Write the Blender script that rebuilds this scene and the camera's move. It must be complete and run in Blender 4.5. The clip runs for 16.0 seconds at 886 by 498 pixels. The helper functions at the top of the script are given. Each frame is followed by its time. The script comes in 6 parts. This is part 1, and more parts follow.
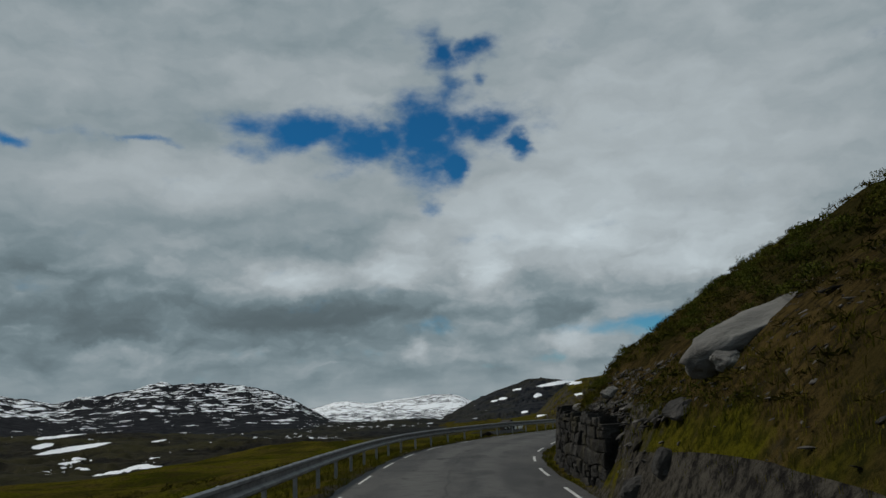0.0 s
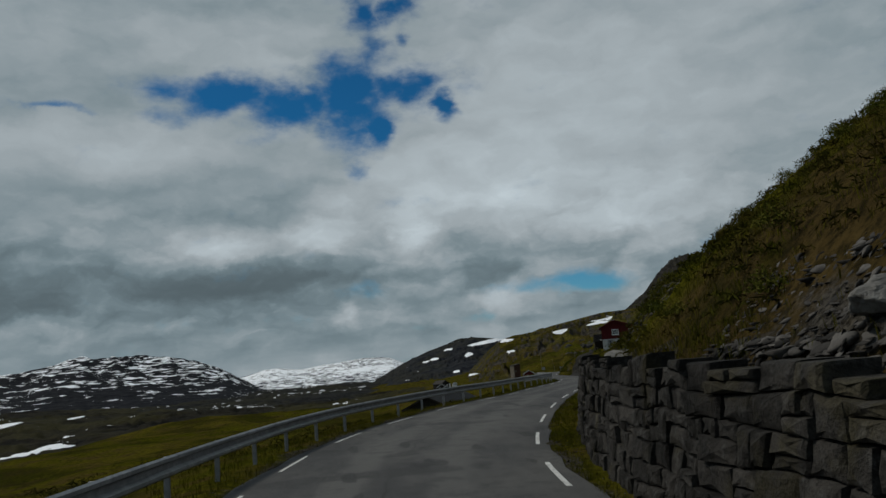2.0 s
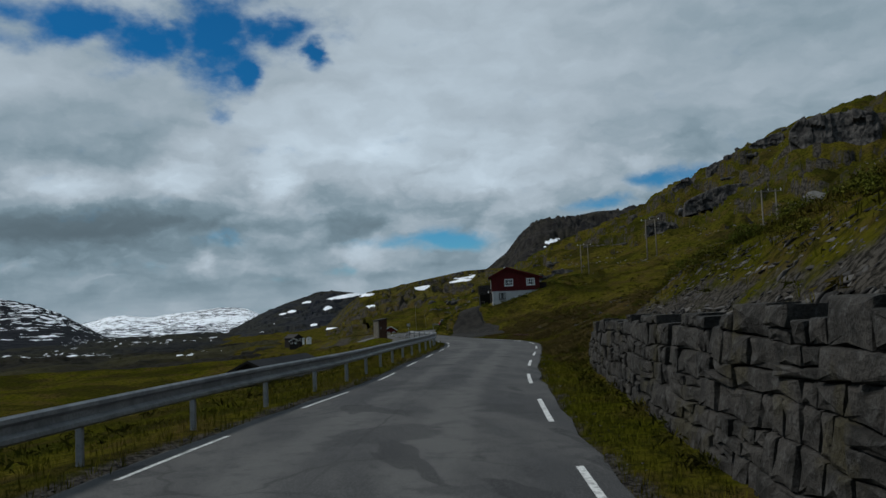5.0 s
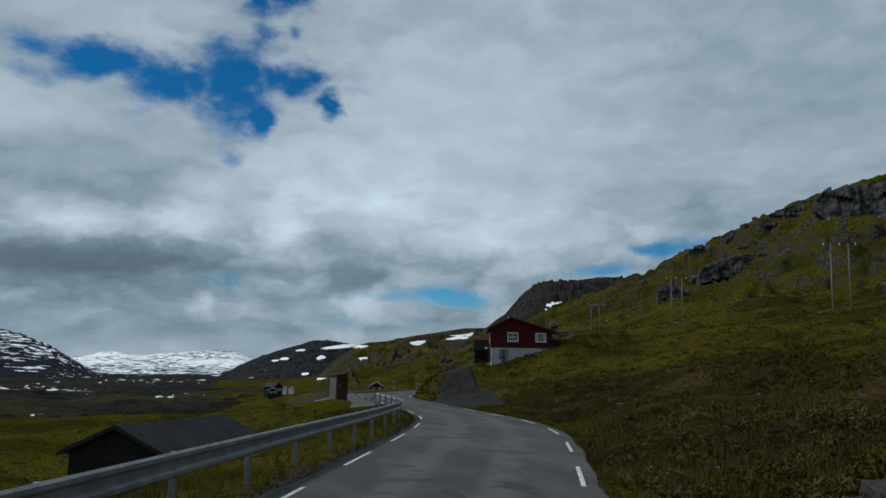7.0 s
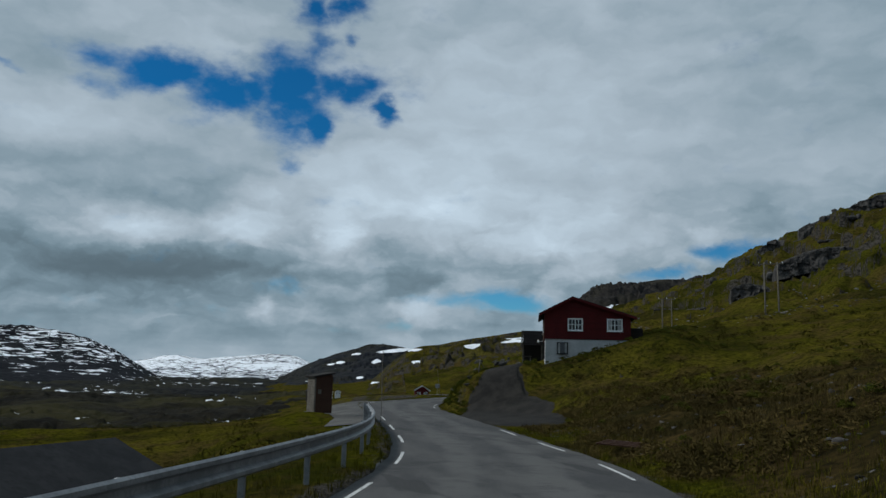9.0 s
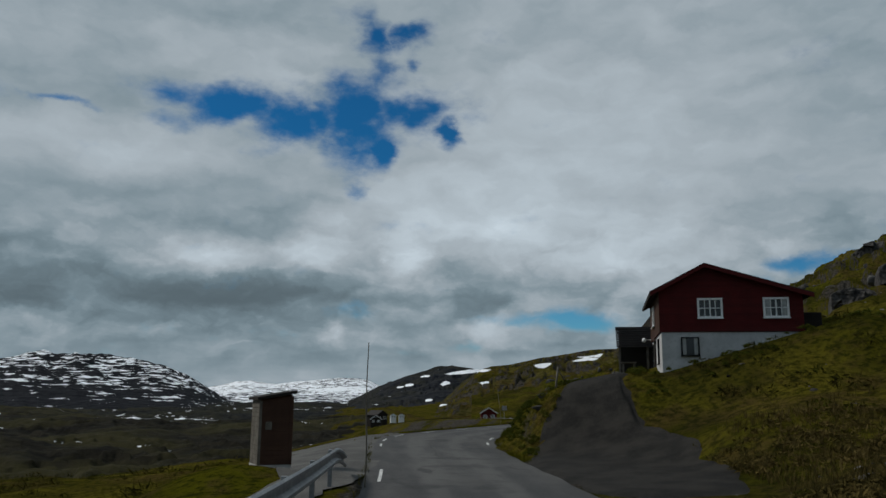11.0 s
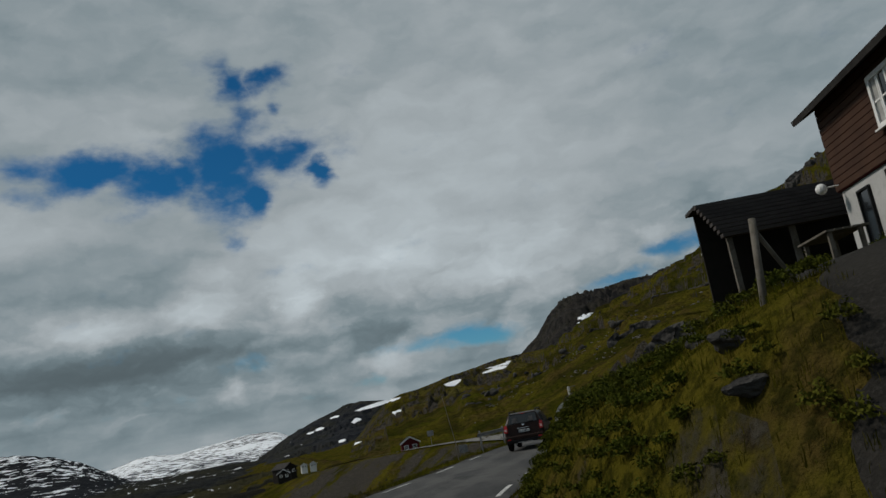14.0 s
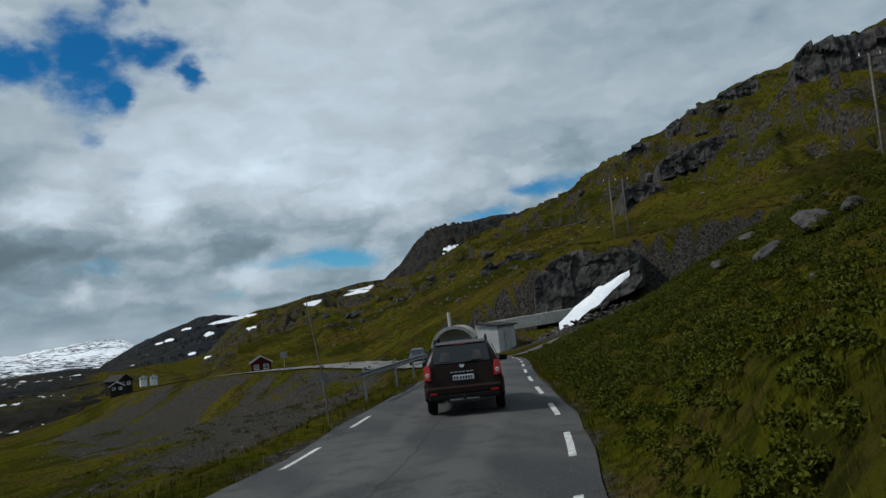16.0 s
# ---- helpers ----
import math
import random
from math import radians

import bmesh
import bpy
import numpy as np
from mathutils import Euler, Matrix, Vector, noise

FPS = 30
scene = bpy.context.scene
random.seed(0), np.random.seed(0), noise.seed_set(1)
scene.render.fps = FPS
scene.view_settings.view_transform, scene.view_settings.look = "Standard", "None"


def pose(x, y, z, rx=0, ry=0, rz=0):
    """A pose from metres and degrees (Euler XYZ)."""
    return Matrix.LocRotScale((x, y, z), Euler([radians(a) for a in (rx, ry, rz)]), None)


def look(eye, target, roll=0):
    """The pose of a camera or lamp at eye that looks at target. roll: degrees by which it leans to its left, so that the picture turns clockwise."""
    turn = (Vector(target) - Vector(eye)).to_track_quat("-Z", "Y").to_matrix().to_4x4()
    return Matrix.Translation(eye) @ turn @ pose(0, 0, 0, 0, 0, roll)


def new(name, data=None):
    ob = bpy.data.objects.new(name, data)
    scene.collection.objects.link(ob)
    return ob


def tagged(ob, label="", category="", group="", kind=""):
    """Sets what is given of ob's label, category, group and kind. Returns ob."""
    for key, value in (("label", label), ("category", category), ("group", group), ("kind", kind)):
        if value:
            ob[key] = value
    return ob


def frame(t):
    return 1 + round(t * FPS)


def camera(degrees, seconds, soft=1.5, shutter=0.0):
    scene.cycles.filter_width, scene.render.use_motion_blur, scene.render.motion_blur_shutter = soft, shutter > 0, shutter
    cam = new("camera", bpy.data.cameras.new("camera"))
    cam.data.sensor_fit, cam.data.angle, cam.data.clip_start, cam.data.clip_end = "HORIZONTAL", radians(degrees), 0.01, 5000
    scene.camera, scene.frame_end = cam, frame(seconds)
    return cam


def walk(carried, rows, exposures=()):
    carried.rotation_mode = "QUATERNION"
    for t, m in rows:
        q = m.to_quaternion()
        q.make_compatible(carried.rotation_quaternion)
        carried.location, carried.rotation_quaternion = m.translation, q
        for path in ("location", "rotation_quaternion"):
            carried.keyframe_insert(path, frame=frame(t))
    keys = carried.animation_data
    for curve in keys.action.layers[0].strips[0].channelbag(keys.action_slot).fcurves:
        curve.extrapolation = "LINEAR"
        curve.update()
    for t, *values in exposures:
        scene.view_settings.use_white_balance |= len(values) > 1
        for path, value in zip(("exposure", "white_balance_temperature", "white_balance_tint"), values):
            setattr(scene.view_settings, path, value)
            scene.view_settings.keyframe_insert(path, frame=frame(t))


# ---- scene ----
import functools

# ---------------------------------------------------------------- camera
cam = camera(56.77, 16.0, soft=1.5)
# seconds, x, y, z, yaw, pitch, roll
ROWS = (
    (0.0, 0.00, 0.00, -0.38, -0.00, 11.27, 2.02),
    (0.5, 0.00, 5.57, -0.35, -1.11, 11.00, 1.99),
    (1.0, 0.04, 11.22, -0.32, -1.78, 10.29, 0.72),
    (1.5, 0.26, 17.03, -0.31, -3.85, 9.30, 3.62),
    (2.0, 0.56, 22.89, -0.34, -4.70, 8.40, 4.43),
    (2.5, 0.96, 28.85, -0.38, -6.81, 7.84, 5.23),
    (3.0, 1.61, 34.86, -0.40, -8.36, 6.51, 3.04),
    (3.5, 2.40, 40.64, -0.42, -9.27, 6.96, 3.38),
    (4.0, 3.30, 46.37, -0.43, -10.69, 7.54, 3.73),
    (4.5, 4.46, 52.12, -0.44, -13.55, 5.83, 4.91),
    (5.0, 5.73, 57.94, -0.39, -14.50, 4.72, 2.50),
    (5.2, 6.31, 60.29, -0.37, -13.75, 7.59, 1.63),
    (5.7, 7.98, 66.24, -0.30, -14.04, 8.16, 0.86),
    (6.2, 9.91, 72.25, -0.22, -14.32, 8.35, 0.09),
    (6.8, 12.48, 79.53, -0.20, -14.66, 8.58, -0.83),
    (7.3, 14.70, 85.61, -0.21, -14.95, 8.77, -1.60),
    (7.5, 15.57, 88.03, -0.22, -15.83, 8.10, 0.52),
    (8.0, 17.73, 94.06, -0.27, -14.11, 8.55, -1.50),
    (8.5, 19.69, 100.00, -0.32, -12.43, 8.98, -2.03),
    (9.0, 21.52, 105.95, -0.37, -10.88, 8.89, -1.47),
    (9.5, 23.13, 111.92, -0.43, -8.33, 8.39, -2.35),
    (10.0, 24.52, 117.86, -0.48, -7.90, 9.62, -0.84),
    (10.2, 25.03, 120.19, -0.47, -7.79, 9.50, -0.74),
    (10.7, 26.17, 125.93, -0.45, -6.70, 9.97, -0.64),
    (11.2, 27.11, 131.53, -0.45, -5.60, 10.45, -0.54),
    (11.8, 27.97, 138.07, -0.50, -4.29, 11.02, -0.42),
    (12.3, 28.54, 143.36, -0.56, -3.20, 11.50, -0.33),
    (12.5, 28.76, 145.43, -0.59, -2.85, 11.10, -1.61),
    (13.0, 29.30, 150.49, -0.65, -4.47, 10.97, 1.48),
    (13.5, 29.77, 155.40, -0.68, -9.21, 10.21, 6.10),
    (14.0, 30.41, 160.18, -0.66, -11.98, 11.79, 9.91),
    (14.5, 30.93, 164.98, -0.56, -14.49, 12.85, 8.21),
    (15.0, 31.65, 169.69, -0.51, -16.46, 9.73, 8.88),
    (15.5, 32.73, 174.24, -0.49, -18.74, 8.03, 7.88),
    (16.0, 34.21, 178.64, -0.48, -21.94, 5.25, 6.00),
)
walk(cam, [(t, pose(x, y, z, 90 + p, r, w)) for t, x, y, z, w, p, r in ROWS],
     exposures=((0.0, -0.2, 6550, 10), (2.5, -0.28, 6450, 10), (4.0, -0.12, 6250, 10), (5.0, -0.02, 6050, 10), (8.5, 0.02, 5950, 9), (10.0, -0.06, 6000, 10), (12.5, -0.22, 6800, 12), (14.0, -0.27, 6600, 11), (15.0, 0.02, 6300, 10), (16.0, 0.17, 6100, 10)))

# ---------------------------------------------------------------- light
SUN_AZ, SUN_EL = -68.0, 46.0          # degrees; azimuth clockwise from +y
sun = new("sun", bpy.data.lights.new("sun", "SUN"))
sun.data.energy, sun.data.angle, sun.data.color = 2.3, radians(9), (1.0, 0.95, 0.86)
sx = math.sin(radians(SUN_AZ)) * math.cos(radians(SUN_EL))
sy = math.cos(radians(SUN_AZ)) * math.cos(radians(SUN_EL))
sz = math.sin(radians(SUN_EL))
sun.matrix_world = look((sx * 300, sy * 300, sz * 300), (0, 0, 0))


class Nodes:
    """A short way to write a node tree."""

    def __init__(self, tree):
        self.tree = tree
        tree.nodes.clear()

    def add(self, kind, inputs=(), **props):
        n = self.tree.nodes.new(kind)
        for k, v in props.items():
            if k == "operation":
                n.operation = v
            elif k == "data_type":
                n.data_type = v
            elif k == "blend_type":
                n.blend_type = v
            elif k == "noise_dimensions":
                n.noise_dimensions = v
            elif k == "sky_type":
                n.sky_type = v
            elif k == "feature":
                n.feature = v
        for key, v in dict(inputs).items():
            if isinstance(v, bpy.types.NodeSocket):
                self.tree.links.new(v, n.inputs[key])
            else:
                n.inputs[key].default_value = v
        return n

    def math(self, op, a, b=0.0, c=0.0, clamp=False):
        n = self.add("ShaderNodeMath", {0: a, 1: b, 2: c}, operation=op)
        n.use_clamp = clamp
        return n.outputs[0]

    def vmath(self, op, a, b=(0, 0, 0)):
        n = self.add("ShaderNodeVectorMath", {0: a, 1: b}, operation=op)
        return n.outputs[0]

    def noise(self, vec, scale, detail=4.0, rough=0.55, lac=2.0, out="Fac"):
        n = self.add("ShaderNodeTexNoise", {"Vector": vec, "Scale": scale, "Detail": detail, "Roughness": rough, "Lacunarity": lac})
        return n.outputs[out]

    def ramp(self, fac, lo, hi):
        """0 below lo, 1 above hi, smooth between."""
        n = self.add("ShaderNodeMapRange", {"Value": fac, "From Min": lo, "From Max": hi, "To Min": 0.0, "To Max": 1.0})
        n.interpolation_type = "SMOOTHSTEP"
        return n.outputs["Result"]

    def attribute(self, name):
        n = self.tree.nodes.new("ShaderNodeAttribute")
        n.attribute_name = name
        return n.outputs["Fac"]

    def mix(self, fac, a, b, blend="MIX"):
        n = self.add("ShaderNodeMix", (), data_type="RGBA", blend_type=blend)
        for sock, v in ((n.inputs[0], fac), (n.inputs[6], a), (n.inputs[7], b)):
            if isinstance(v, bpy.types.NodeSocket):
                self.tree.links.new(v, sock)
            else:
                sock.default_value = v if not isinstance(v, tuple) or len(v) != 3 else (*v, 1)
        return n.outputs[2]


world = bpy.data.worlds.new("world")
scene.world = world
world.use_nodes = True
N = Nodes(world.node_tree)
d = N.add("ShaderNodeTexCoord").outputs["Generated"]
sep = N.add("ShaderNodeSeparateXYZ", {0: d})
dx, dy, dz = sep.outputs
sky = N.add("ShaderNodeTexSky", sky_type="NISHITA")
sky.sun_disc, sky.sun_elevation, sky.sun_rotation = False, radians(SUN_EL), radians(SUN_AZ)
sky.altitude, sky.air_density, sky.dust_density, sky.ozone_density = 900, 1.0, 0.3, 2.5
low = N.ramp(dz, 0.06, 0.26)
blue = N.vmath("MULTIPLY", sky.outputs[0], N.mix(low, (0.026, 0.060, 0.072), (0.0055, 0.039, 0.058)))
# clouds lie on a sheet overhead, so that they flatten towards the horizon
up = N.math("ADD", N.math("MAXIMUM", dz, 0.0), 0.10)
px, py = N.math("DIVIDE", dx, up), N.math("DIVIDE", dy, up)
flat = N.add("ShaderNodeCombineXYZ", {0: px, 1: py, 2: 0.3}).outputs[0]
soft_n = N.noise(flat, 0.8, 6, 0.5)
fine_n = N.noise(N.vmath("MULTIPLY", d, (17.0, 17.0, 30.0)), 1.0, 6, 0.55)
az = N.math("MULTIPLY", N.math("ARCTAN2", dx, dy), 57.2958)
el = N.math("MULTIPLY", N.math("ARCSINE", dz), 57.2958)
warp_v = N.vmath("MULTIPLY", d, (13, 13, 20))
warp = N.add("ShaderNodeTexNoise", {"Vector": warp_v, "Scale": 1.0, "Detail": 5.0, "Roughness": 0.6}).outputs["Color"]
here = N.add("ShaderNodeCombineXYZ", {0: az, 1: el, 2: 0.0}).outputs[0]
plain = here
here = N.vmath("ADD", here, N.vmath("MULTIPLY", N.vmath("SUBTRACT", warp, (0.5, 0.5, 0.5)), (4.2, 2.6, 0.0)))


def blobs(spots, at, sharp, widest):
    """Soft spots on the sky: azimuth, elevation, half-widths in degrees, strength. Overlapping ones add up, or the strongest wins."""
    total = None
    for a0, e0, wa, we, k in spots:
        q = N.add("ShaderNodeVectorMath", {0: at, 1: (1 / wa, 1 / we, 0.0), 2: (-a0 / wa, -e0 / we, 0.0)}, operation="MULTIPLY_ADD").outputs[0]
        r2 = N.add("ShaderNodeVectorMath", {0: q, 1: q}, operation="DOT_PRODUCT").outputs["Value"]
        g = N.math("MULTIPLY", N.math("POWER", sharp, r2), k)
        total = g if total is None else N.math("MAXIMUM" if widest else "ADD", total, g)
    return total


# gaps in the cloud deck
GAPS = ((-9.7, 19.6, 2.88, 1.03, 1.0), (-5.4, 18.7, 2.64, 1.15, 1.0), (-0.2, 19.2, 2.18, 2.07, 1.1), (-7.6, 19.2, 1.61, 0.8, 0.85), (-2.9, 19.1, 1.61, 0.92, 0.95),
    (2.4, 19.8, 1.61, 0.8, 0.9), (1.4, 22.1, 0.8, 1.72, 0.62), (1.2, 17.2, 0.8, 1.38, 0.9), (4.4, 19.7, 1.84, 1.03, 0.95), (6.1, 18.5, 0.69, 0.92, 0.9),
    (0.8, 24.8, 1.03, 0.92, 0.9), (2.9, 24.8, 1.26, 0.69, 0.9), (3.3, 23.0, 0.57, 0.46, 0.6), (-2.3, 20.0, 1.84, 1.03, 0.45), (2.1, 21.1, 1.84, 1.49, 0.45),
    (-0.1, 14.1, 0.6, 0.5, 0.5), (8.1, 19.6, 1.84, 0.57, 0.35), (-28.5, 17.5, 1.1, 0.5, 0.9), (-19.9, 18.3, 1.9, 0.3, 0.85), (-25.0, 18.3, 2.3, 0.4, 0.4),
    (-14.8, 18.1, 2.4, 0.5, 0.4), (2.5, 11.7, 2.0, 0.4, 0.35), (0.3, 5.6, 1.8, 0.6, 0.6), (14.4, 5.2, 3.8, 0.6, 0.9), (10.5, 5.2, 2.4, 0.5, 0.55),
    (7.6, 3.6, 1.2, 0.4, 0.45), (25.7, 7.2, 1.5, 0.5, 1.0), (29.2, 8.8, 1.9, 0.6, 1.0), (30.5, 8.9, 2.3, 0.5, 0.9), (5.2, 3.2, 2.4, 0.3, 0.3),
    (-5.7, 4.5, 2.7, 0.5, 0.3), (60.0, 30.0, 12.0, 7.0, 0.9), (-75.0, 35.0, 16.0, 8.0, 0.9), (150.0, 40.0, 30.0, 12.0, 0.9), (-140.0, 25.0, 30.0, 8.0, 0.9))
gapn = N.math("ADD", N.math("ADD", blobs(GAPS, here, 0.56, True), N.math("MULTIPLY", blobs(GAPS[:17], here, 0.80, True), 0.25)), N.math("MULTIPLY", N.math("SUBTRACT", fine_n, 0.5), 1.7))
cover = N.math("SUBTRACT", 1.0, N.math("MULTIPLY", N.ramp(gapn, 0.18, 1.10), 0.99))
# the deck: bright tops and grey flat undersides
BILLOWS = ((-9.9, 9.3, 4.1, 1.0, 0.10), (-2.9, 9.7, 2.7, 1.1, 0.12), (3.5, 9.5, 1.0, 0.9, 0.10), (-1.8, 4.2, 0.9, 0.6, 0.10), (9.0, 4.7, 2.4, 0.8, 0.12), 
    (-7.6, 3.3, 0.7, 0.1, 0.06), (11.2, 13.3, 9.3, 3.2, 0.13), (15.1, 19.5, 9.9, 2.7, 0.08), (-14.6, 16.4, 4.1, 1.6, 0.09), (-8.0, 22.1, 3.6, 1.6, 0.06), 
    (14.1, 10.6, 8.0, 2.0, 0.05), (4.0, 12.6, 3.6, 2.0, 0.06), (-6.8, 6.6, 5.7, 0.9, -0.08), (-11.8, 7.0, 3.3, 0.9, -0.04), (17.6, 13.7, 3.2, 0.5, -0.04), 
    (28.0, 12.4, 4.2, 1.3, -0.05), (-6.4, 11.7, 2.7, 0.6, -0.03), (-9.3, 2.0, 9.6, 0.6, -0.03), (6.9, 8.4, 4.8, 0.6, -0.02), (34.3, 19.2, 6.8, 5.4, -0.04), 
    (-17.4, 20.4, 4.4, 2.1, -0.04), (3.6, 3.0, 7.8, 0.5, -0.02), (21.2, 9.0, 3.9, 0.9, 0.05), (-23.5, 6.8, 9.4, 1.1, -0.08), (-26.6, 11.0, 3.2, 2.1, -0.04), 
    (-10.1, 9.5, 2.0, 0.8, 0.10), (-3.0, 9.4, 1.8, 0.9, 0.11), (3.4, 9.2, 1.0, 0.8, 0.09), (-7.0, 7.2, 4.7, 0.6, -0.05), (-26.3, 4.5, 4.2, 0.6, -0.06), 
    (-21.1, 15.7, 8.4, 1.5, 0.08), (-20.6, 21.9, 9.8, 2.2, 0.05), (-21.7, 4.7, 2.2, 0.4, 0.07), (-1.8, 4.6, 0.8, 0.5, 0.10), (-17.1, 4.1, 3.4, 0.5, 0.05), 
    (32.3, 15.4, 7.2, 4.6, 0.05), (14.1, 10.4, 7.9, 1.9, 0.06), (38.5, 18.5, 7.8, 1.5, -0.03))
puff_v = N.vmath("MULTIPLY", N.vmath("ADD", plain, N.vmath("MULTIPLY", N.vmath("SUBTRACT", warp, (0.5, 0.5, 0.5)), (6.0, 3.0, 0.0))), (0.24, 0.52, 1.0))
cell = N.add("ShaderNodeTexVoronoi", {"Vector": puff_v, "Scale": 1.0, "Detail": 3.0, "Roughness": 0.5, "Smoothness": 0.6}, feature="SMOOTH_F1").outputs["Distance"]
puff = N.math("SUBTRACT", 0.60, cell)
low_deck = N.math("MULTIPLY", N.ramp(el, 1.0, 5.0), N.ramp(el, 15.0, 8.0))
form = blobs(BILLOWS, here, 0.55, False)
form = N.math("MULTIPLY", form, N.math("ADD", 0.75, N.math("MULTIPLY", N.noise(puff_v, 0.9, 5, 0.55), 1.0)))
lum = N.math("ADD", 0.37, form)
lum = N.math("ADD", lum, N.math("MULTIPLY", N.math("SUBTRACT", soft_n, 0.5), 0.16))
lum = N.math("ADD", lum, N.math("MULTIPLY", N.math("SUBTRACT", N.noise(puff_v, 1.1, 5, 0.45), 0.5), 0.18))
lum = N.math("ADD", lum, N.math("MULTIPLY", puff, N.math("ADD", 0.05, N.math("MULTIPLY", low_deck, 0.20))))
lum = N.math("ADD", lum, N.math("MULTIPLY", N.ramp(az, -20.0, 18.0), 0.04))
lum = N.math("SMOOTH_MAX", lum, 0.15, 0.22)
tint = N.mix(N.ramp(lum, 0.22, 0.48), (0.70, 0.945, 1.06), (0.86, 0.985, 1.05))
cloud = N.vmath("MULTIPLY", tint, N.add("ShaderNodeCombineXYZ", {0: lum, 1: lum, 2: lum}).outputs[0])
skyc = N.mix(cover, blue, cloud)
bg = N.add("ShaderNodeBackground", {"Color": skyc, "Strength": 1.0})
out = N.add("ShaderNodeOutputWorld", {"Surface": bg.outputs[0]})

# ---------------------------------------------------------------- small tools
def hash2(ix, iy, seed):
    h = (ix.astype(np.int64) * 374761393 + iy.astype(np.int64) * 668265263 + seed * 974634361) & 0x7FFFFFFF
    h = ((h ^ (h >> 13)) * 1274126177) & 0x7FFFFFFF
    return ((h ^ (h >> 16)) & 0xFFFF) / 65535.0


def vnoise(x, y, seed=0):
    """Smooth value noise in -1..1 for arrays."""
    x, y = np.asarray(x, float), np.asarray(y, float)
    ix, iy = np.floor(x), np.floor(y)
    fx, fy = x - ix, y - iy
    fx, fy = fx * fx * (3 - 2 * fx), fy * fy * (3 - 2 * fy)
    a, b = hash2(ix, iy, seed), hash2(ix + 1, iy, seed)
    c, e = hash2(ix, iy + 1, seed), hash2(ix + 1, iy + 1, seed)
    return 2 * ((a * (1 - fx) + b * fx) * (1 - fy) + (c * (1 - fx) + e * fx) * fy) - 1


def fbm(x, y, size, octaves=4, gain=0.5, seed=0, ridged=False):
    total, amp = 0.0, 1.0
    for k in range(octaves):
        n = vnoise(np.asarray(x) / size + 17.3 * k, np.asarray(y) / size - 9.1 * k, seed + k)
        total = total + amp * ((1 - 2 * np.abs(n)) if ridged else n)
        size, amp = size / 2.03, amp * gain
    return total


def sstep(x, lo, hi):
    t = np.clip((np.asarray(x, float) - lo) / (hi - lo), 0, 1)
    return t * t * (3 - 2 * t)


def smooth_line(ys, xs):
    """x as a smooth function of y, from a few stations."""
    grid = np.arange(-80.0, 420.0, 0.5)
    v = np.interp(grid, ys, xs)
    k = np.exp(-0.5 * (np.arange(-16, 17) / 6.0) ** 2)
    v = np.convolve(np.pad(v, 16, mode="edge"), k / k.sum(), mode="valid")
    return lambda y: np.interp(y, grid, v)


def mesh_object(name, verts, faces, mat=None, parent=None, smooth=False):
    me = bpy.data.meshes.new(name)
    me.from_pydata([tuple(v) for v in verts], [], [tuple(f) for f in faces])
    me.update()
    if smooth:
        me.polygons.foreach_set("use_smooth", [True] * len(me.polygons))
    if mat:
        me.materials.append(mat)
    ob = new(name, me)
    ob.parent = parent
    return ob


def grid_object(name, X, Y, Z, mat, parent=None, smooth=True):
    """A sheet through arrays of rows and columns."""
    r, c = X.shape
    idx = np.arange(r * c).reshape(r, c)
    quads = np.stack([idx[:-1, :-1], idx[:-1, 1:], idx[1:, 1:], idx[1:, :-1]], -1).reshape(-1, 4)
    me = bpy.data.meshes.new(name)
    me.vertices.add(r * c)
    me.vertices.foreach_set("co", np.stack([X, Y, Z], -1).reshape(-1).astype(np.float32))
    me.loops.add(quads.size)
    me.loops.foreach_set("vertex_index", quads.reshape(-1).astype(np.int32))
    me.polygons.add(len(quads))
    me.polygons.foreach_set("loop_start", np.arange(0, quads.size, 4, dtype=np.int32))
    me.update(calc_edges=True)
    me.polygons.foreach_set("use_smooth", [smooth] * len(quads))
    me.materials.append(mat)
    ob = new(name, me)
    ob.parent = parent
    return ob


def point_attribute(ob, name, values):
    a = ob.data.attributes.new(name, "FLOAT", "POINT")
    a.data.foreach_set("value", np.asarray(values, np.float32).reshape(-1))


def part(name, bm, mat, parent=None, label="", smooth=False, bevel=0.0):
    """One bmesh as one mesh object under a thing or a part."""
    if bevel:
        bmesh.ops.bevel(bm, geom=bm.edges[:], offset=bevel, segments=1, affect="EDGES", clamp_overlap=True)
    me = bpy.data.meshes.new(name)
    bm.to_mesh(me)
    bm.free()
    if smooth:
        me.polygons.foreach_set("use_smooth", [True] * len(me.polygons))
    if mat:
        me.materials.append(mat)
    ob = new(name, me)
    ob.parent = parent
    if label:
        tagged(ob, label=label)
    return ob


def box(bm, x0, x1, y0, y1, z0, z1, m=None):
    vs = [bm.verts.new((x, y, z)) for z in (z0, z1) for x, y in ((x0, y0), (x1, y0), (x1, y1), (x0, y1))]
    for f in ((3, 2, 1, 0), (4, 5, 6, 7), (0, 1, 5, 4), (1, 2, 6, 5), (2, 3, 7, 6), (3, 0, 4, 7)):
        bm.faces.new([vs[i] for i in f])
    if m is not None:
        bmesh.ops.transform(bm, matrix=m, verts=vs)
    return vs


def boxes(*dims):
    bm = bmesh.new()
    for b in dims:
        box(bm, *b)
    return bm


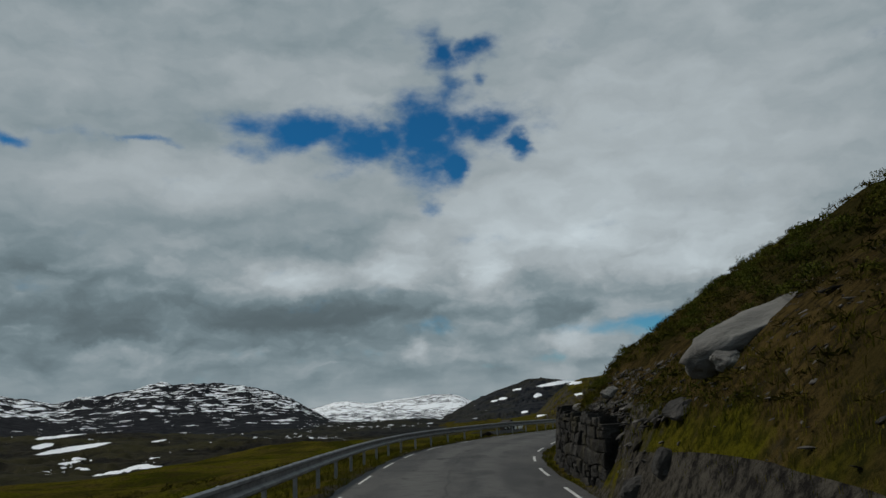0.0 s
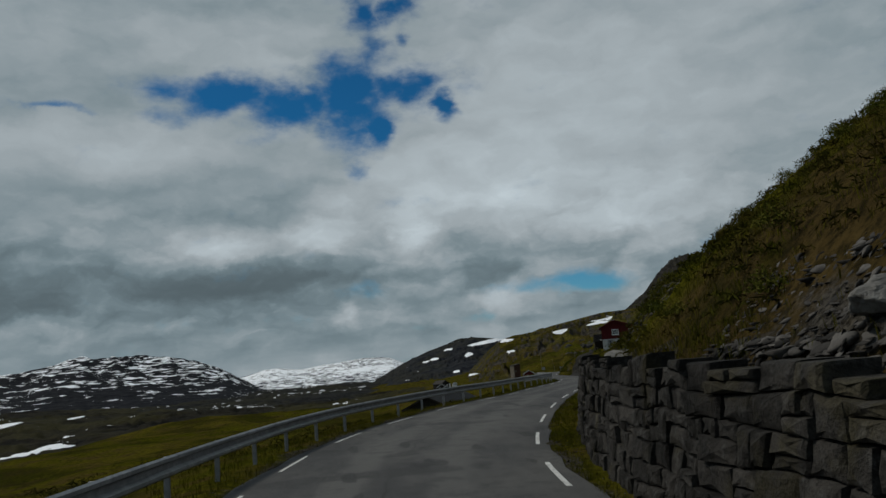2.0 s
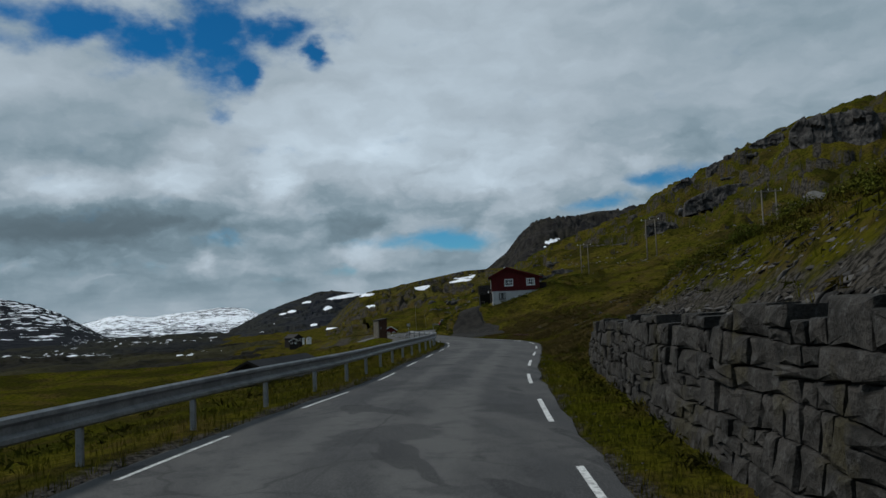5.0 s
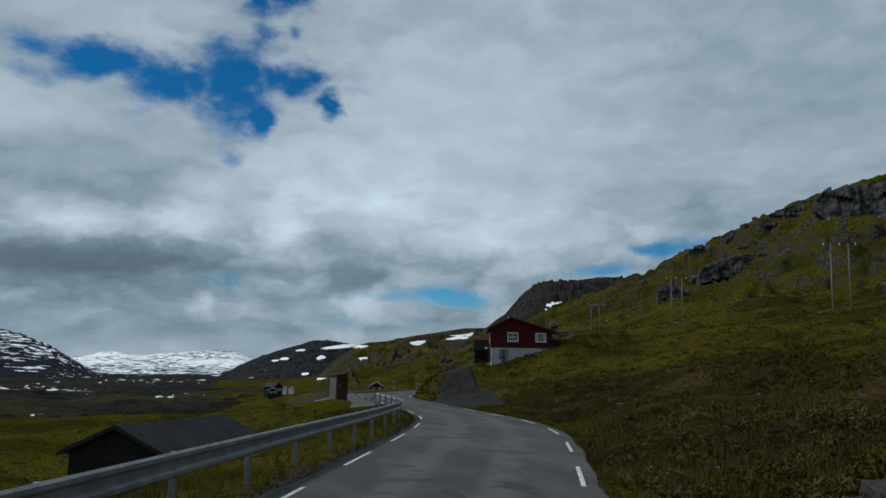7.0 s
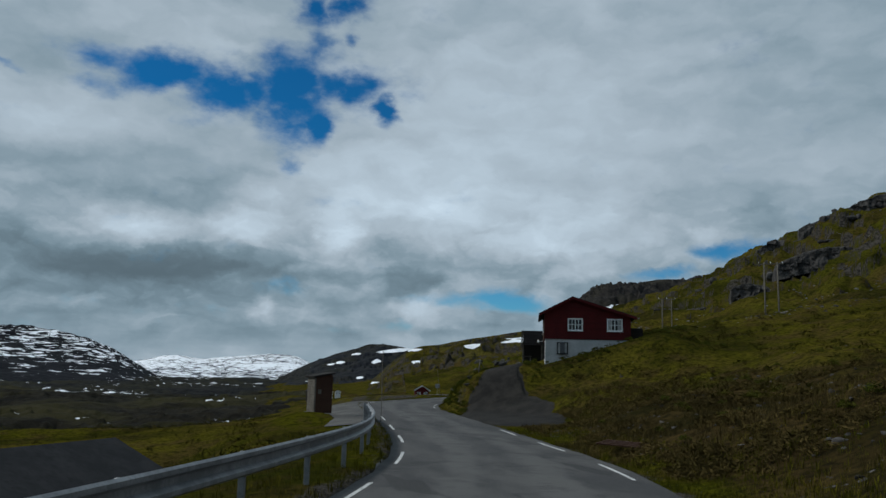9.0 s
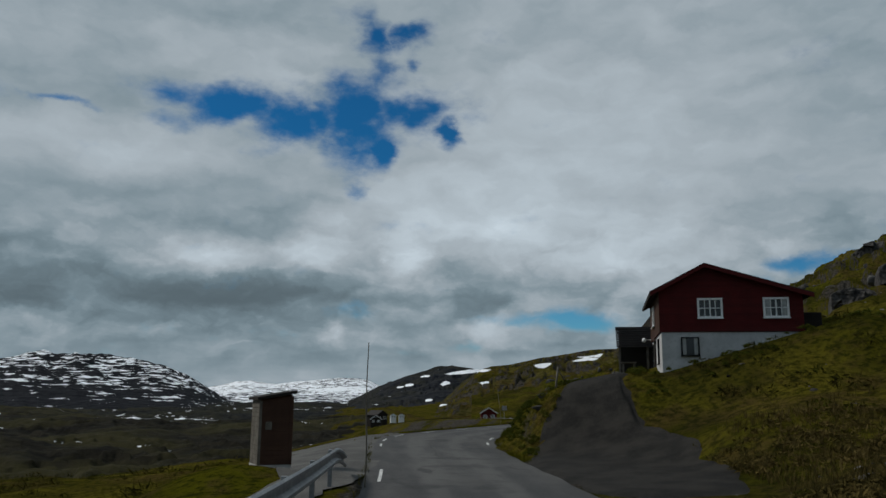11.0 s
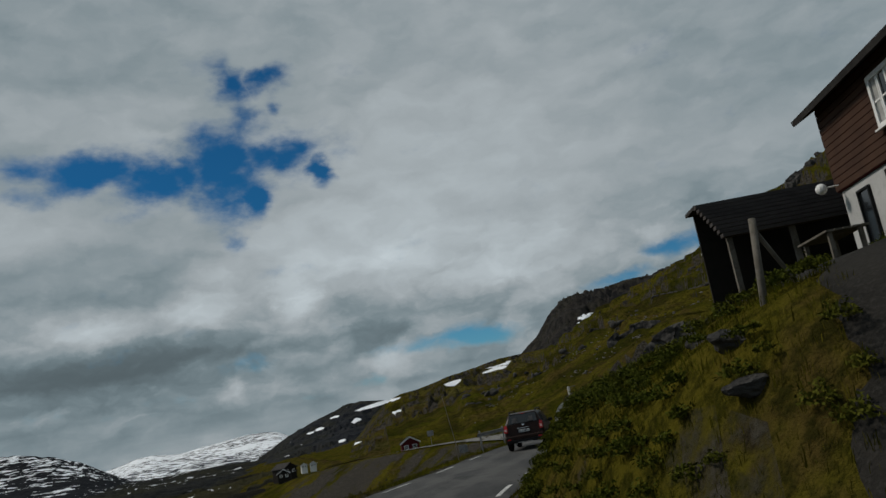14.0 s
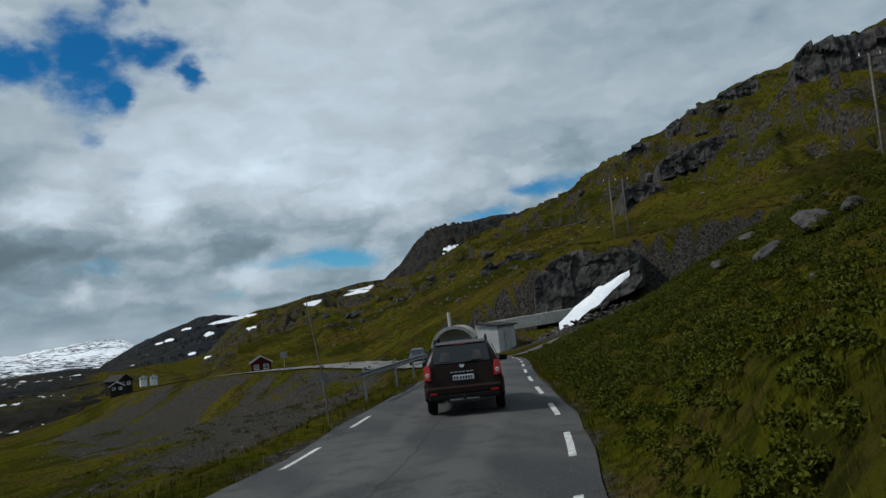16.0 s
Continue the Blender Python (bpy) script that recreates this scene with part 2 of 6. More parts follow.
def rod(bm, a, b, r0, r1=None, n=8):
    """A round bar from a to b."""
    a, b = Vector(a), Vector(b)
    r1 = r0 if r1 is None else r1
    q = (b - a).to_track_quat("Z", "Y").to_matrix()
    rings = []
    for p, r in ((a, r0), (b, r1)):
        rings.append([bm.verts.new(p + q @ Vector((r * math.cos(6.2832 * i / n), r * math.sin(6.2832 * i / n), 0))) for i in range(n)])
    for i in range(n):
        bm.faces.new((rings[0][i], rings[0][(i + 1) % n], rings[1][(i + 1) % n], rings[1][i]))
    bm.faces.new(rings[0][::-1])
    bm.faces.new(rings[1])


def prism(bm, outline, y0, y1):
    """An outline of (x, z) drawn from y0 to y1."""
    a = [bm.verts.new((x, y0, z)) for x, z in outline]
    b = [bm.verts.new((x, y1, z)) for x, z in outline]
    n = len(outline)
    bm.faces.new(a)
    bm.faces.new(b[::-1])
    for i in range(n):
        bm.faces.new((a[i], b[i], b[(i + 1) % n], a[(i + 1) % n]))
    bmesh.ops.recalc_face_normals(bm, faces=bm.faces[:])


def thing(name, label, category, group="", at=None):
    ob = new(name)
    if at is not None:
        ob.matrix_world = at
    return tagged(ob, label=label, category=category, group=group)


# ---------------------------------------------------------------- materials
def material(name, build, rough=0.8, metal=0.0, spec=0.12, world_space=False):
    m = bpy.data.materials.new(name)
    m.use_nodes = True
    n = Nodes(m.node_tree)
    p = n.add("ShaderNodeBsdfPrincipled", {"Roughness": rough, "Metallic": metal, "Specular IOR Level": spec})
    n.add("ShaderNodeOutputMaterial", {"Surface": p.outputs[0]})
    co = n.add("ShaderNodeNewGeometry").outputs["Position"] if world_space else n.add("ShaderNodeTexCoord").outputs["Object"]
    got = build(n, co)
    col, bump = got[0], got[1]
    for sock, v in ((p.inputs["Base Color"], col),) + (((p.inputs["Roughness"], got[2]),) if len(got) > 2 else ()):
        if isinstance(v, bpy.types.NodeSocket):
            m.node_tree.links.new(v, sock)
        else:
            sock.default_value = (*v, 1)
    if bump:
        h, strength, dist = bump
        b = n.add("ShaderNodeBump", {"Height": h, "Strength": strength, "Distance": dist})
        m.node_tree.links.new(b.outputs[0], p.inputs["Normal"])
    return m


def speckled(a, b, scale, bump=0.3, dist=0.02, fine=6.0, c=None, object_random=0.0, island=False):
    """Two tones mixed by noise at two scales, with fine relief."""
    def build(n, co):
        big = n.noise(co, scale, 5, 0.6)
        small = n.noise(co, scale * fine, 5, 0.6)
        col = n.mix(n.ramp(big, 0.35, 0.65), a, b)
        col = n.mix(n.math("MULTIPLY", n.ramp(small, 0.45, 0.7), 0.45), col, c or tuple(v * 0.55 for v in a))
        if object_random:
            rnd = n.add("ShaderNodeNewGeometry").outputs["Random Per Island"] if island else n.add("ShaderNodeObjectInfo").outputs["Random"]
            k = n.math("ADD", n.math("MULTIPLY", rnd, 2 * object_random), 1 - object_random)
            col = n.vmath("MULTIPLY", col, n.add("ShaderNodeCombineXYZ", {0: k, 1: k, 2: k}).outputs[0])
        return col, (small, bump, dist)
    return build


def ground_build(n, co, steep=0.55, green=(0.056, 0.056, 0.004), far=1.0):
    """Grass and heath, browner where it is dry, gravel where it is worn away, rock where it is steep."""
    geo = n.add("ShaderNodeNewGeometry")
    slope = n.add("ShaderNodeSeparateXYZ", {0: geo.outputs["True Normal"]}).outputs[2]
    gravel, dry = [n.attribute(k) for k in ("gravel", "dry")]
    n1, n2, n3 = n.noise(co, 0.05 / far, 6, 0.6), n.noise(co, 0.35 / far, 7, 0.65), n.noise(co, 3.0 / far, 6, 0.7)
    grass = n.mix(n.ramp(n1, 0.38, 0.62), green, (0.086, 0.072, 0.010))
    grass = n.mix(n.math("MULTIPLY", n.ramp(n2, 0.45, 0.62), 0.8), grass, (0.068, 0.046, 0.016))
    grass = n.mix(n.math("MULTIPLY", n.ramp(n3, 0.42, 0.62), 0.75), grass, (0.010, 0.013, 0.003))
    heath = n.mix(n.ramp(n2, 0.35, 0.65), (0.032, 0.023, 0.009), (0.072, 0.050, 0.018))
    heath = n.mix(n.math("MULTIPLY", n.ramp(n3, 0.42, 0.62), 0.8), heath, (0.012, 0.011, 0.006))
    grass = n.mix(n.ramp(n.math("ADD", dry, n.math("MULTIPLY", n.math("SUBTRACT", n2, 0.5), 0.9)), 0.3, 0.7), grass, heath)
    # broad noise patches painted nearly black, standing in for shade between hummocks
    painted_hollow = n.math("MULTIPLY", n.ramp(n.noise(co, 0.11 / far, 4, 0.55), 0.46, 0.62), 0.6)
    grass = n.mix(painted_hollow, grass, (0.012, 0.014, 0.004))
    stone = n.mix(n.ramp(n3, 0.38, 0.62), (0.016, 0.015, 0.014), (0.066, 0.060, 0.050))
    loose = n.mix(n.ramp(n.noise(co, 7.0, 5, 0.7), 0.38, 0.62), (0.016, 0.015, 0.013), (0.074, 0.067, 0.057))
    bare = n.math("ADD", n.math("MULTIPLY", n.math("SUBTRACT", steep, slope), 3.2), n.math("MULTIPLY", n.math("SUBTRACT", n2, 0.5), 1.6))
    col = n.mix(n.ramp(bare, 0.12, 0.4), grass, stone)
    worn = n.math("ADD", gravel, n.math("MULTIPLY", n.math("ADD", n.math("SUBTRACT", n2, 0.5), n.math("SUBTRACT", n.noise(co, 0.13, 6, 0.65), 0.5)), 2.0))
    worn = n.math("MULTIPLY", worn, n.ramp(gravel, 0.02, 0.25))
    col = n.mix(n.ramp(worn, 0.32, 0.72), col, loose)
    return col, (n.math("ADD", n3, n.math("MULTIPLY", n2, 2.0)), 0.8, 0.3 * far)


def mountain_build(dark, light, snow_at, snow_soft, snow_scale, green=0.0, line=None, relief=0.7):
    """Bare rock with snow lying in streaks along its ledges."""
    def build(n, co):
        warp = n.vmath("MULTIPLY", co, (1.0, 1.0, 6.5))
        big, mid, fine = n.noise(co, 0.004, 5, 0.6), n.noise(warp, snow_scale, 6, 0.62), n.noise(co, 0.05, 6, 0.65)
        col = n.mix(n.ramp(fine, 0.35, 0.65), dark, light)
        if green:
            col = n.mix(n.math("MULTIPLY", n.ramp(n.noise(co, 0.008, 5, 0.6), 0.42, 0.58), green), col, (0.038, 0.035, 0.013))
        s = n.math("ADD", mid, n.math("MULTIPLY", n.math("SUBTRACT", big, 0.5), 0.5))
        if line:
            z = n.add("ShaderNodeSeparateXYZ", {0: co}).outputs[2]
            s = n.math("SUBTRACT", s, n.math("MULTIPLY", n.ramp(z, line[1], line[0]), 0.09))
        snow = n.ramp(s, snow_at, snow_at + snow_soft)
        patch = n.math("ADD", n.attribute("snow"), n.math("MULTIPLY", n.math("SUBTRACT", n.noise(warp, 0.05, 5, 0.6), 0.5), 0.35))
        snow = n.math("MAXIMUM", snow, n.math("MULTIPLY", n.ramp(patch, 0.38, 0.46), n.ramp(n.attribute("snow"), 0.12, 0.3)))
        return n.mix(snow, col, (0.86, 0.89, 0.93)), (fine, relief, 8.0)
    return build


def hill_snow_build(n, co):
    """Far heath and rock ledges with the last patches of snow."""
    col, bump = ground_build(n, co, 0.80, (0.078, 0.068, 0.022), 9.0)
    warp = n.vmath("MULTIPLY", co, (1.0, 1.0, 5.5))
    patch = n.math("ADD", n.attribute("snow"), n.math("MULTIPLY", n.math("SUBTRACT", n.noise(warp, 0.05, 5, 0.6), 0.5), 0.35))
    snow = n.math("MULTIPLY", n.ramp(patch, 0.38, 0.46), n.ramp(n.attribute("snow"), 0.12, 0.3))
    return n.mix(snow, col, (0.86, 0.89, 0.93)), bump


def asphalt_build(n, co):
    """Worn asphalt: grey where wheels polish it, darker patches and seams, fine chippings, thin cracks."""
    long = n.vmath("MULTIPLY", co, (1.0, 0.22, 1.0))
    n1, n2, n3 = n.noise(long, 0.55, 5, 0.6), n.noise(co, 1.6, 6, 0.65), n.noise(co, 45, 4, 0.7)
    col = n.mix(n.ramp(n1, 0.35, 0.65), (0.038, 0.038, 0.039), (0.074, 0.072, 0.069))
    wheel = n.math("ADD", n.attribute("wheel"), n.math("MULTIPLY", n.math("SUBTRACT", n1, 0.5), 1.2))
    col = n.mix(n.math("MULTIPLY", n.ramp(wheel, 0.3, 0.9), 0.7), col, (0.092, 0.090, 0.086))
    col = n.mix(n.math("MULTIPLY", n.ramp(n2, 0.50, 0.66), 0.6), col, (0.030, 0.030, 0.031))
    col = n.mix(n.math("MULTIPLY", n.ramp(n.noise(co, 0.31, 4, 0.5), 0.60, 0.64), 0.6), col, (0.024, 0.024, 0.025))
    col = n.mix(n.math("MULTIPLY", n.ramp(n.noise(long, 0.9, 3, 0.4), 0.66, 0.68), 0.7), col, (0.020, 0.020, 0.021))
    col = n.mix(n.math("MULTIPLY", n.ramp(n3, 0.46, 0.66), 0.5), col, (0.15, 0.146, 0.14))
    wob = n.vmath("ADD", co, n.vmath("MULTIPLY", n.add("ShaderNodeTexNoise", {"Vector": co, "Scale": 1.1, "Detail": 4.0}).outputs["Color"], (0.9, 0.9, 0.0)))
    crack = n.add("ShaderNodeTexVoronoi", {"Vector": wob, "Scale": 0.33}, feature="DISTANCE_TO_EDGE").outputs["Distance"]
    split = n.math("MULTIPLY", n.ramp(crack, 0.016, 0.004), n.ramp(n.noise(co, 0.13, 3, 0.5), 0.56, 0.64))
    seam = n.math("MULTIPLY", n.ramp(n.math("ABSOLUTE", n.math("ADD", n.math("SUBTRACT", n.attribute("across"), 0.47), n.math("MULTIPLY", n.math("SUBTRACT", n.noise(co, 0.4, 5, 0.7), 0.5), 0.08))), 0.006, 0.002), n.ramp(n.noise(co, 0.06, 2, 0.5), 0.44, 0.52))
    col = n.mix(n.math("MULTIPLY", n.math("MAXIMUM", split, seam), 0.4), col, (0.012, 0.012, 0.012))
    return col, (n3, 0.35, 0.012)


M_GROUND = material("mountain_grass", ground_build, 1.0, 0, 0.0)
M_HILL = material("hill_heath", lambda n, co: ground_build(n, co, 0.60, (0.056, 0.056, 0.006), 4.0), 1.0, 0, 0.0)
M_ASPHALT = material("asphalt", asphalt_build, 0.85, 0, 0.12)
M_LINE = material("line_paint", lambda n, co: (n.mix(n.ramp(n.noise(co, 9, 4, 0.7), 0.42, 0.62), (0.62, 0.62, 0.60), (0.30, 0.30, 0.29)), None), 0.7)

def wall_stone_build(n, co):
    """Weathered grey stone with fine grain, pale scars and ochre lichen; each stone has its own tone."""
    n1, n2, n3, n4 = n.noise(co, 1.3, 6, 0.65), n.noise(co, 5.0, 6, 0.7), n.noise(co, 24.0, 5, 0.7), n.noise(co, 0.8, 5, 0.6)
    # tones set darker than the stone itself, so the colour carries cloud shade
    col = n.mix(n.ramp(n1, 0.36, 0.64), (0.018, 0.017, 0.015), (0.048, 0.044, 0.039))
    col = n.mix(n.math("MULTIPLY", n.ramp(n2, 0.50, 0.66), 0.55), col, (0.078, 0.076, 0.072))
    col = n.mix(n.math("MULTIPLY", n.ramp(n4, 0.54, 0.66), 0.5), col, (0.050, 0.043, 0.020))
    col = n.mix(n.math("MULTIPLY", n.ramp(n3, 0.46, 0.66), 0.6), col, (0.010, 0.010, 0.010))
    rnd = n.add("ShaderNodeObjectInfo").outputs["Random"]
    k = n.math("ADD", n.math("MULTIPLY", rnd, 0.8), 0.42)
    col = n.vmath("MULTIPLY", col, n.add("ShaderNodeCombineXYZ", {0: k, 1: k, 2: k}).outputs[0])
    return col, (n.math("ADD", n2, n.math("MULTIPLY", n1, 1.5)), 1.0, 0.09)


M_STONE = material("wall_stone", wall_stone_build, 0.92, world_space=True)
M_EARTH = material("dark_earth", speckled((0.020, 0.018, 0.015), (0.034, 0.030, 0.024), 1.2, 0.6, 0.05), 0.95)
M_BOULDER = material("boulder_rock", speckled((0.11, 0.106, 0.10), (0.20, 0.195, 0.18), 1.3, 1.0, 0.12, 5, (0.075, 0.073, 0.066), 0.2), 0.9)
M_SCREE = material("scree", speckled((0.030, 0.028, 0.026), (0.078, 0.073, 0.067), 1.5, 0.6, 0.03, 6, None, 0.85, True), 0.92)
M_GALV = material("galvanised_steel", speckled((0.20, 0.205, 0.21), (0.30, 0.305, 0.31), 2.0, 0.08, 0.004, 9, (0.13, 0.135, 0.14)), 0.55, 0.6, 0.4)
M_MTN_L = material("streaked_mountain", mountain_build((0.005, 0.006, 0.009), (0.018, 0.019, 0.022), 0.540, 0.02, 0.024, 0.0, (-25.0, 50.0)), 0.9, 0, 0.03)
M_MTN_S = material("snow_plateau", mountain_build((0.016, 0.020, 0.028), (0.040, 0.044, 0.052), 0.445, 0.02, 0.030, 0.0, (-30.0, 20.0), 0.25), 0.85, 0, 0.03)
M_RIDGE = material("dark_ridge", mountain_build((0.008, 0.010, 0.015), (0.026, 0.027, 0.028), 0.70, 0.015, 0.012, 0.25), 0.9, 0, 0.03)
M_GREEN_HILL = material("green_hill", hill_snow_build, 1.0, 0, 0.0)
M_CRAG = material("dark_crag", mountain_build((0.010, 0.010, 0.011), (0.034, 0.031, 0.027), 0.73, 0.015, 0.012, 0.15), 0.9, 0, 0.03)
M_HUMMOCK = material("valley_heath", mountain_build((0.006, 0.006, 0.005), (0.020, 0.018, 0.012), 0.66, 0.015, 0.020, 0.6), 0.95, 0, 0.03)
M_FAR_SHORE = material("far_shore_heath", mountain_build((0.006, 0.007, 0.008), (0.022, 0.022, 0.020), 0.63, 0.015, 0.022, 0.3), 0.95, 0, 0.03)
M_SNOW = material("old_snow", speckled((0.72, 0.75, 0.79), (0.80, 0.82, 0.85), 0.4, 0.3, 0.1, 6, (0.62, 0.63, 0.63)), 0.7)
M_WATER = material("lake_water", lambda n, co: ((0.018, 0.022, 0.026), (n.noise(co, 0.3, 4, 0.6), 0.4, 0.3)), 0.35, 0, 0.08)

# ---------------------------------------------------------------- plan of the road
right_edge = smooth_line((-60, 0, 20, 35, 45, 54, 63, 70, 77.5, 86, 95, 103, 111, 118.5, 126.5, 134, 140, 147, 155, 165, 173, 178, 183, 187.5, 190.6, 195, 199.3, 207.4, 213.5, 225, 235, 246, 300),
                         (3.0, 3.3, 3.5, 3.8, 4.7, 6.5, 8.8, 10.8, 13.2, 16, 19.5, 22.8, 26, 28.7, 30.6, 31.6, 31.9, 32.6, 33, 33.1, 33.6, 34.5, 36.6, 39.3, 41.2, 43.3, 45.2, 49, 52.1, 57.7, 62, 66.5, 86))
left_edge = smooth_line((-60, 0, 20, 32, 42, 52, 60, 67, 74, 80, 87.3, 97, 106, 113.5, 122.5, 130.5, 138.4, 146, 153.7, 162, 170, 178, 182.5, 187, 191, 196, 201.5, 206, 215, 225, 235, 246, 300),
                        (-3.6, -3.4, -3.2, -3.0, -2.6, -1.7, 0, 2.3, 5, 7.6, 10.8, 14, 17.1, 19.8, 22.8, 25.1, 26.3, 26.9, 27.5, 27.9, 28.0, 28.4, 29.8, 33, 35.8, 38.6, 41.4, 44.1, 48.6, 53.2, 57.5, 61.5, 80))
road_height = smooth_line((-60, 0, 50, 80, 120, 150, 165, 178, 190, 200, 215, 250, 270, 400),
                          (-2.73, -2.73, -2.77, -2.6, -2.8, -3.0, -2.92, -2.8, -2.65, -2.6, -2.75, -4.0, -4.6, -6.5))


def lean(y):
    """How much a step sideways across the road is shortened by its slant."""
    y = np.asarray(y, float)
    s = (right_edge(y + 3) - right_edge(y - 3)) / 6
    return 1 / np.sqrt(1 + s * s)


def wall_foot(y):
    """Width of the verge between the line and the stone wall."""
    return np.interp(y, (10, 20, 27, 34, 40, 55, 70, 90, 100), (0.5, 0.5, 0.75, 0.8, 1.0, 1.6, 2.0, 2.6, 3.0))


def wall_crest(y):
    """Height of the wall over the road."""
    return np.interp(y, (6, 12, 19, 23, 26, 31, 37, 48, 61, 66, 72, 80, 88, 93), (1.0, 1.7, 1.8, 1.9, 2.1, 2.15, 2.35, 2.4, 2.4, 2.25, 2.0, 1.92, 1.75, 0.5))


FAR = np.array(((62.5, 243.0, -3.85), (63.6, 262.0, -4.3), (61.0, 282.0, -4.05), (54.5, 303.0, -4.4), (46.5, 328.0, -4.95), (36.0, 360.0, -5.6), (20.0, 400.0, -7.2)))


def far_shelf(x, y):
    """Distance from the middle of the far road, and its height there."""
    best, hz = np.full(np.shape(x), 1e9), np.zeros(np.shape(x))
    for p, q in zip(FAR[:-1], FAR[1:]):
        e = q[:2] - p[:2]
        t = np.clip(((x - p[0]) * e[0] + (y - p[1]) * e[1]) / (e @ e), 0, 1)
        dd = np.hypot(x - p[0] - t * e[0], y - p[1] - t * e[1])
        hz = np.where(dd < best, p[2] + t * (q[2] - p[2]), hz)
        best = np.minimum(best, dd)
    return best, hz


def height(x, y):
    """Height of the ground, without the mountains."""
    x, y = np.asarray(x, float), np.asarray(y, float)
    zr = road_height(np.clip(y, -60, 300))
    c = lean(np.clip(y, -60, 300))
    ur = (x - right_edge(np.clip(y, -60, 300))) * c
    ul = (left_edge(np.clip(y, -60, 300)) - x) * c
    # the bank and the hill on the uphill side
    walled = sstep(y, 1, 9) * (1 - sstep(y, 88, 96))
    foot = wall_foot(y) * walled + 1.2 * (1 - walled)
    crest = wall_crest(y) * walled
    raw = 1 - sstep(y, 23.0, 27.5)
    a = np.maximum(ur - foot - (1.3 - 0.9 * raw) * walled, 0)
    step = crest * sstep(ur, foot + 0.45 - 0.5 * raw, foot + 1.6 - 0.6 * raw)
    slope1 = np.interp(y, (-60, 0, 14, 24, 34, 50, 65, 80, 95, 120, 150, 185, 195, 215, 235, 260), (0.8, 0.80, 0.74, 0.62, 0.60, 0.66, 0.50, 0.40, 0.32, 0.30, 0.27, 0.34, 0.52, 0.44, 0.22, 0.20))
    reach = np.interp(y, (-60, 6, 18, 34, 48, 80, 120, 200, 240), (16, 15, 10, 9.5, 13, 9, 12, 14, 16))
    near = np.where(a < reach, slope1 * a, slope1 * reach + 0.20 * (a - reach))
    near = near + 0.95 * walled * (1 - 0.6 * raw) * sstep(a, 0.0, 2.6)
    rise = np.where(a < reach, near, 0.95 * walled * (1 - 0.6 * raw) + slope1 * reach + np.interp(a - reach, (0, 40, 90, 200, 900), (0, 8, 16, 20, 20)))
    rough = fbm(x, y, 14, 4, 0.5, 3) * 0.5 * sstep(a, 0.5, 8) + fbm(x, y, 3.2, 3, 0.5, 4) * 0.13 * sstep(a, 0.3, 2) + fbm(x, y, 4.6, 3, 0.5, 9) * 0.40 * sstep(a, 0.8, 4) * sstep(y, 90, 100) * (1 - 0.6 * sstep(y, 150, 162))
    up = step + rise + rough
    # the downhill side: a shoulder, then down to the valley floor
    b = np.maximum(ul - 1.6, 0)
    drop = np.interp(y, (-60, 60, 110, 150, 185, 215, 260), (0.20, 0.20, 0.16, 0.10, 0.30, 0.42, 0.30))
    floor_z = np.interp(y, (-60, 60, 140, 175, 215, 300), (6.0, 6.0, 4.5, 2.6, 9.5, 7.0))
    down = -floor_z * (1 - np.exp(-b * drop / floor_z)) - (30.0 - floor_z) * sstep(b, 45, 210)
    down = down + fbm(x, y, 18, 4, 0.5, 21) * 0.7 * sstep(b, 1, 14) + fbm(x, y, 90, 4, 0.5, 25) * 2.0 * sstep(b, 40, 160)
    down = down - 4.6 * np.exp(-((x - 9.0) ** 2 + (y - 141.0) ** 2) / 15.0 ** 2) * sstep(b, 4, 10)
    shoulder = fbm(x, y, 2.5, 2, 0.5, 33) * 0.05
    z = zr + np.where(ur > 0, up, np.where(ul > 0, down, 0.0)) + shoulder * np.where((ur > 0.4) | (ul > 0.6), 1, 0)
    # the yard that the house stands on
    lx = (x - 41.7) * 0.956 - (y - 168.7) * 0.292
    ly = (x - 41.7) * 0.292 + (y - 168.7) * 0.956
    dist = np.hypot(np.maximum(np.maximum(-4.0 - lx, lx - 8.0), 0), np.maximum(np.maximum(-1.0 - ly, ly - 13), 0))
    w = (1 - sstep(dist, 0.5, 6.0)) * sstep(ur, 0.4, 2.3) * (1 - sstep(y - 0.45 * ur, 169.5, 176.0))
    yard = 0.80 - 0.20 * np.clip(-1.8 - lx, 0, 4) + 0.31 * np.clip(lx, 0, 9) + 0.03 * np.clip(ly, 0, 16)
    z = z * (1 - w) + yard * w
    w2 = sstep(ur, 0.4, 2.7) * sstep(y, 168, 172) * (1 - sstep(y, 184, 197))
    z = z + w2 * np.maximum(-0.75 + 0.30 * np.clip(ur - 2.6, 0, 12) + 0.25 * fbm(x, y, 3.0, 3, 0.5, 47) - z, 0)
    # the flat apron where the drive meets the road, and the knoll in front of the hut
    ap = sstep(y, 143, 148.5) * (1 - sstep(y + 1.25 * ur, 163, 171)) * (1 - sstep(ur, 4.2, 7.6)) * (ur > 0)
    z = z * (1 - ap) + (zr + 0.05 * np.maximum(ur, 0)) * ap
    z = z + 0.70 * np.exp(-((x - 22.7) ** 2 + (y - 157.0) ** 2) / 2.3 ** 2) * sstep(ul, 0.8, 2.2)
    # the terrace of the hill above the rock face by the gallery
    u_, s_ = (x - 86.0) * 0.818 - (y - 276.5) * 0.576, (x - 86.0) * 0.576 + (y - 276.5) * 0.818
    shelf = 6.2 + 0.10 * np.clip(u_, 0, 60) + 0.13 * s_ + 0.8 * fbm(x, y, 9, 4, 0.5, 87) - 0.42 * np.maximum(3.0 - u_, 0) - 0.35 * np.maximum(u_ - 40, 0)
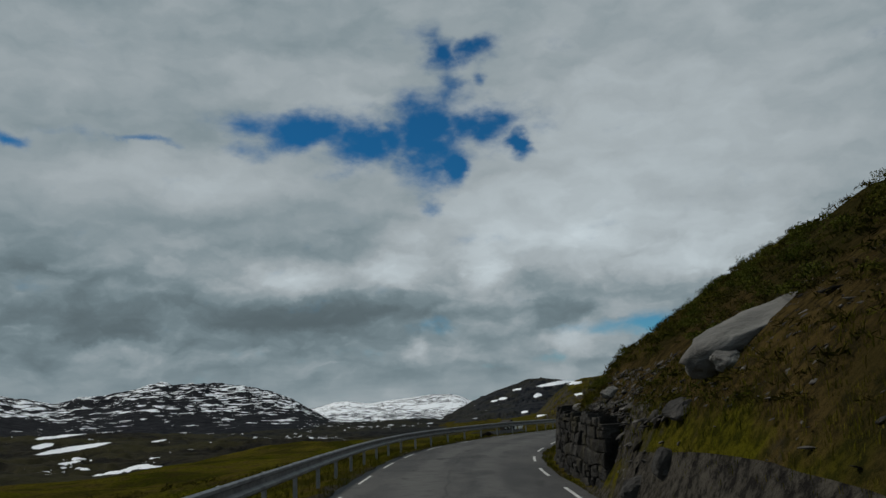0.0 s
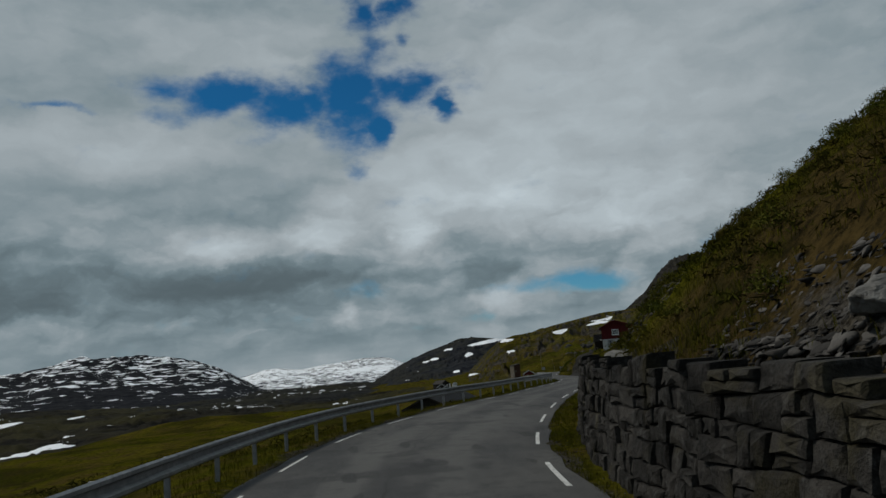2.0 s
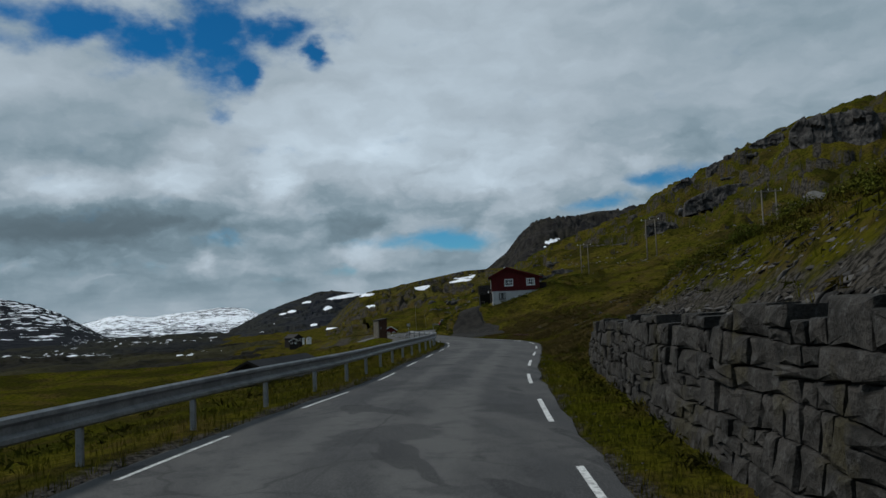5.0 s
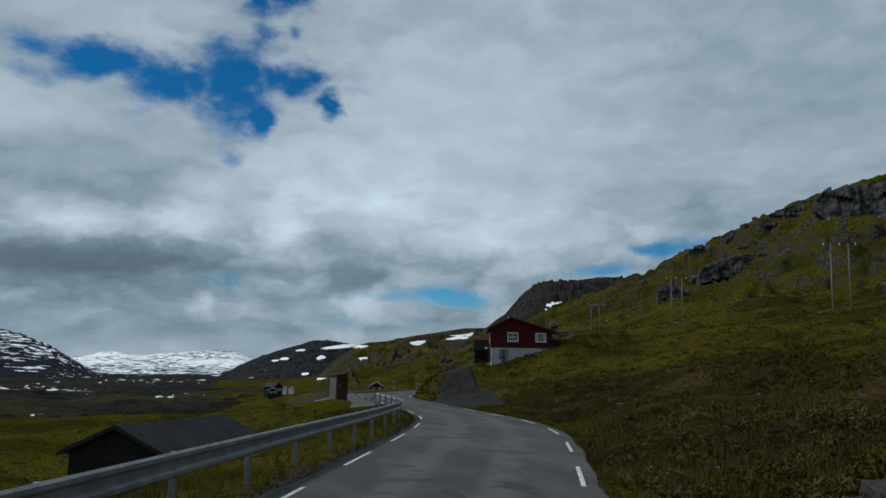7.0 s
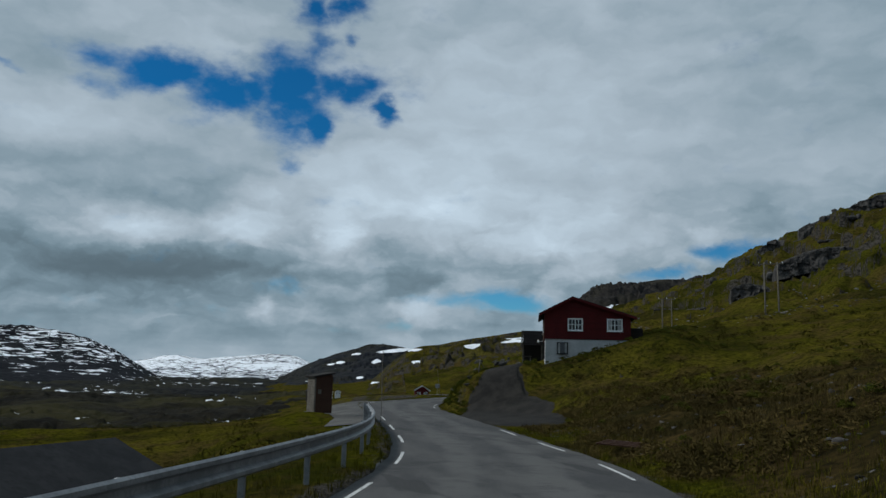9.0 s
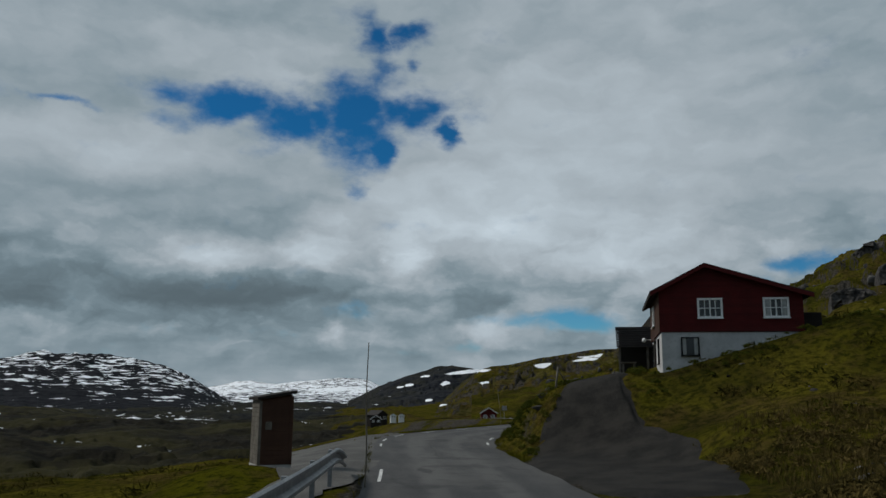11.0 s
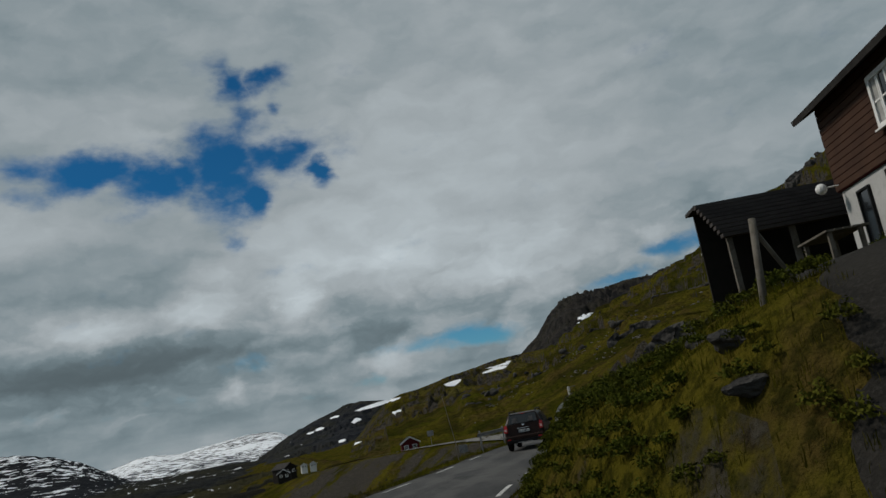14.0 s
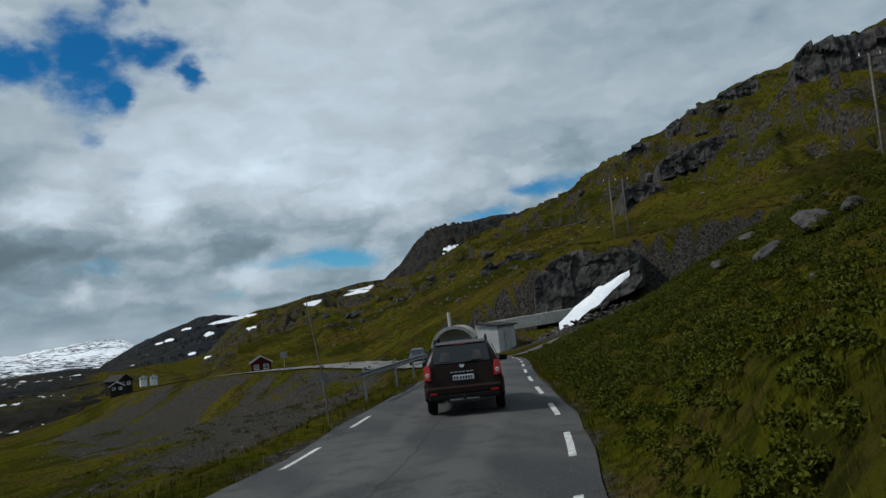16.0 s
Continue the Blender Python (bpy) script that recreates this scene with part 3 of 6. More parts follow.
    z = np.where(s_ > 1.5, np.maximum(z, z + (shelf - z) * sstep(s_, 1.5, 4.5)), z)
    z = np.where(y > 260, np.maximum(z, -2.4 - 5.0 * np.maximum(np.hypot((x - 85.0) / 9.5, (y - 270.0) / 5.0) - 1.0, 0)), z)
    # the shelf that carries the road on past the bend, with its gravelly slope
    fd, fz = far_shelf(x, y)
    z = np.where((ul > 0.8) | (y > 250), np.maximum(z, fz - 0.25 - 0.62 * np.maximum(fd - 4.2, 0) - 0.25 * sstep(fd, 3, 8) * fbm(x, y, 6, 3, 0.5, 57)), z)
    z = np.where((fd < 4.0) & (y > 246), np.minimum(z, fz - 0.1), z)
    # past the bend the road leaves to the far side and the ground levels out
    far = sstep(y, 300, 420)
    z = z * (1 - far) + (np.interp(x, (-60, 0, 30, 60, 400, 1500), (-38.0, -22.0, -12.0, -8.0, 12.0, 20.0)) + fbm(x, y, 70, 5, 0.5, 41) * 3.0) * far
    z = z - sstep(y, 425, 540) * np.interp(x, (-60, 0, 50, 120, 260), (0.0, 6.0, 12.0, 11.0, 0.0))
    inside = (ur < 0.45) & (ul < 0.45) & (y < 262)
    return np.where(inside, zr - 0.06, z)


def stretched(lo, hi, fine_lo, fine_hi, step, growth):
    mid = list(np.arange(fine_lo, fine_hi + 1e-6, step))
    a, s = [mid[-1]], step
    while a[-1] < hi:
        s *= growth
        a.append(a[-1] + s)
    b, s = [mid[0]], step
    while b[-1] > lo:
        s *= growth
        b.append(b[-1] - s)
    return np.array(b[:0:-1] + mid + a[1:])


gx = stretched(-4300, 4300, -14, 72, 0.6, 1.045)
gy = stretched(-600, 4700, 2, 236, 0.9, 1.03)
GX, GY = np.meshgrid(gx, gy)
GZ = height(GX, GY)
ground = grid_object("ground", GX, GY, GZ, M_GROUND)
yc = np.clip(GY, -60, 300)
UL, UR = (left_edge(yc) - GX) * lean(yc), (GX - right_edge(yc)) * lean(yc)
fd, fz = far_shelf(GX, GY)
worn = sstep(fd, 3.2, 5.0) * (1 - sstep(fd, 20, 40)) * sstep(UL, 4.0, 9.0) * sstep(GY, 204, 216) * (1 - sstep(GY, 325, 350)) * sstep(GX, 20, 30) * 0.72
worn = worn * (0.45 + 0.75 * sstep(fbm(GX * 0.45 + GY, GY - GX, 13, 3, 0.5, 95), -0.30, 0.10))
worn = np.maximum(worn, 0.85 * sstep(GY, 240, 246) * (1 - sstep(GY, 262, 270)) * sstep(GX, 70, 75) * (1 - sstep(GX, 92, 100)))
foot = wall_foot(GY)
ledge = sstep(UR, foot + 0.6, foot + 1.2) * (1 - sstep(UR, foot + 1.7, foot + 3.0)) * np.maximum(0.55 * sstep(GY, 25, 28) * (1 - sstep(GY, 33, 37)), sstep(GY, 50, 57) * (1 - sstep(GY, 88, 95)))
worn = np.maximum(worn, 0.95 * ledge)
edge = np.maximum((1 - sstep(UR, 0.4, 0.95)) * (UR > 0), (1 - sstep(UL, 0.5, 1.3)) * (UL > 0)) * (GY < 262) * 0.75
point_attribute(ground, "gravel", np.maximum(worn, edge))
point_attribute(ground, "dry", (sstep(GY, 84, 98) * (1 - sstep(GY, 146, 156)) * sstep(UR, 0.8, 2.5) * (1 - 0.6 * sstep(UR, 10, 22))) * 0.8 + 0.35 * sstep(UR, 25, 60) + 0.75 * sstep(UR, 0.6, 2.0) * (1 - sstep(GY, 34, 56)) + 0.3 * (UL > 0) * (1 - sstep(UL, 3, 9)) + 0.38 * sstep(UL, 2, 9) * (1 - sstep(GY, 60, 120)) + 0.45 * sstep(GY, 315, 400) * (1 - sstep(GX, 60, 110)) + 0.45 * sstep(UL, 70, 140))
tagged(ground, "rough mountain grass and heath with bare rock", "ground", kind="structure")

# ---------------------------------------------------------------- road
ys = np.arange(-40.0, 262.0, 1.0)
ts = np.linspace(0, 1, 17)
xl, xr = left_edge(ys) - 0.45 / lean(ys), right_edge(ys) + 0.40 / lean(ys)
RX = xl[:, None] + (xr - xl)[:, None] * ts[None]
RY = np.repeat(ys[:, None], 17, 1)
RZ = road_height(RY) + 0.05 * (1 - (2 * ts[None] - 1) ** 2)
RX[:, 0] += 0.12 * vnoise(ys / 2.0, ys * 0, 5)
RX[:, -1] += 0.10 * vnoise(ys / 2.0, ys * 0, 6)
road = grid_object("road", RX, RY, RZ, M_ASPHALT)
AC = np.repeat(ts[None], len(ys), 0)
point_attribute(road, "across", AC)
point_attribute(road, "wheel", np.exp(-((AC - 0.34) / 0.09) ** 2) + np.exp(-((AC - 0.66) / 0.09) ** 2))
tagged(road, "narrow grey asphalt mountain road with patched surface", "road", kind="structure")


def dash(y0, length, edge, wide):
    """One painted dash along an edge of the road."""
    n = 4
    yy = np.linspace(y0, y0 + length, n)
    c = lean(yy)
    xa, xb = edge(yy) - wide / 2 / c, edge(yy) + wide / 2 / c
    w = right_edge(yy) - left_edge(yy)
    vs = []
    for x, y in [*zip(xa, yy), *zip(xb, yy)]:
        t = (x - (left_edge(y) - 0.45)) / (right_edge(y) - left_edge(y) + 0.85)
        vs.append((x, y, float(road_height(y)) + 0.05 * (1 - (2 * t - 1) ** 2) + 0.008))
    ob = mesh_object("edge_line", vs, [(i, i + n, i + n + 1, i + 1) for i in range(n - 1)], M_LINE, road)
    return ob


def run(start, stop, step):
    while start < stop:
        yield start
        start += step


for y0 in run(6.3, 150.0, 8.7):
    dash(y0 - 2.05, 4.1, right_edge, 0.12)
for y0 in run(173.3, 232.0, 4.35):
    dash(y0 - 1.05, 2.1, right_edge, 0.12)
for y0 in run(6.6, 160.0, 8.35):
    dash(y0 - 2.0, 4.0, left_edge, 0.11)
for y0 in run(172.0, 200.0, 4.35):
    dash(y0 - 0.95, 1.9, left_edge, 0.11)

# ---------------------------------------------------------------- mountains
GRIDS = {}
# patches of snow: bearing, height and half-widths in degrees, from a place on the road
BEND, START = (34.2, 178.6, -0.5), (0.0, 11.2, -0.0)
RIDGE_SNOW = ((16.5, 3.10, 0.80, 0.20), (16.2, 2.82, 0.80, 0.20), (13.11, 2.46, 0.63, 0.16), (7.72, 1.83, 1.34, 0.28), (4.69, 1.46, 0.32, 0.16), (6.11, 0.97, 0.32, 0.16), (3.58, 0.86, 0.28, 0.2), (5.26, -0.59, 0.79, 0.2), (4.42, -0.87, 0.32, 0.16), (2.88, -1.1, 0.28, 0.2), (2.94, 0.71, 0.24, 0.16), (8.89, 1.14, 0.32, 0.16), (4.93, -0.18, 0.24, 0.2))
CRAG_SNOW = ((23.01, 5.28, 0.51, 0.28), (22.7, 5.0, 0.32, 0.16))
SHORE_SNOW = ((-23.91, -0.5, 1.9, 0.32), (-24.06, -1.45, 1.9, 0.32), (-21.74, -3.05, 1.26, 0.2), (-20.23, -2.76, 0.63, 0.2), (-18.29, -2.68, 1.74, 0.28), (-16.88, -1.52, 0.79, 0.16), (-18.91, -1.19, 0.47, 0.12), (-19.13, -2.24, 0.36, 0.16), (-24.28, -2.29, 0.63, 0.16), (-25.77, -1.2, 0.55, 0.32))


def mountain(name, label, az, el, r0, r1, mat, steps=(260, 50), rough=0.12, seed=1, centre=(20.0, 90.0), base=-18.0, crag=0.5, bend=0.95, ledge=0.0, snow=(), sink=0.0, jag=0.0):
    """A range seen over an arc: azimuths and the elevations of its crest, from its foot at r0 to its crest at r1."""
    na, nr = steps
    A = np.linspace(az[0], az[-1], na)
    E = np.interp(A, az, el)
    E = E + jag * fbm(A, A * 0, 1.5, 5, 0.55, seed + 41)
    T = np.linspace(0, 1.25, nr)
    AA, TT = np.meshgrid(A, T)
    EE = np.repeat(E[None], nr, 0)
    r = r0 + (r1 - r0) * TT
    x = centre[0] + r * np.sin(np.radians(AA))
    y = centre[1] + r * np.cos(np.radians(AA))
    top = np.tan(np.radians(EE)) * r1
    f = np.where(TT < 1, np.clip(TT, 0, 1) ** bend, 1 - 0.6 * (TT - 1))
    size = (r1 - r0) * 0.35
    n = fbm(x, y, size, 6, 0.52, seed, True) * crag + fbm(x, y, size * 0.5, 5, 0.5, seed + 7) * (1 - crag)
    z = base + (top - base) * f * (1 + rough * 1.6 * n * np.sin(np.clip(TT, 0, 1) * 3.1416)) + (top - base) * rough * 0.35 * fbm(x, y, size * 0.25, 5, 0.55, seed + 3) * np.clip(TT * 2, 0, 1)
    even = z
    if ledge:
        z = z + ledge * (0.10 * fbm(x, y, 1.2 * ledge, 3, 0.55, seed + 29) + 0.10 * fbm(x, y, 3.5 * ledge, 2, 0.5, seed + 31, True)) * sstep(TT, 0.03, 0.15)
        q = z / ledge + 1.4 * fbm(x, y, 55, 4, 0.5, seed + 11)
        part_q = q - np.floor(q)
        z = z + (ledge * (np.floor(q) + sstep(part_q, 0.62, 0.98)) - ledge * q) * 0.75 * sstep(TT, 0.04, 0.2) * sstep(fbm(x, y, 120, 3, 0.5, seed + 17), -0.5, 0.3)
        cap = np.tan(np.radians(EE)) * r * 1.0 + 1.0
        z = np.where(TT < 1, np.minimum(z, np.maximum(cap, base)), z)
        even = np.where(TT < 1, np.minimum(even, np.maximum(cap, base)), even)
    z = z - sink * (1 - sstep(AA, az[0] + 2, az[0] + 12)) * (1 - sstep(TT, 0.05, 0.4))
    drift = np.zeros(x.shape)
    for eye, spots in snow:
        a = np.degrees(np.arctan2(x - eye[0], y - eye[1]))
        e = np.degrees(np.arctan2(even - eye[2], np.hypot(x - eye[0], y - eye[1])))
        for a0, e0, wa, we in spots:
            drift = np.maximum(drift, np.exp(-1.3 * (((a - a0) / (1.4 * wa)) ** 2 + ((e - e0 - 0.12 * (a - a0)) / (0.55 * we)) ** 2)))
    z = z + (even - z) * sstep(drift, 0.05, 0.3)
    ob = grid_object(name, x, y, z, mat)
    GRIDS[name] = (x, y, z)
    if snow:
        point_attribute(ob, "snow", drift)
    return tagged(ob, label, "mountain", kind="structure")


mountain("mountain_streaked", "dark rocky mountain streaked with old snow", (-48, -40, -34, -30, -28, -26, -24.5, -23.5, -22, -20.5, -19.5, -18.8, -17.6, -16, -14.2, -12.3, -11, -10.2, -9.6, -8.8, -7.5), (3.4, 3.0, 2.5, 2.1, 1.7, 1.35, 1.7, 1.75, 2.0, 2.35, 2.45, 2.33, 2.45, 2.2, 1.95, 1.65, 1.25, 0.85, 0.45, -0.05, -0.7), 1700, 3200, M_MTN_L, (620, 120), 0.16, 2, base=-34, crag=0.65, jag=0.08)
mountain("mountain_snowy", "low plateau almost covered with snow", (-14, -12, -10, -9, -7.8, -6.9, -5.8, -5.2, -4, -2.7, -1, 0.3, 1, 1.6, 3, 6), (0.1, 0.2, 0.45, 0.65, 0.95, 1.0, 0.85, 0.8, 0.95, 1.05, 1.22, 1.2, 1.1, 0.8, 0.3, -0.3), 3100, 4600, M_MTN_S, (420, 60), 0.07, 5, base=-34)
mountain("mountain_ridge", "dark ridge with patches of snow", (-1.6, -0.8, -0.2, 0.5, 1.2, 1.7, 2.8, 4.2, 5.5, 6.7, 7.5, 8.7, 10, 13, 18), (-1.3, -0.75, -0.3, 0.1, 0.45, 0.7, 1.1, 1.65, 2.0, 2.1, 2.0, 1.8, 1.6, 1.3, 1.0), 1300, 3000, M_RIDGE, (520, 130), 0.12, 8, base=-32, crag=0.65, ledge=26.0, jag=0.05, snow=((BEND, RIDGE_SNOW),))
mountain("mountain_green", "greenish brown hill with dark crags and patches of snow", (4.6, 5.5, 6.5, 7.4, 8.2, 8.8, 9.4, 10.5, 12.5, 14, 15, 16, 18, 20, 24), (-1.4, -0.8, 0.1, 0.95, 1.55, 1.85, 2.02, 2.12, 2.55, 2.8, 2.98, 3.15, 3.22, 3.3, 3.3), 420, 1500, M_GREEN_HILL, (520, 150), 0.11, 33, base=-20, crag=0.6, ledge=20.0, bend=0.8, snow=((BEND, RIDGE_SNOW),))
mountain("mountain_crag", "steep dark crag with a patch of snow", (15.5, 17.2, 18.0, 18.9, 20.0, 21.1, 22.0, 24, 26, 28, 32, 40), (0.5, 2.9, 3.4, 4.2, 5.5, 6.4, 6.65, 6.75, 6.75, 6.8, 6.5, 5.5), 900, 2200, M_CRAG, (340, 90), 0.13, 12, base=-10, crag=0.6, ledge=30.0, jag=0.10, snow=((BEND, CRAG_SNOW),))
mountain("hillside", "green and brown hillside broken by rock ledges", (8, 12, 15, 18, 21, 24, 27, 29, 30.3, 31.5, 35, 37, 40, 42, 45, 52, 65, 85), (0.2, 0.8, 1.6, 2.7, 4.3, 5.6, 6.6, 7.3, 7.9, 8.7, 10.1, 10.8, 12.0, 12.7, 13.4, 15, 17, 18), 110, 620, M_HILL, (520, 150), 0.10, 15, centre=(26.0, 125.0), base=-9.0, crag=0.65, bend=1.12, ledge=11.0, sink=9.0, jag=0.20)
mountain("valley_hummocks", "low dark hummocks by the lake with last snow", (-60, -45, -35, -25, -18, -15, -6, -2, 1, 4), (-0.3, -0.2, -0.5, -0.7, -1.0, -1.75, -1.75, -1.75, -1.3, -1.4), 330, 1350, M_HUMMOCK, (460, 130), 0.5, 21, base=-36.0, crag=0.3, ledge=9.0, snow=((START, SHORE_SNOW),))
mountain("shore_hummocks", "dark heath hummocks along the near shore", (-28, -23, -18, -14, -10, -6, -2, 2, 5), (-3.4, -2.0, -1.5, -1.55, -1.9, -1.75, -1.6, -1.35, -1.7), 260, 820, M_HUMMOCK, (420, 110), 0.45, 23, base=-36.0, crag=0.3, ledge=8.0)
mountain("far_shore", "dark broken ground with dots of snow across the lake", (-34, -24, -15, -12, -9, -6, -3, 0, 3, 6), (-0.9, -0.7, -0.6, -0.5, -0.45, -0.5, -0.4, -0.5, -0.7, -1.2), 980, 2300, M_FAR_SHORE, (420, 90), 0.30, 27, base=-33.5, crag=0.4, ledge=9.0)
water = mesh_object("water", [(-1500, 620, -32.5), (120, 620, -32.5), (120, 2400, -32.5), (-1500, 2400, -32.5)], [(0, 1, 2, 3)], M_WATER)
tagged(water, "grey mountain lake", "lake", kind="structure")

# ---------------------------------------------------------------- more materials
def plank_build(a, b, pitch, vertical=False):
    """Painted boards, each a little different, weathered."""
    def build(n, co):
        x, y, z = n.add("ShaderNodeSeparateXYZ", {0: co}).outputs
        v = n.math("DIVIDE", n.math("ADD", x, y) if vertical else z, pitch)
        cell = n.add("ShaderNodeTexWhiteNoise", {0: n.add("ShaderNodeCombineXYZ", {0: n.math("FLOOR", v)}).outputs[0]})
        worn = n.noise(co, 1.3, 5, 0.6)
        grain = n.noise(n.vmath("MULTIPLY", co, (3, 3, 30) if vertical is False else (30, 30, 2)), 1.0, 4, 0.6)
        col = n.mix(n.math("ADD", n.math("MULTIPLY", cell.outputs["Value"], 0.4), n.math("MULTIPLY", n.ramp(worn, 0.35, 0.65), 0.6)), a, b)
        return n.mix(n.math("MULTIPLY", n.ramp(grain, 0.5, 0.7), 0.3), col, tuple(c * 0.5 for c in a)), (grain, 0.2, 0.01)
    return build


M_RED = material("red_boards", plank_build((0.105, 0.014, 0.014), (0.070, 0.012, 0.012), 0.14), 0.75)
M_BROWN_BOARD = material("brown_boards", plank_build((0.075, 0.040, 0.026), (0.050, 0.027, 0.019), 0.16), 0.85)
M_DARK_BOARD = material("dark_boards", plank_build((0.030, 0.026, 0.022), (0.018, 0.016, 0.014), 0.16), 0.85)
M_GREY_BOARD = material("grey_brown_boards", plank_build((0.075, 0.066, 0.062), (0.050, 0.044, 0.042), 0.3), 0.85)
M_WHITE = material("white_trim", speckled((0.74, 0.74, 0.72), (0.82, 0.82, 0.80), 2.0, 0.05, 0.004, 6, (0.45, 0.45, 0.43)), 0.6)
M_RENDER = material("white_render", speckled((0.42, 0.42, 0.41), (0.52, 0.52, 0.51), 0.9, 0.3, 0.01, 8, (0.28, 0.28, 0.27)), 0.9)
M_CONCRETE = material("concrete", speckled((0.36, 0.35, 0.32), (0.47, 0.46, 0.42), 0.35, 0.3, 0.02, 8, (0.17, 0.165, 0.15)), 0.9)
M_TILE = material("roof_tiles", speckled((0.030, 0.027, 0.026), (0.050, 0.046, 0.043), 1.4, 0.2, 0.02), 0.8)
M_FELT = material("roof_felt", speckled((0.012, 0.013, 0.015), (0.022, 0.023, 0.025), 0.6, 0.2, 0.02), 0.85)
M_GLASS = material("window_glass", lambda n, co: ((0.012, 0.014, 0.016), None), 0.08, 0, 0.6)
M_CURTAIN = material("curtain", speckled((0.42, 0.42, 0.40), (0.30, 0.30, 0.29), 6.0, 0.1, 0.01), 0.9)
M_WOOD = material("grey_wood", speckled((0.11, 0.098, 0.08), (0.17, 0.155, 0.13), 3.0, 0.3, 0.01, 6), 0.9)
M_PAINT = material("brown_metallic_paint", lambda n, co: (n.mix(n.ramp(n.noise(co, 1.5, 4, 0.6), 0.4, 0.6), (0.017, 0.0085, 0.006), (0.023, 0.012, 0.008)), None), 0.36, 0.0, 0.14)
M_BLUE_PAINT = material("dark_blue_paint", lambda n, co: ((0.010, 0.014, 0.025), None), 0.3, 0.3, 0.5)
M_BLACK = material("black_plastic", speckled((0.010, 0.010, 0.010), (0.016, 0.016, 0.016), 8.0, 0.1, 0.003), 0.6)
M_RUBBER = material("tyre_rubber", speckled((0.008, 0.008, 0.008), (0.014, 0.013, 0.012), 10.0, 0.2, 0.003), 0.85)
M_CHROME = material("bright_metal", lambda n, co: ((0.62, 0.62, 0.62), None), 0.22, 1.0, 0.5)
M_LAMP = material("tail_lamp", lambda n, co: ((0.42, 0.012, 0.010), None), 0.15, 0, 0.6)
M_LAMP_W = material("lamp_lens", lambda n, co: ((0.70, 0.45, 0.40), None), 0.15, 0, 0.6)
M_SEAT = material("seat_cloth", speckled((0.05, 0.05, 0.052), (0.075, 0.075, 0.078), 6.0, 0.1, 0.004), 0.9)
M_PLATE = material("plate_white", lambda n, co: ((0.72, 0.72, 0.72), None), 0.5)
M_INK = material("plate_ink", lambda n, co: ((0.015, 0.015, 0.02), None), 0.6)
M_GRAVEL = material("gravel", speckled((0.060, 0.058, 0.055), (0.10, 0.097, 0.09), 0.6, 0.5, 0.02, 30, (0.15, 0.145, 0.14)), 0.95)
M_PALE_ROAD = material("pale_road", speckled((0.15, 0.146, 0.135), (0.21, 0.205, 0.19), 0.5, 0.3, 0.02, 20, (0.11, 0.107, 0.10)), 0.95)
M_DRIVE = material("dark_gravel", speckled((0.010, 0.0095, 0.0085), (0.024, 0.022, 0.019), 0.9, 0.8, 0.03, 22, (0.046, 0.043, 0.038)), 0.95)
M_CLIFF = material("cliff_rock", speckled((0.028, 0.027, 0.026), (0.085, 0.080, 0.074), 0.35, 0.8, 0.25, 5, (0.014, 0.014, 0.014)), 0.92)


def foliage_build(a, b, c, shade=0.55):
    def build(n, co):
        geo = n.add("ShaderNodeNewGeometry").outputs["Random Per Island"]
        big = n.noise(co, 0.35, 4, 0.6)
        col = n.mix(n.ramp(big, 0.35, 0.65), a, b)
        # shade of hollows painted into the leaf colour by broad noise, whatever the relief
        painted_hollow = n.math("MULTIPLY", n.ramp(n.noise(co, 0.16, 5, 0.6), 0.45, 0.58), shade)
        return n.mix(n.math("MAXIMUM", n.math("MULTIPLY", geo, 0.6), painted_hollow), col, c), None
    return build


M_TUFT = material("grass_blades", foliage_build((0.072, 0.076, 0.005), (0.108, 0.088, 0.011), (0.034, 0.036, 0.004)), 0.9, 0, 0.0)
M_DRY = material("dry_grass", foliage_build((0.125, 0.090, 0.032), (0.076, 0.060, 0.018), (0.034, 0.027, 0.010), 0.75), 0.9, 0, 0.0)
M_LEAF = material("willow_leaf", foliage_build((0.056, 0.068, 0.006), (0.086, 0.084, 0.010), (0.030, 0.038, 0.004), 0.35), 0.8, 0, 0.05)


# ---------------------------------------------------------------- rocks
def rock_data(seed, n_sub=2, flat=0.75, mat=None, jag=0.35, cut=(0.27, 0.42)):
    """A broken stone about one metre across."""
    bm = bmesh.new()
    bmesh.ops.create_icosphere(bm, subdivisions=n_sub, radius=0.5)
    rng = random.Random(seed)
    cuts = [(Vector((rng.uniform(-1, 1), rng.uniform(-1, 1), rng.uniform(-1, 1))).normalized(), rng.uniform(*cut)) for _ in range(9)]
    for v in bm.verts:
        for nrm, dist in cuts:
            over = v.co.dot(nrm) - dist
            if over > 0:
                v.co -= nrm * over * 0.92
        q = v.co + Vector((seed, 0, 0))
        v.co *= 1 + jag * (0.22 * noise.noise(q * 3.1) + 0.10 * noise.noise(q * 8.0) + 0.05 * noise.noise(q * 17.0))
        v.co.z *= flat
    me = bpy.data.meshes.new("rock")
    bm.to_mesh(me)
    bm.free()
    me.materials.append(mat or M_BOULDER)
    return me


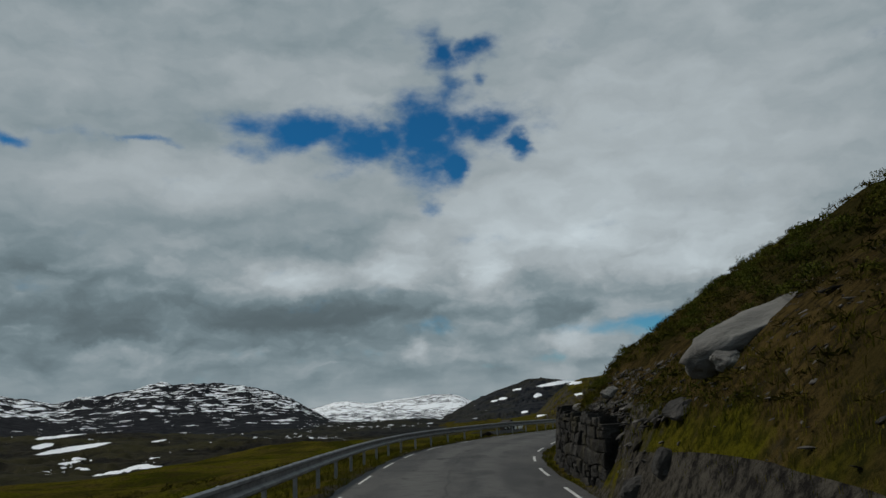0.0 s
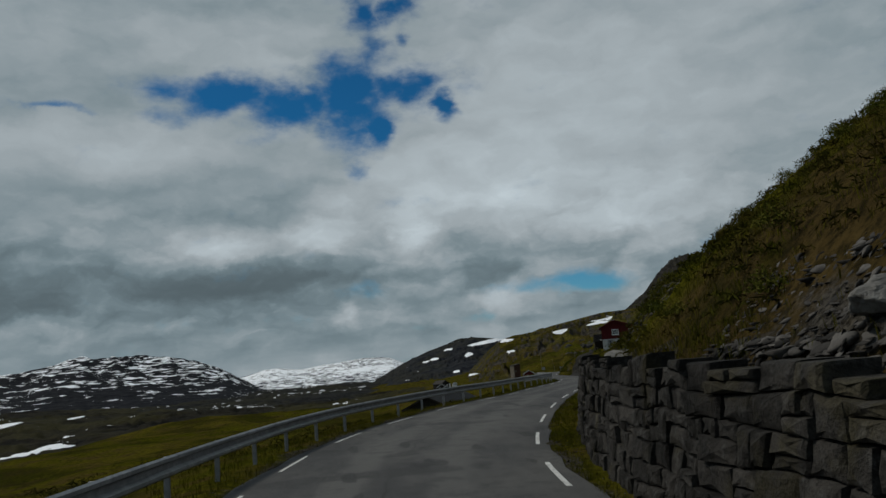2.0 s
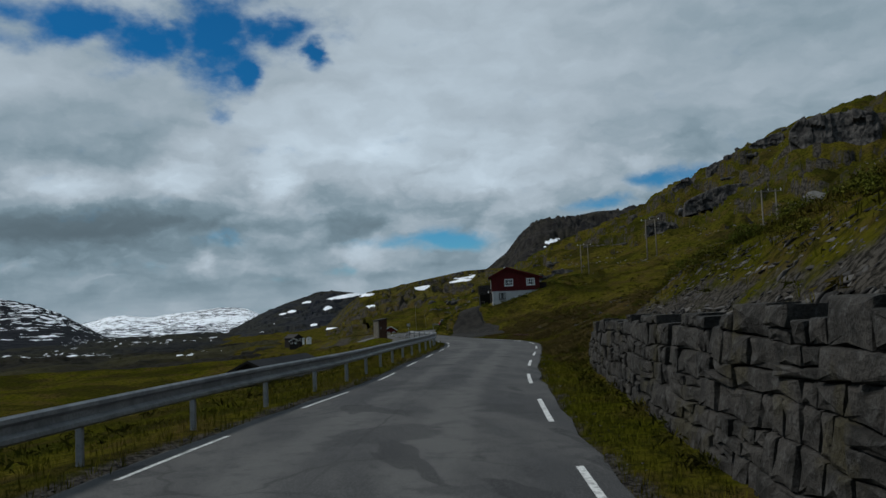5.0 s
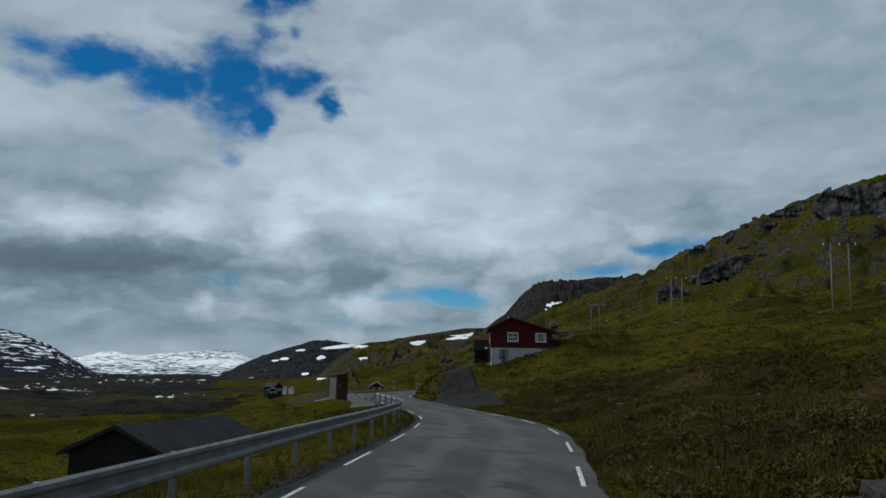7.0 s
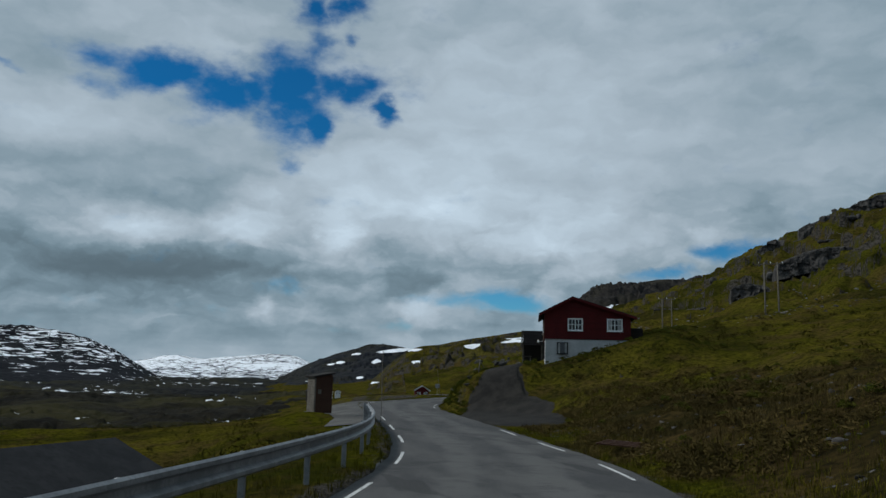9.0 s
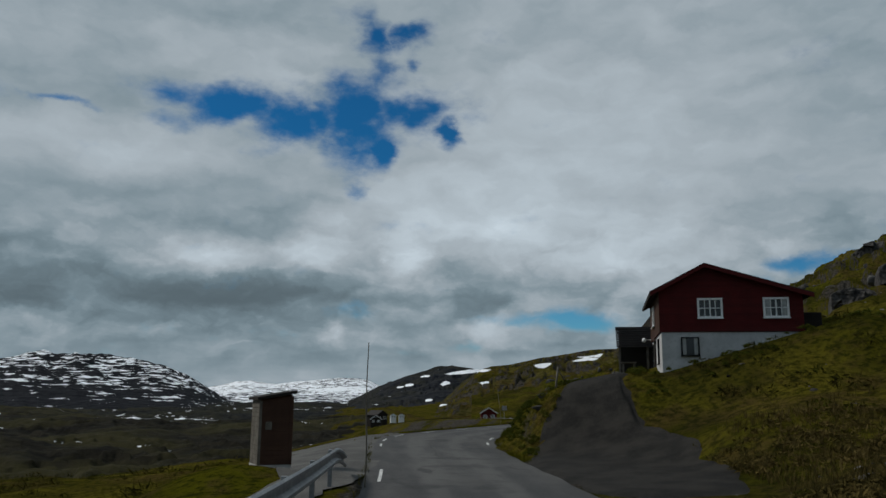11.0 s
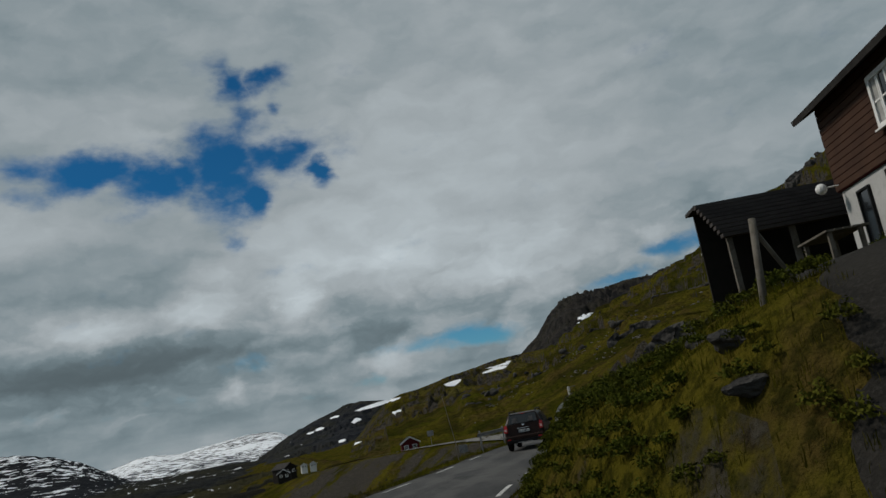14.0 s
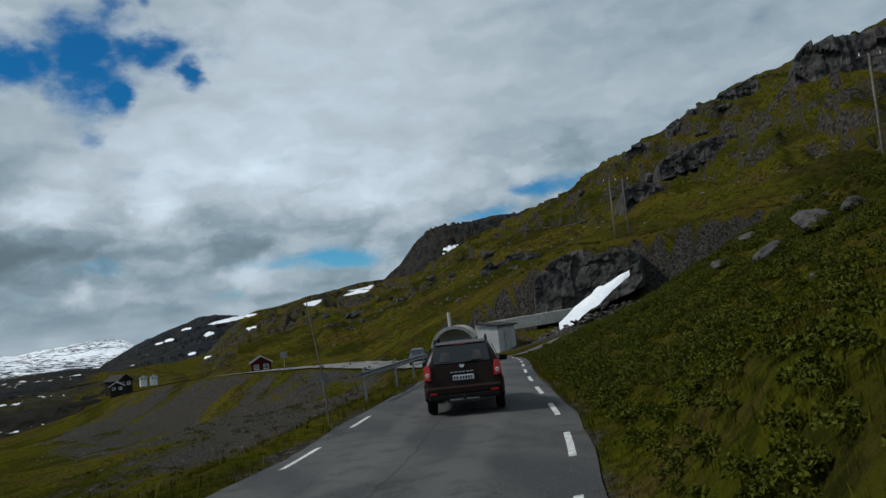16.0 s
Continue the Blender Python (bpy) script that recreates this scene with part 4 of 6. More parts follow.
def scatter(name, label, category, templates, places, mat):
    """Many small pieces joined into one mesh. places: x, y, z, sizes, turn."""
    V, F, base = [], [], 0
    for k, (x, y, z, sx_, sy_, sz_, rz, tilt) in enumerate(places):
        tv, tf = templates[k % len(templates)]
        c, s = math.cos(rz), math.sin(rz)
        p = tv * np.array((sx_, sy_, sz_))
        ct, st = math.cos(tilt), math.sin(tilt)
        p = np.stack([p[:, 0], p[:, 1] * ct - p[:, 2] * st, p[:, 1] * st + p[:, 2] * ct], 1)
        p = np.stack([p[:, 0] * c - p[:, 1] * s, p[:, 0] * s + p[:, 1] * c, p[:, 2]], 1) + (x, y, z)
        V.append(p)
        F.append(tf + base)
        base += len(tv)
    V, F = np.concatenate(V), np.concatenate(F)
    me = bpy.data.meshes.new(name)
    me.vertices.add(len(V))
    me.vertices.foreach_set("co", V.reshape(-1).astype(np.float32))
    k = F.shape[1]
    me.loops.add(F.size)
    me.loops.foreach_set("vertex_index", F.reshape(-1).astype(np.int32))
    me.polygons.add(len(F))
    me.polygons.foreach_set("loop_start", np.arange(0, F.size, k, dtype=np.int32))
    me.update(calc_edges=True)
    me.materials.append(mat)
    return tagged(new(name, me), label, category, kind="stuff")


def template(me):
    v = np.array([tuple(p.co) for p in me.vertices])
    f = np.array([tuple(p.vertices) for p in me.polygons])
    return v, f


ROCKS = [rock_data(s, 4, 0.85, M_BOULDER, 0.8) for s in range(6)]
for me in ROCKS:
    me.polygons.foreach_set("use_smooth", [True] * len(me.polygons))
SMALL = [template(rock_data(20 + s, 2, 0.9, M_SCREE, 0.5, (0.13, 0.40))) for s in range(10)]


M_GREY_ROCK = material("grey_rock", speckled((0.050, 0.048, 0.045), (0.115, 0.110, 0.102), 1.3, 1.0, 0.14, 6, (0.030, 0.029, 0.027)), 0.92)
GREY_ROCKS = [rock_data(40 + s, 3, 1.0, M_GREY_ROCK, 1.0) for s in range(6)]
DARK_ROCKS = [rock_data(s, 3, 0.8, M_CLIFF, 0.9) for s in range(6)]


def boulder(x, y, size, seed, label, turn=0.0, sink=0.25, tilt=0.0, dz=0.0, zc=None, rise=0.0):
    ob = new("boulder", (DARK_ROCKS if label.startswith("dark") else GREY_ROCKS if "slope" in label or "slab" in label else ROCKS)[seed % 6])
    z = float(height(x, y))
    ob.matrix_world = pose(x, y, z + size[2] * (0.4 - sink) + dz if zc is None else zc, tilt, rise, turn) @ Matrix.Diagonal((*size, 1))
    return tagged(ob, label, "boulder", "boulders on the bank")


boulder(7.0, 18.0, (3.9, 2.4, 1.65), 0, "large pale grey boulder lying on the grassy bank", 8, 0.42, 6, 0.0, 1.10, -20)
boulder(5.0, 17.6, (0.9, 0.7, 0.55), 3, "dark grey block in the rubble below a boulder", 15, 0.3, 0, 0.0, None, -30)
boulder(5.9, 16.9, (0.9, 0.7, 0.6), 3, "pale grey rock beside a larger boulder", 30)
boulder(6.4, 31.9, (0.9, 0.7, 0.7), 1, "pale grey rock above the stone wall", 10, 0.1)
boulder(4.3, 19.0, (0.8, 0.8, 0.8), 4, "dark grey rock in the loose stones", 50, 0.3)
boulder(4.5, 17.3, (0.9, 0.8, 0.9), 2, "dark grey rock in the loose stones", 80, 0.3)
boulder(23.2, 79.0, (1.5, 1.3, 1.0), 5, "grey boulder on the grassy hillside", 20, 0.38)
boulder(7.7, 46.6, (1.1, 1.5, 0.9), 2, "grey rock at the top of the wall", 0, 0.2)
boulder(30.0, 86.0, (1.6, 1.3, 1.0), 1, "grey boulder on the grassy hillside", 40)
boulder(35.9, 168.9, (1.0, 0.7, 0.4), 3, "dark rock among grass beside the drive", 50, 0.42, 8, -0.10)
boulder(36.4, 170.4, (0.8, 0.6, 0.35), 0, "dark rock among grass beside the drive", 70, 0.42, 6, -0.08)
boulder(35.4, 168.0, (0.7, 0.5, 0.3), 4, "dark rock among grass beside the drive", 10, 0.42, 6, -0.08)
boulder(56.8, 204.2, (2.8, 1.6, 0.6), 4, "flat grey slab in the grass of the bank", 30, 0.15)
boulder(53.4, 196.6, (1.7, 1.2, 1.0), 5, "weathered grey rock outcrop on the slope", 60, 0.2, 10)
boulder(52.4, 197.4, (1.2, 0.9, 0.7), 2, "weathered grey rock outcrop on the slope", 10, 0.2, -12)
boulder(54.6, 196.2, (0.9, 0.8, 0.6), 1, "weathered grey rock outcrop on the slope", 80, 0.2)
boulder(61.6, 204.6, (1.8, 1.2, 0.9), 1, "dark grey rock in a broken ledge of the slope", 25, 0.2)
boulder(63.6, 206.6, (1.5, 1.1, 0.8), 3, "dark grey rock in a broken ledge of the slope", 65, 0.2)
boulder(60.2, 206.4, (1.3, 0.9, 0.6), 0, "grey rock in a broken ledge of the slope", 110, 0.2)
boulder(250.8, 463.1, (9.0, 6.5, 6.0), 0, "large grey boulder high on the hillside", 25, 0.1, 0.0, 0.0, 52.0)

# ---------------------------------------------------------------- dry stone wall
def wall_at(y, off):
    """A place on the wall's face: off metres to the right of its foot."""
    return float(right_edge(y)) + (float(wall_foot(y)) + off) / float(lean(y))


wall = thing("stone_wall", "dry stone retaining wall of large dark grey blocks", "stone wall")
wy = np.arange(23.0, 92.0, 0.5)
core_v = []
for y in wy:
    zb, zt = float(road_height(y)) - 0.3, float(road_height(y)) + max(float(wall_crest(y)) - 0.25, 0.0)
    core_v += [(wall_at(y, 0.30), y, zb), (wall_at(y, 0.42), y, zt), (wall_at(y, 1.75), y, zt + 0.12), (wall_at(y, 1.75), y, zb)]
core_f = [(4 * i + a, 4 * i + b, 4 * i + 4 + b, 4 * i + 4 + a) for i in range(len(wy) - 1) for a, b in ((0, 1), (1, 2), (2, 3))]
mesh_object("core", core_v, core_f, M_EARTH, wall)
rng = random.Random(7)


def joint(k, y):
    """Height of the k-th bed joint over the road; the courses swell, thin out and dip along the wall."""
    return 0.40 * k - 0.12 + (0.11 * float(vnoise(y / 2.2, k * 7.7, 61)) + 0.06 * float(vnoise(y / 0.9, k * 3.1, 62)) if k else 0.0)


def stone_mesh(y0, y1, low, high, lean0, lean1):
    """One wall stone: a broken rounded face between two slanting head joints and two bed joints (functions of y)."""
    ym = (y0 + y1) / 2
    zm = (low(ym) + high(ym)) / 2
    za, zb = low(y0) - zm, high(y0) - zm
    zc_, zd = low(y1) - zm, high(y1) - zm
    ring = [(y0 + lean0 * za, zm + za), (ym, low(ym)), (y1 + lean1 * zc_, zm + zc_), (y1, zm + (zc_ + zd) / 2), (y1 + lean1 * zd, zm + zd), (ym, high(ym)), (y0 + lean0 * zb, zm + zb), (y0, zm + (za + zb) / 2)]
    cy, cz = sum(p[0] for p in ring) / 8, sum(p[1] for p in ring) / 8
    big = min(y1 - y0, high(ym) - low(ym))
    tilt_y, tilt_z, proud = rng.uniform(-0.12, 0.12), rng.uniform(-0.12, 0.10), rng.uniform(-0.05, 0.045)

    def at(y, z, off):
        off += 0.10 * z + 0.07 * float(vnoise(y * 0.7, z * 0.9, 63))
        return (wall_at(y, off), y, float(road_height(y)) + z)

    wob = [(rng.uniform(-0.07, 0.07) * big, rng.uniform(-0.07, 0.07) * big) for _ in ring]
    vs = [at(y, z, 0.55) for y, z in ring]
    for shrink, deep, rough in ((0.008, 0.10, 0.3), (0.010 + 0.05 * big, 0.025, 0.6), (0.02 + 0.20 * big, -0.005, 1.0)):
        for (y, z), (wy_, wz_) in zip(ring, wob):
            d = math.hypot(y - cy, z - cz) or 1.0
            k = max(0.15, 1 - shrink / d)
            yy, zz = cy + (y - cy) * k + wy_ * rough, cz + (z - cz) * k + wz_ * rough
            vs.append(at(yy, zz, 0.02 + deep + proud + tilt_y * (yy - cy) + tilt_z * (zz - cz) + rng.uniform(-0.022, 0.022) * rough))
    vs.append(at(cy + wob[0][0] * 2, cz + wob[1][1] * 2, 0.02 + proud - rng.uniform(-0.02, 0.05)))
    fs = [(a + i, a + (i + 1) % 8, a + 8 + (i + 1) % 8, a + 8 + i) for a in (0, 8, 16) for i in range(8)] + [(24 + i, 24 + (i + 1) % 8, 32) for i in range(8)]
    return vs, [f[::-1] for f in fs]


joined_v, joined_f, count = [], [], 0
for k in range(8):
    y, lean_ = 22.6 + rng.uniform(0, 0.5), 0.0
    while y < 90.0:
        w = (rng.uniform(0.36, 0.8) if rng.random() < 0.6 else rng.uniform(0.8, 1.35)) * float(lean(y))
        crest = float(wall_crest(y + w / 2)) + 0.12 * math.sin(y * 1.9) + rng.uniform(-0.08, 0.06)
        lo = functools.partial(joint, k)
        if joint(k, y + w / 2) > crest - 0.14:
            y += w
            continue
        last = joint(k + 1, y + w / 2) > crest - 0.10
        hi = (lambda yy, c=crest, q=k: max(c, joint(q, yy) + 0.15)) if last else functools.partial(joint, k + 1)
        next_lean = rng.uniform(-0.28, 0.28) * min(1.0, w)
        pieces = [(y, y + w, lo, hi, lean_, next_lean)]
        if rng.random() < 0.24 and w > 0.6:
            cut = rng.uniform(0.35, 0.65)
            mid = lambda yy, a=lo, c=hi, q=cut: a(yy) * (1 - q) + c(yy) * q
            pieces = [(y, y + w, lo, mid, lean_, next_lean), (y, y + w * cut, mid, hi, lean_, 0.1), (y + w * cut, y + w, mid, hi, 0.1, next_lean)] if rng.random() < 0.5 else [(y, y + w, lo, mid, lean_, next_lean), (y, y + w, mid, hi, lean_, next_lean)]
        lean_ = next_lean
        for q in pieces:
            vs, fs = stone_mesh(*q)
            if q[1] < 51.0:
                mesh_object("stone", vs, fs, M_STONE, wall)
                count += 1
            else:
                o = len(joined_v)
                joined_v += vs
                joined_f += [tuple(o + n for n in f) for f in fs]
        y += w
tagged(mesh_object("far_stones", joined_v, joined_f, M_STONE, wall), "dark grey stones in uneven courses", kind="stuff")

# loose stones above the wall and on the raw bank
def lying(spots, sink=0.2):
    """Stones bedded in the slope. spots: x, y and size of each."""
    P = np.array(spots)
    x, y, size = P[:, 0], P[:, 1], P[:, 2]
    r = np.random.RandomState(len(P))
    gx_, gy_ = height(x + 0.5, y) - height(x - 0.5, y), height(x, y + 0.5) - height(x, y - 0.5)
    n = len(P)
    return np.stack([x, y, height(x, y) - sink * size, size * r.uniform(0.8, 1.6, n), size * r.uniform(0.8, 1.4, n), size * r.uniform(0.4, 1.0, n),
                     np.arctan2(-gx_, gy_) + r.uniform(-0.7, 0.7, n), np.minimum(np.arctan(np.hypot(gx_, gy_)), 0.8) * r.uniform(0.2, 1.1, n) + r.uniform(-0.5, 0.5, n)], 1)


places = []
for k in range(8200):
    if k < 2100:
        yy, off = rng.uniform(24, 37), 0.9 + rng.uniform(0.0, 1.0) ** 1.4 * 2.0
    else:
        yy, off = rng.uniform(46, 94), 0.45 + rng.uniform(0.0, 1.0) ** 1.5 * (3.2 if rng.random() < 0.85 else 8.0)
    places.append((wall_at(yy, off), yy, rng.uniform(0.10, 0.36) * (1.8 if rng.random() < 0.10 else 1.0)))
# rubble at the wall's near end and below the large boulder
for k in range(800):
    if k < 180:
        yy, off = rng.uniform(18.5, 24.0), rng.uniform(0.0, 1.6)
        size = rng.uniform(0.10, 0.42)
    elif k < 600:
        yy, off = rng.uniform(12, 22), 1.2 + rng.uniform(0, 1) * 3.6
        size = rng.uniform(0.07, 0.32) * (2.0 if rng.random() < 0.07 else 1.0)
    else:
        yy, off = rng.uniform(4, 26), 0.4 + rng.uniform(0, 1) * 6.0
        size = rng.uniform(0.05, 0.2) * (2.6 if rng.random() < 0.06 else 1.0)
    places.append((wall_at(yy, off), yy, size))
SHARDS = [template(rock_data(60 + k, 2, 0.5, M_SCREE, 1.1, (0.10, 0.34))) for k in range(10)]
scatter("scree", "loose grey stones above the wall", "stones", SHARDS, lying(places), M_SCREE)
# stones strewn over the hillside and the gravelly slope below the road
places = []
for k in range(6200):
    if k < 1500:
        yy, off = rng.uniform(60, 330), 6 + rng.uniform(0, 1) ** 1.3 * 90
        xx = float(right_edge(min(yy, 290))) + off
        size = rng.uniform(0.12, 0.5) * (2.4 if rng.random() < 0.08 else 1)
    elif k < 2600:
        yy, off = rng.uniform(95, 150), 1.2 + rng.uniform(0, 1) ** 1.5 * 16
        xx = float(right_edge(yy)) + off
        size = rng.uniform(0.07, 0.26)
    else:
        yy = rng.uniform(208, 330)
        xx = float(left_edge(min(yy, 250))) - rng.uniform(5, 34) - max(yy - 250, 0) * 0.1
        d0 = float(far_shelf(np.array(xx), np.array(yy))[0])
        if d0 < 4.4 or d0 > 34:
            continue
        size = rng.uniform(0.10, 0.42) * (2.2 if rng.random() < 0.05 else 1)
    places.append((xx, yy, size))
for k in range(330):
    mid = rng.randrange(26)
    yy = 97 + 2.1 * mid + rng.gauss(0, 1.2)
    off = 2.2 + (mid * 7 % 11) * 1.2 + rng.gauss(0, 0.8)
    places.append((float(right_edge(yy)) + max(off, 1.6), yy, rng.uniform(0.15, 0.55) * (1.9 if rng.random() < 0.08 else 1)))
for cx, cy_, spread, count_ in ((98.4, 194.2, 7.0, 260), (92.9, 173.2, 6.0, 200), (80.5, 195.4, 5.0, 150), (88.0, 184.0, 9.0, 120)):
    for k in range(count_):
        places.append((cx + rng.gauss(0, spread), cy_ + rng.gauss(0, 0.35 * spread), rng.uniform(0.15, 0.6) * (2.0 if rng.random() < 0.08 else 1)))
for k in range(3000):
    yy = rng.uniform(206, 300)
    xx = float(left_edge(min(yy, 250))) - rng.uniform(4, 30) - max(yy - 250, 0) * 0.1
    d0 = float(far_shelf(np.array(xx), np.array(yy))[0])
    if 4.4 < d0 < 30:
        places.append((xx, yy, rng.uniform(0.06, 0.26)))
scatter("hillside_stones", "grey stones strewn over the hillside", "stones", SMALL, lying(places), M_SCREE)

places = []
for k in range(3200):
    yy, side_ = rng.uniform(24, 160), rng.random() < 0.6
    off = 0.30 + abs(rng.gauss(0, 0.35))
    places.append((float(left_edge(yy)) - off / float(lean(yy)) if side_ else float(right_edge(yy)) + (off + 0.1) / float(lean(yy)), yy, rng.uniform(0.02, 0.07) * (2.4 if rng.random() < 0.05 else 1)))
scatter("shoulder_pebbles", "loose pebbles along the crumbling edges of the asphalt", "stones", SHARDS, lying(places, -0.1), M_SCREE)

M_PALE_ROCK = material("pale_rock", speckled((0.085, 0.080, 0.072), (0.17, 0.16, 0.145), 0.8, 0.5, 0.04, 7, (0.05, 0.048, 0.044)), 0.92)
# broken ledges of dark rock that stick out of the hillside
hx, hy, hz = GRIDS["hillside"]
BIG = [template(rock_data(40 + k, 2, 1.0, M_CLIFF, 1.6)) for k in range(6)]
dark, pale = [], []
for k in range(420):
    i0, j0 = rng.randrange(11, 93), rng.randrange(34, 400)
    band = float(fbm(np.array(hx[i0, j0]), np.array(hy[i0, j0]), 70, 3, 0.5, 83))
    along = math.atan2(hy[i0, j0 + 4] - hy[i0, j0], hx[i0, j0 + 4] - hx[i0, j0])
    p = (float(hx[i0, j0]), float(hy[i0, j0]), float(hz[i0, j0]))
    if band > 0.05 and i0 < 44:
        continue
    if band > 0.05:
        big = rng.uniform(1.0, 3.2)
        for q in range(3):
            t = rng.uniform(-2.0, 2.0) * big
            dark.append((p[0] + t * math.cos(along), p[1] + t * math.sin(along), p[2] - rng.uniform(0.05, 0.4) * big, big * rng.uniform(1.0, 2.2), big * rng.uniform(0.8, 1.3), big * rng.uniform(0.8, 1.4), along + rng.uniform(-0.5, 0.5), rng.uniform(-0.5, 0.5)))
    else:
        for q in range(9):
            big = rng.uniform(0.25, 1.1)
            pale.append((p[0] + rng.gauss(0, 5) * math.cos(along), p[1] + rng.gauss(0, 5) * math.sin(along), p[2] + rng.uniform(-0.5, 0.2), big * rng.uniform(1, 1.8), big, big * 0.7, rng.uniform(0, 6.28), rng.uniform(-0.3, 0.3)))
scatter("rock_ledges", "dark rock ledges breaking out of the hillside", "rocks", BIG, dark, M_CLIFF)
scatter("hillside_boulders", "pale boulders strewn over the hillside", "stones", SMALL, pale, M_PALE_ROCK)

# ---------------------------------------------------------------- guard rails
def guardrail(stations, edge, off, label, spacing=4.0, dip=0, k_=1.3, lift=0.24, post=(0.06, 0.04)):
    """A rolled steel rail on posts along a line beside the road."""
    rail = thing("guardrail", label, "guardrail", "guard rails")
    prof = ((0.0, 0.42), (0.035, 0.45), (0.035, 0.50), (-0.045, 0.545), (-0.045, 0.625), (0.035, 0.67), (0.035, 0.72), (0.0, 0.75),
            (-0.012, 0.745), (0.02, 0.72), (0.02, 0.675), (-0.06, 0.63), (-0.06, 0.54), (0.02, 0.495), (0.02, 0.455), (-0.012, 0.425))
    vs, n = [], len(prof)
    for y in stations:
        s = float(edge(y + 1.5) - edge(y - 1.5)) / 3
        c = 1 / math.sqrt(1 + s * s)
        x0, z0 = float(edge(y)) - off / c, float(road_height(y)) - 0.10
        if dip and y > stations[-1] - dip:
            z0 -= 0.45 * ((y - stations[-1] + dip) / dip) ** 1.5
        for dx_, dz_ in prof:
            vs.append((x0 + k_ * dx_ * c, y - k_ * dx_ * s * c, z0 + lift + k_ * dz_))
    fs = [(i * n + k, i * n + (k + 1) % n, (i + 1) * n + (k + 1) % n, (i + 1) * n + k) for i in range(len(stations) - 1) for k in range(n)]
    mesh_object("beam", vs, fs, M_GALV, rail)
    bm = boxes((-post[0], post[0], -post[1], post[1], -0.8, 1.08))
    first = part("post", bm, M_GALV, rail, bevel=0.008)
    y, k = stations[0] + 1.0, 0
    while y < stations[-1] - 0.5:
        s = float(edge(y + 1.5) - edge(y - 1.5)) / 3
        ob = first if k == 0 else new("post", first.data)
        ob.parent = rail
        ob.matrix_world = pose(float(edge(y)) - (off + 0.15) * math.sqrt(1 + s * s), y, float(road_height(y)), 0, 0, -math.degrees(math.atan(s)))
        y += spacing
        k += 1
    return rail


guardrail(np.arange(-20.0, 157.1, 1.0), left_edge, 1.15, "long galvanised steel guardrail on steel posts", 4.0, 4.0)
guardrail(np.arange(203.0, 236.1, 1.0), left_edge, 1.0, "short galvanised guardrail at the bend of the road", 5.0, 0, 0.6, 0.62, (0.04, 0.03))

# ---------------------------------------------------------------- drive, lay-by, far road
def strip(name, line, widths, mat, label, lift=0.03, cols=7, soft_edge=False):
    """A paved strip laid over the ground along a plan line."""
    P = []
    for i in range(len(line) - 1):
        a, b = np.array(line[i]), np.array(line[i + 1])
        m = max(2, int(np.linalg.norm(b - a) / 0.8))
        P += [(*(a + (b - a) * k / m), widths[i] + (widths[i + 1] - widths[i]) * k / m) for k in range(m)]
    P.append((*line[-1], widths[-1]))
    P = np.array(P)
    ker = np.ones(5) / 5
    for c in range(2):
        P[:, c] = np.convolve(np.pad(P[:, c], 2, mode="edge"), ker, mode="valid")
    d_ = np.gradient(P[:, :2], axis=0)
    d_ /= np.linalg.norm(d_, axis=1)[:, None]
    u = np.linspace(-0.5, 0.5, cols)
    X = P[:, 0:1] + d_[:, 1:2] * P[:, 2:3] * u[None]
    Y = P[:, 1:2] - d_[:, 0:1] * P[:, 2:3] * u[None]
    X += 0.3 * fbm(X, Y, 1.6, 3, 0.5, 51) * (np.abs(u[None]) > 0.4)
    Z = height(X, Y)
    along = np.clip(np.minimum(np.arange(len(P)), np.arange(len(P))[::-1]) / 2.0, 0, 1)[:, None]
    zc = Z + np.where(soft_edge, (lift + 0.05) * (1 - np.abs(2 * u[None]) ** 6) * along - 0.05, lift)
    ob = grid_object(name, X, Y, zc, mat)
    return tagged(ob, label, "road", kind="structure")


DRIVE = [(35.2, 149.0), (35.5, 152.0), (35.9, 157.0), (36.2, 161.3), (36.6, 164.2), (37.6, 166.8), (38.7, 168.8), (40.2, 172.8), (42.0, 179.5), (43.2, 184.0)]
strip("drive", DRIVE, [3.0, 4.6, 5.8, 6.2, 5.0, 3.2, 2.5, 2.4, 2.6, 2.8], M_DRIVE, "dark gravel drive climbing to the house", 0.10, 25, True)
strip("layby", [(24.6, 150.0), (25.6, 155.0), (26.1, 160.0), (26.2, 168.0), (26.2, 176.0), (28.4, 184.0)], [1.6, 2.4, 3.2, 5.0, 5.6, 3.6], M_GRAVEL, "grey gravel lay-by beside the road", 0.05)
strip("far_road", [tuple(p[:2]) for p in FAR[:1]] + [tuple(p[:2]) for p in FAR[1:]], [6.5, 7.5, 7.0, 6.0, 5.6, 5.4, 5.4], M_PALE_ROAD, "pale road running on past the cabins", 0.16)
strip("side_road", [(63.0, 236.0), (70.0, 240.5), (80.0, 243.0), (92.0, 243.0)], [5.0, 4.5, 4.0, 3.5], M_GRAVEL, "short gravel side road below the cliff", 0.08)


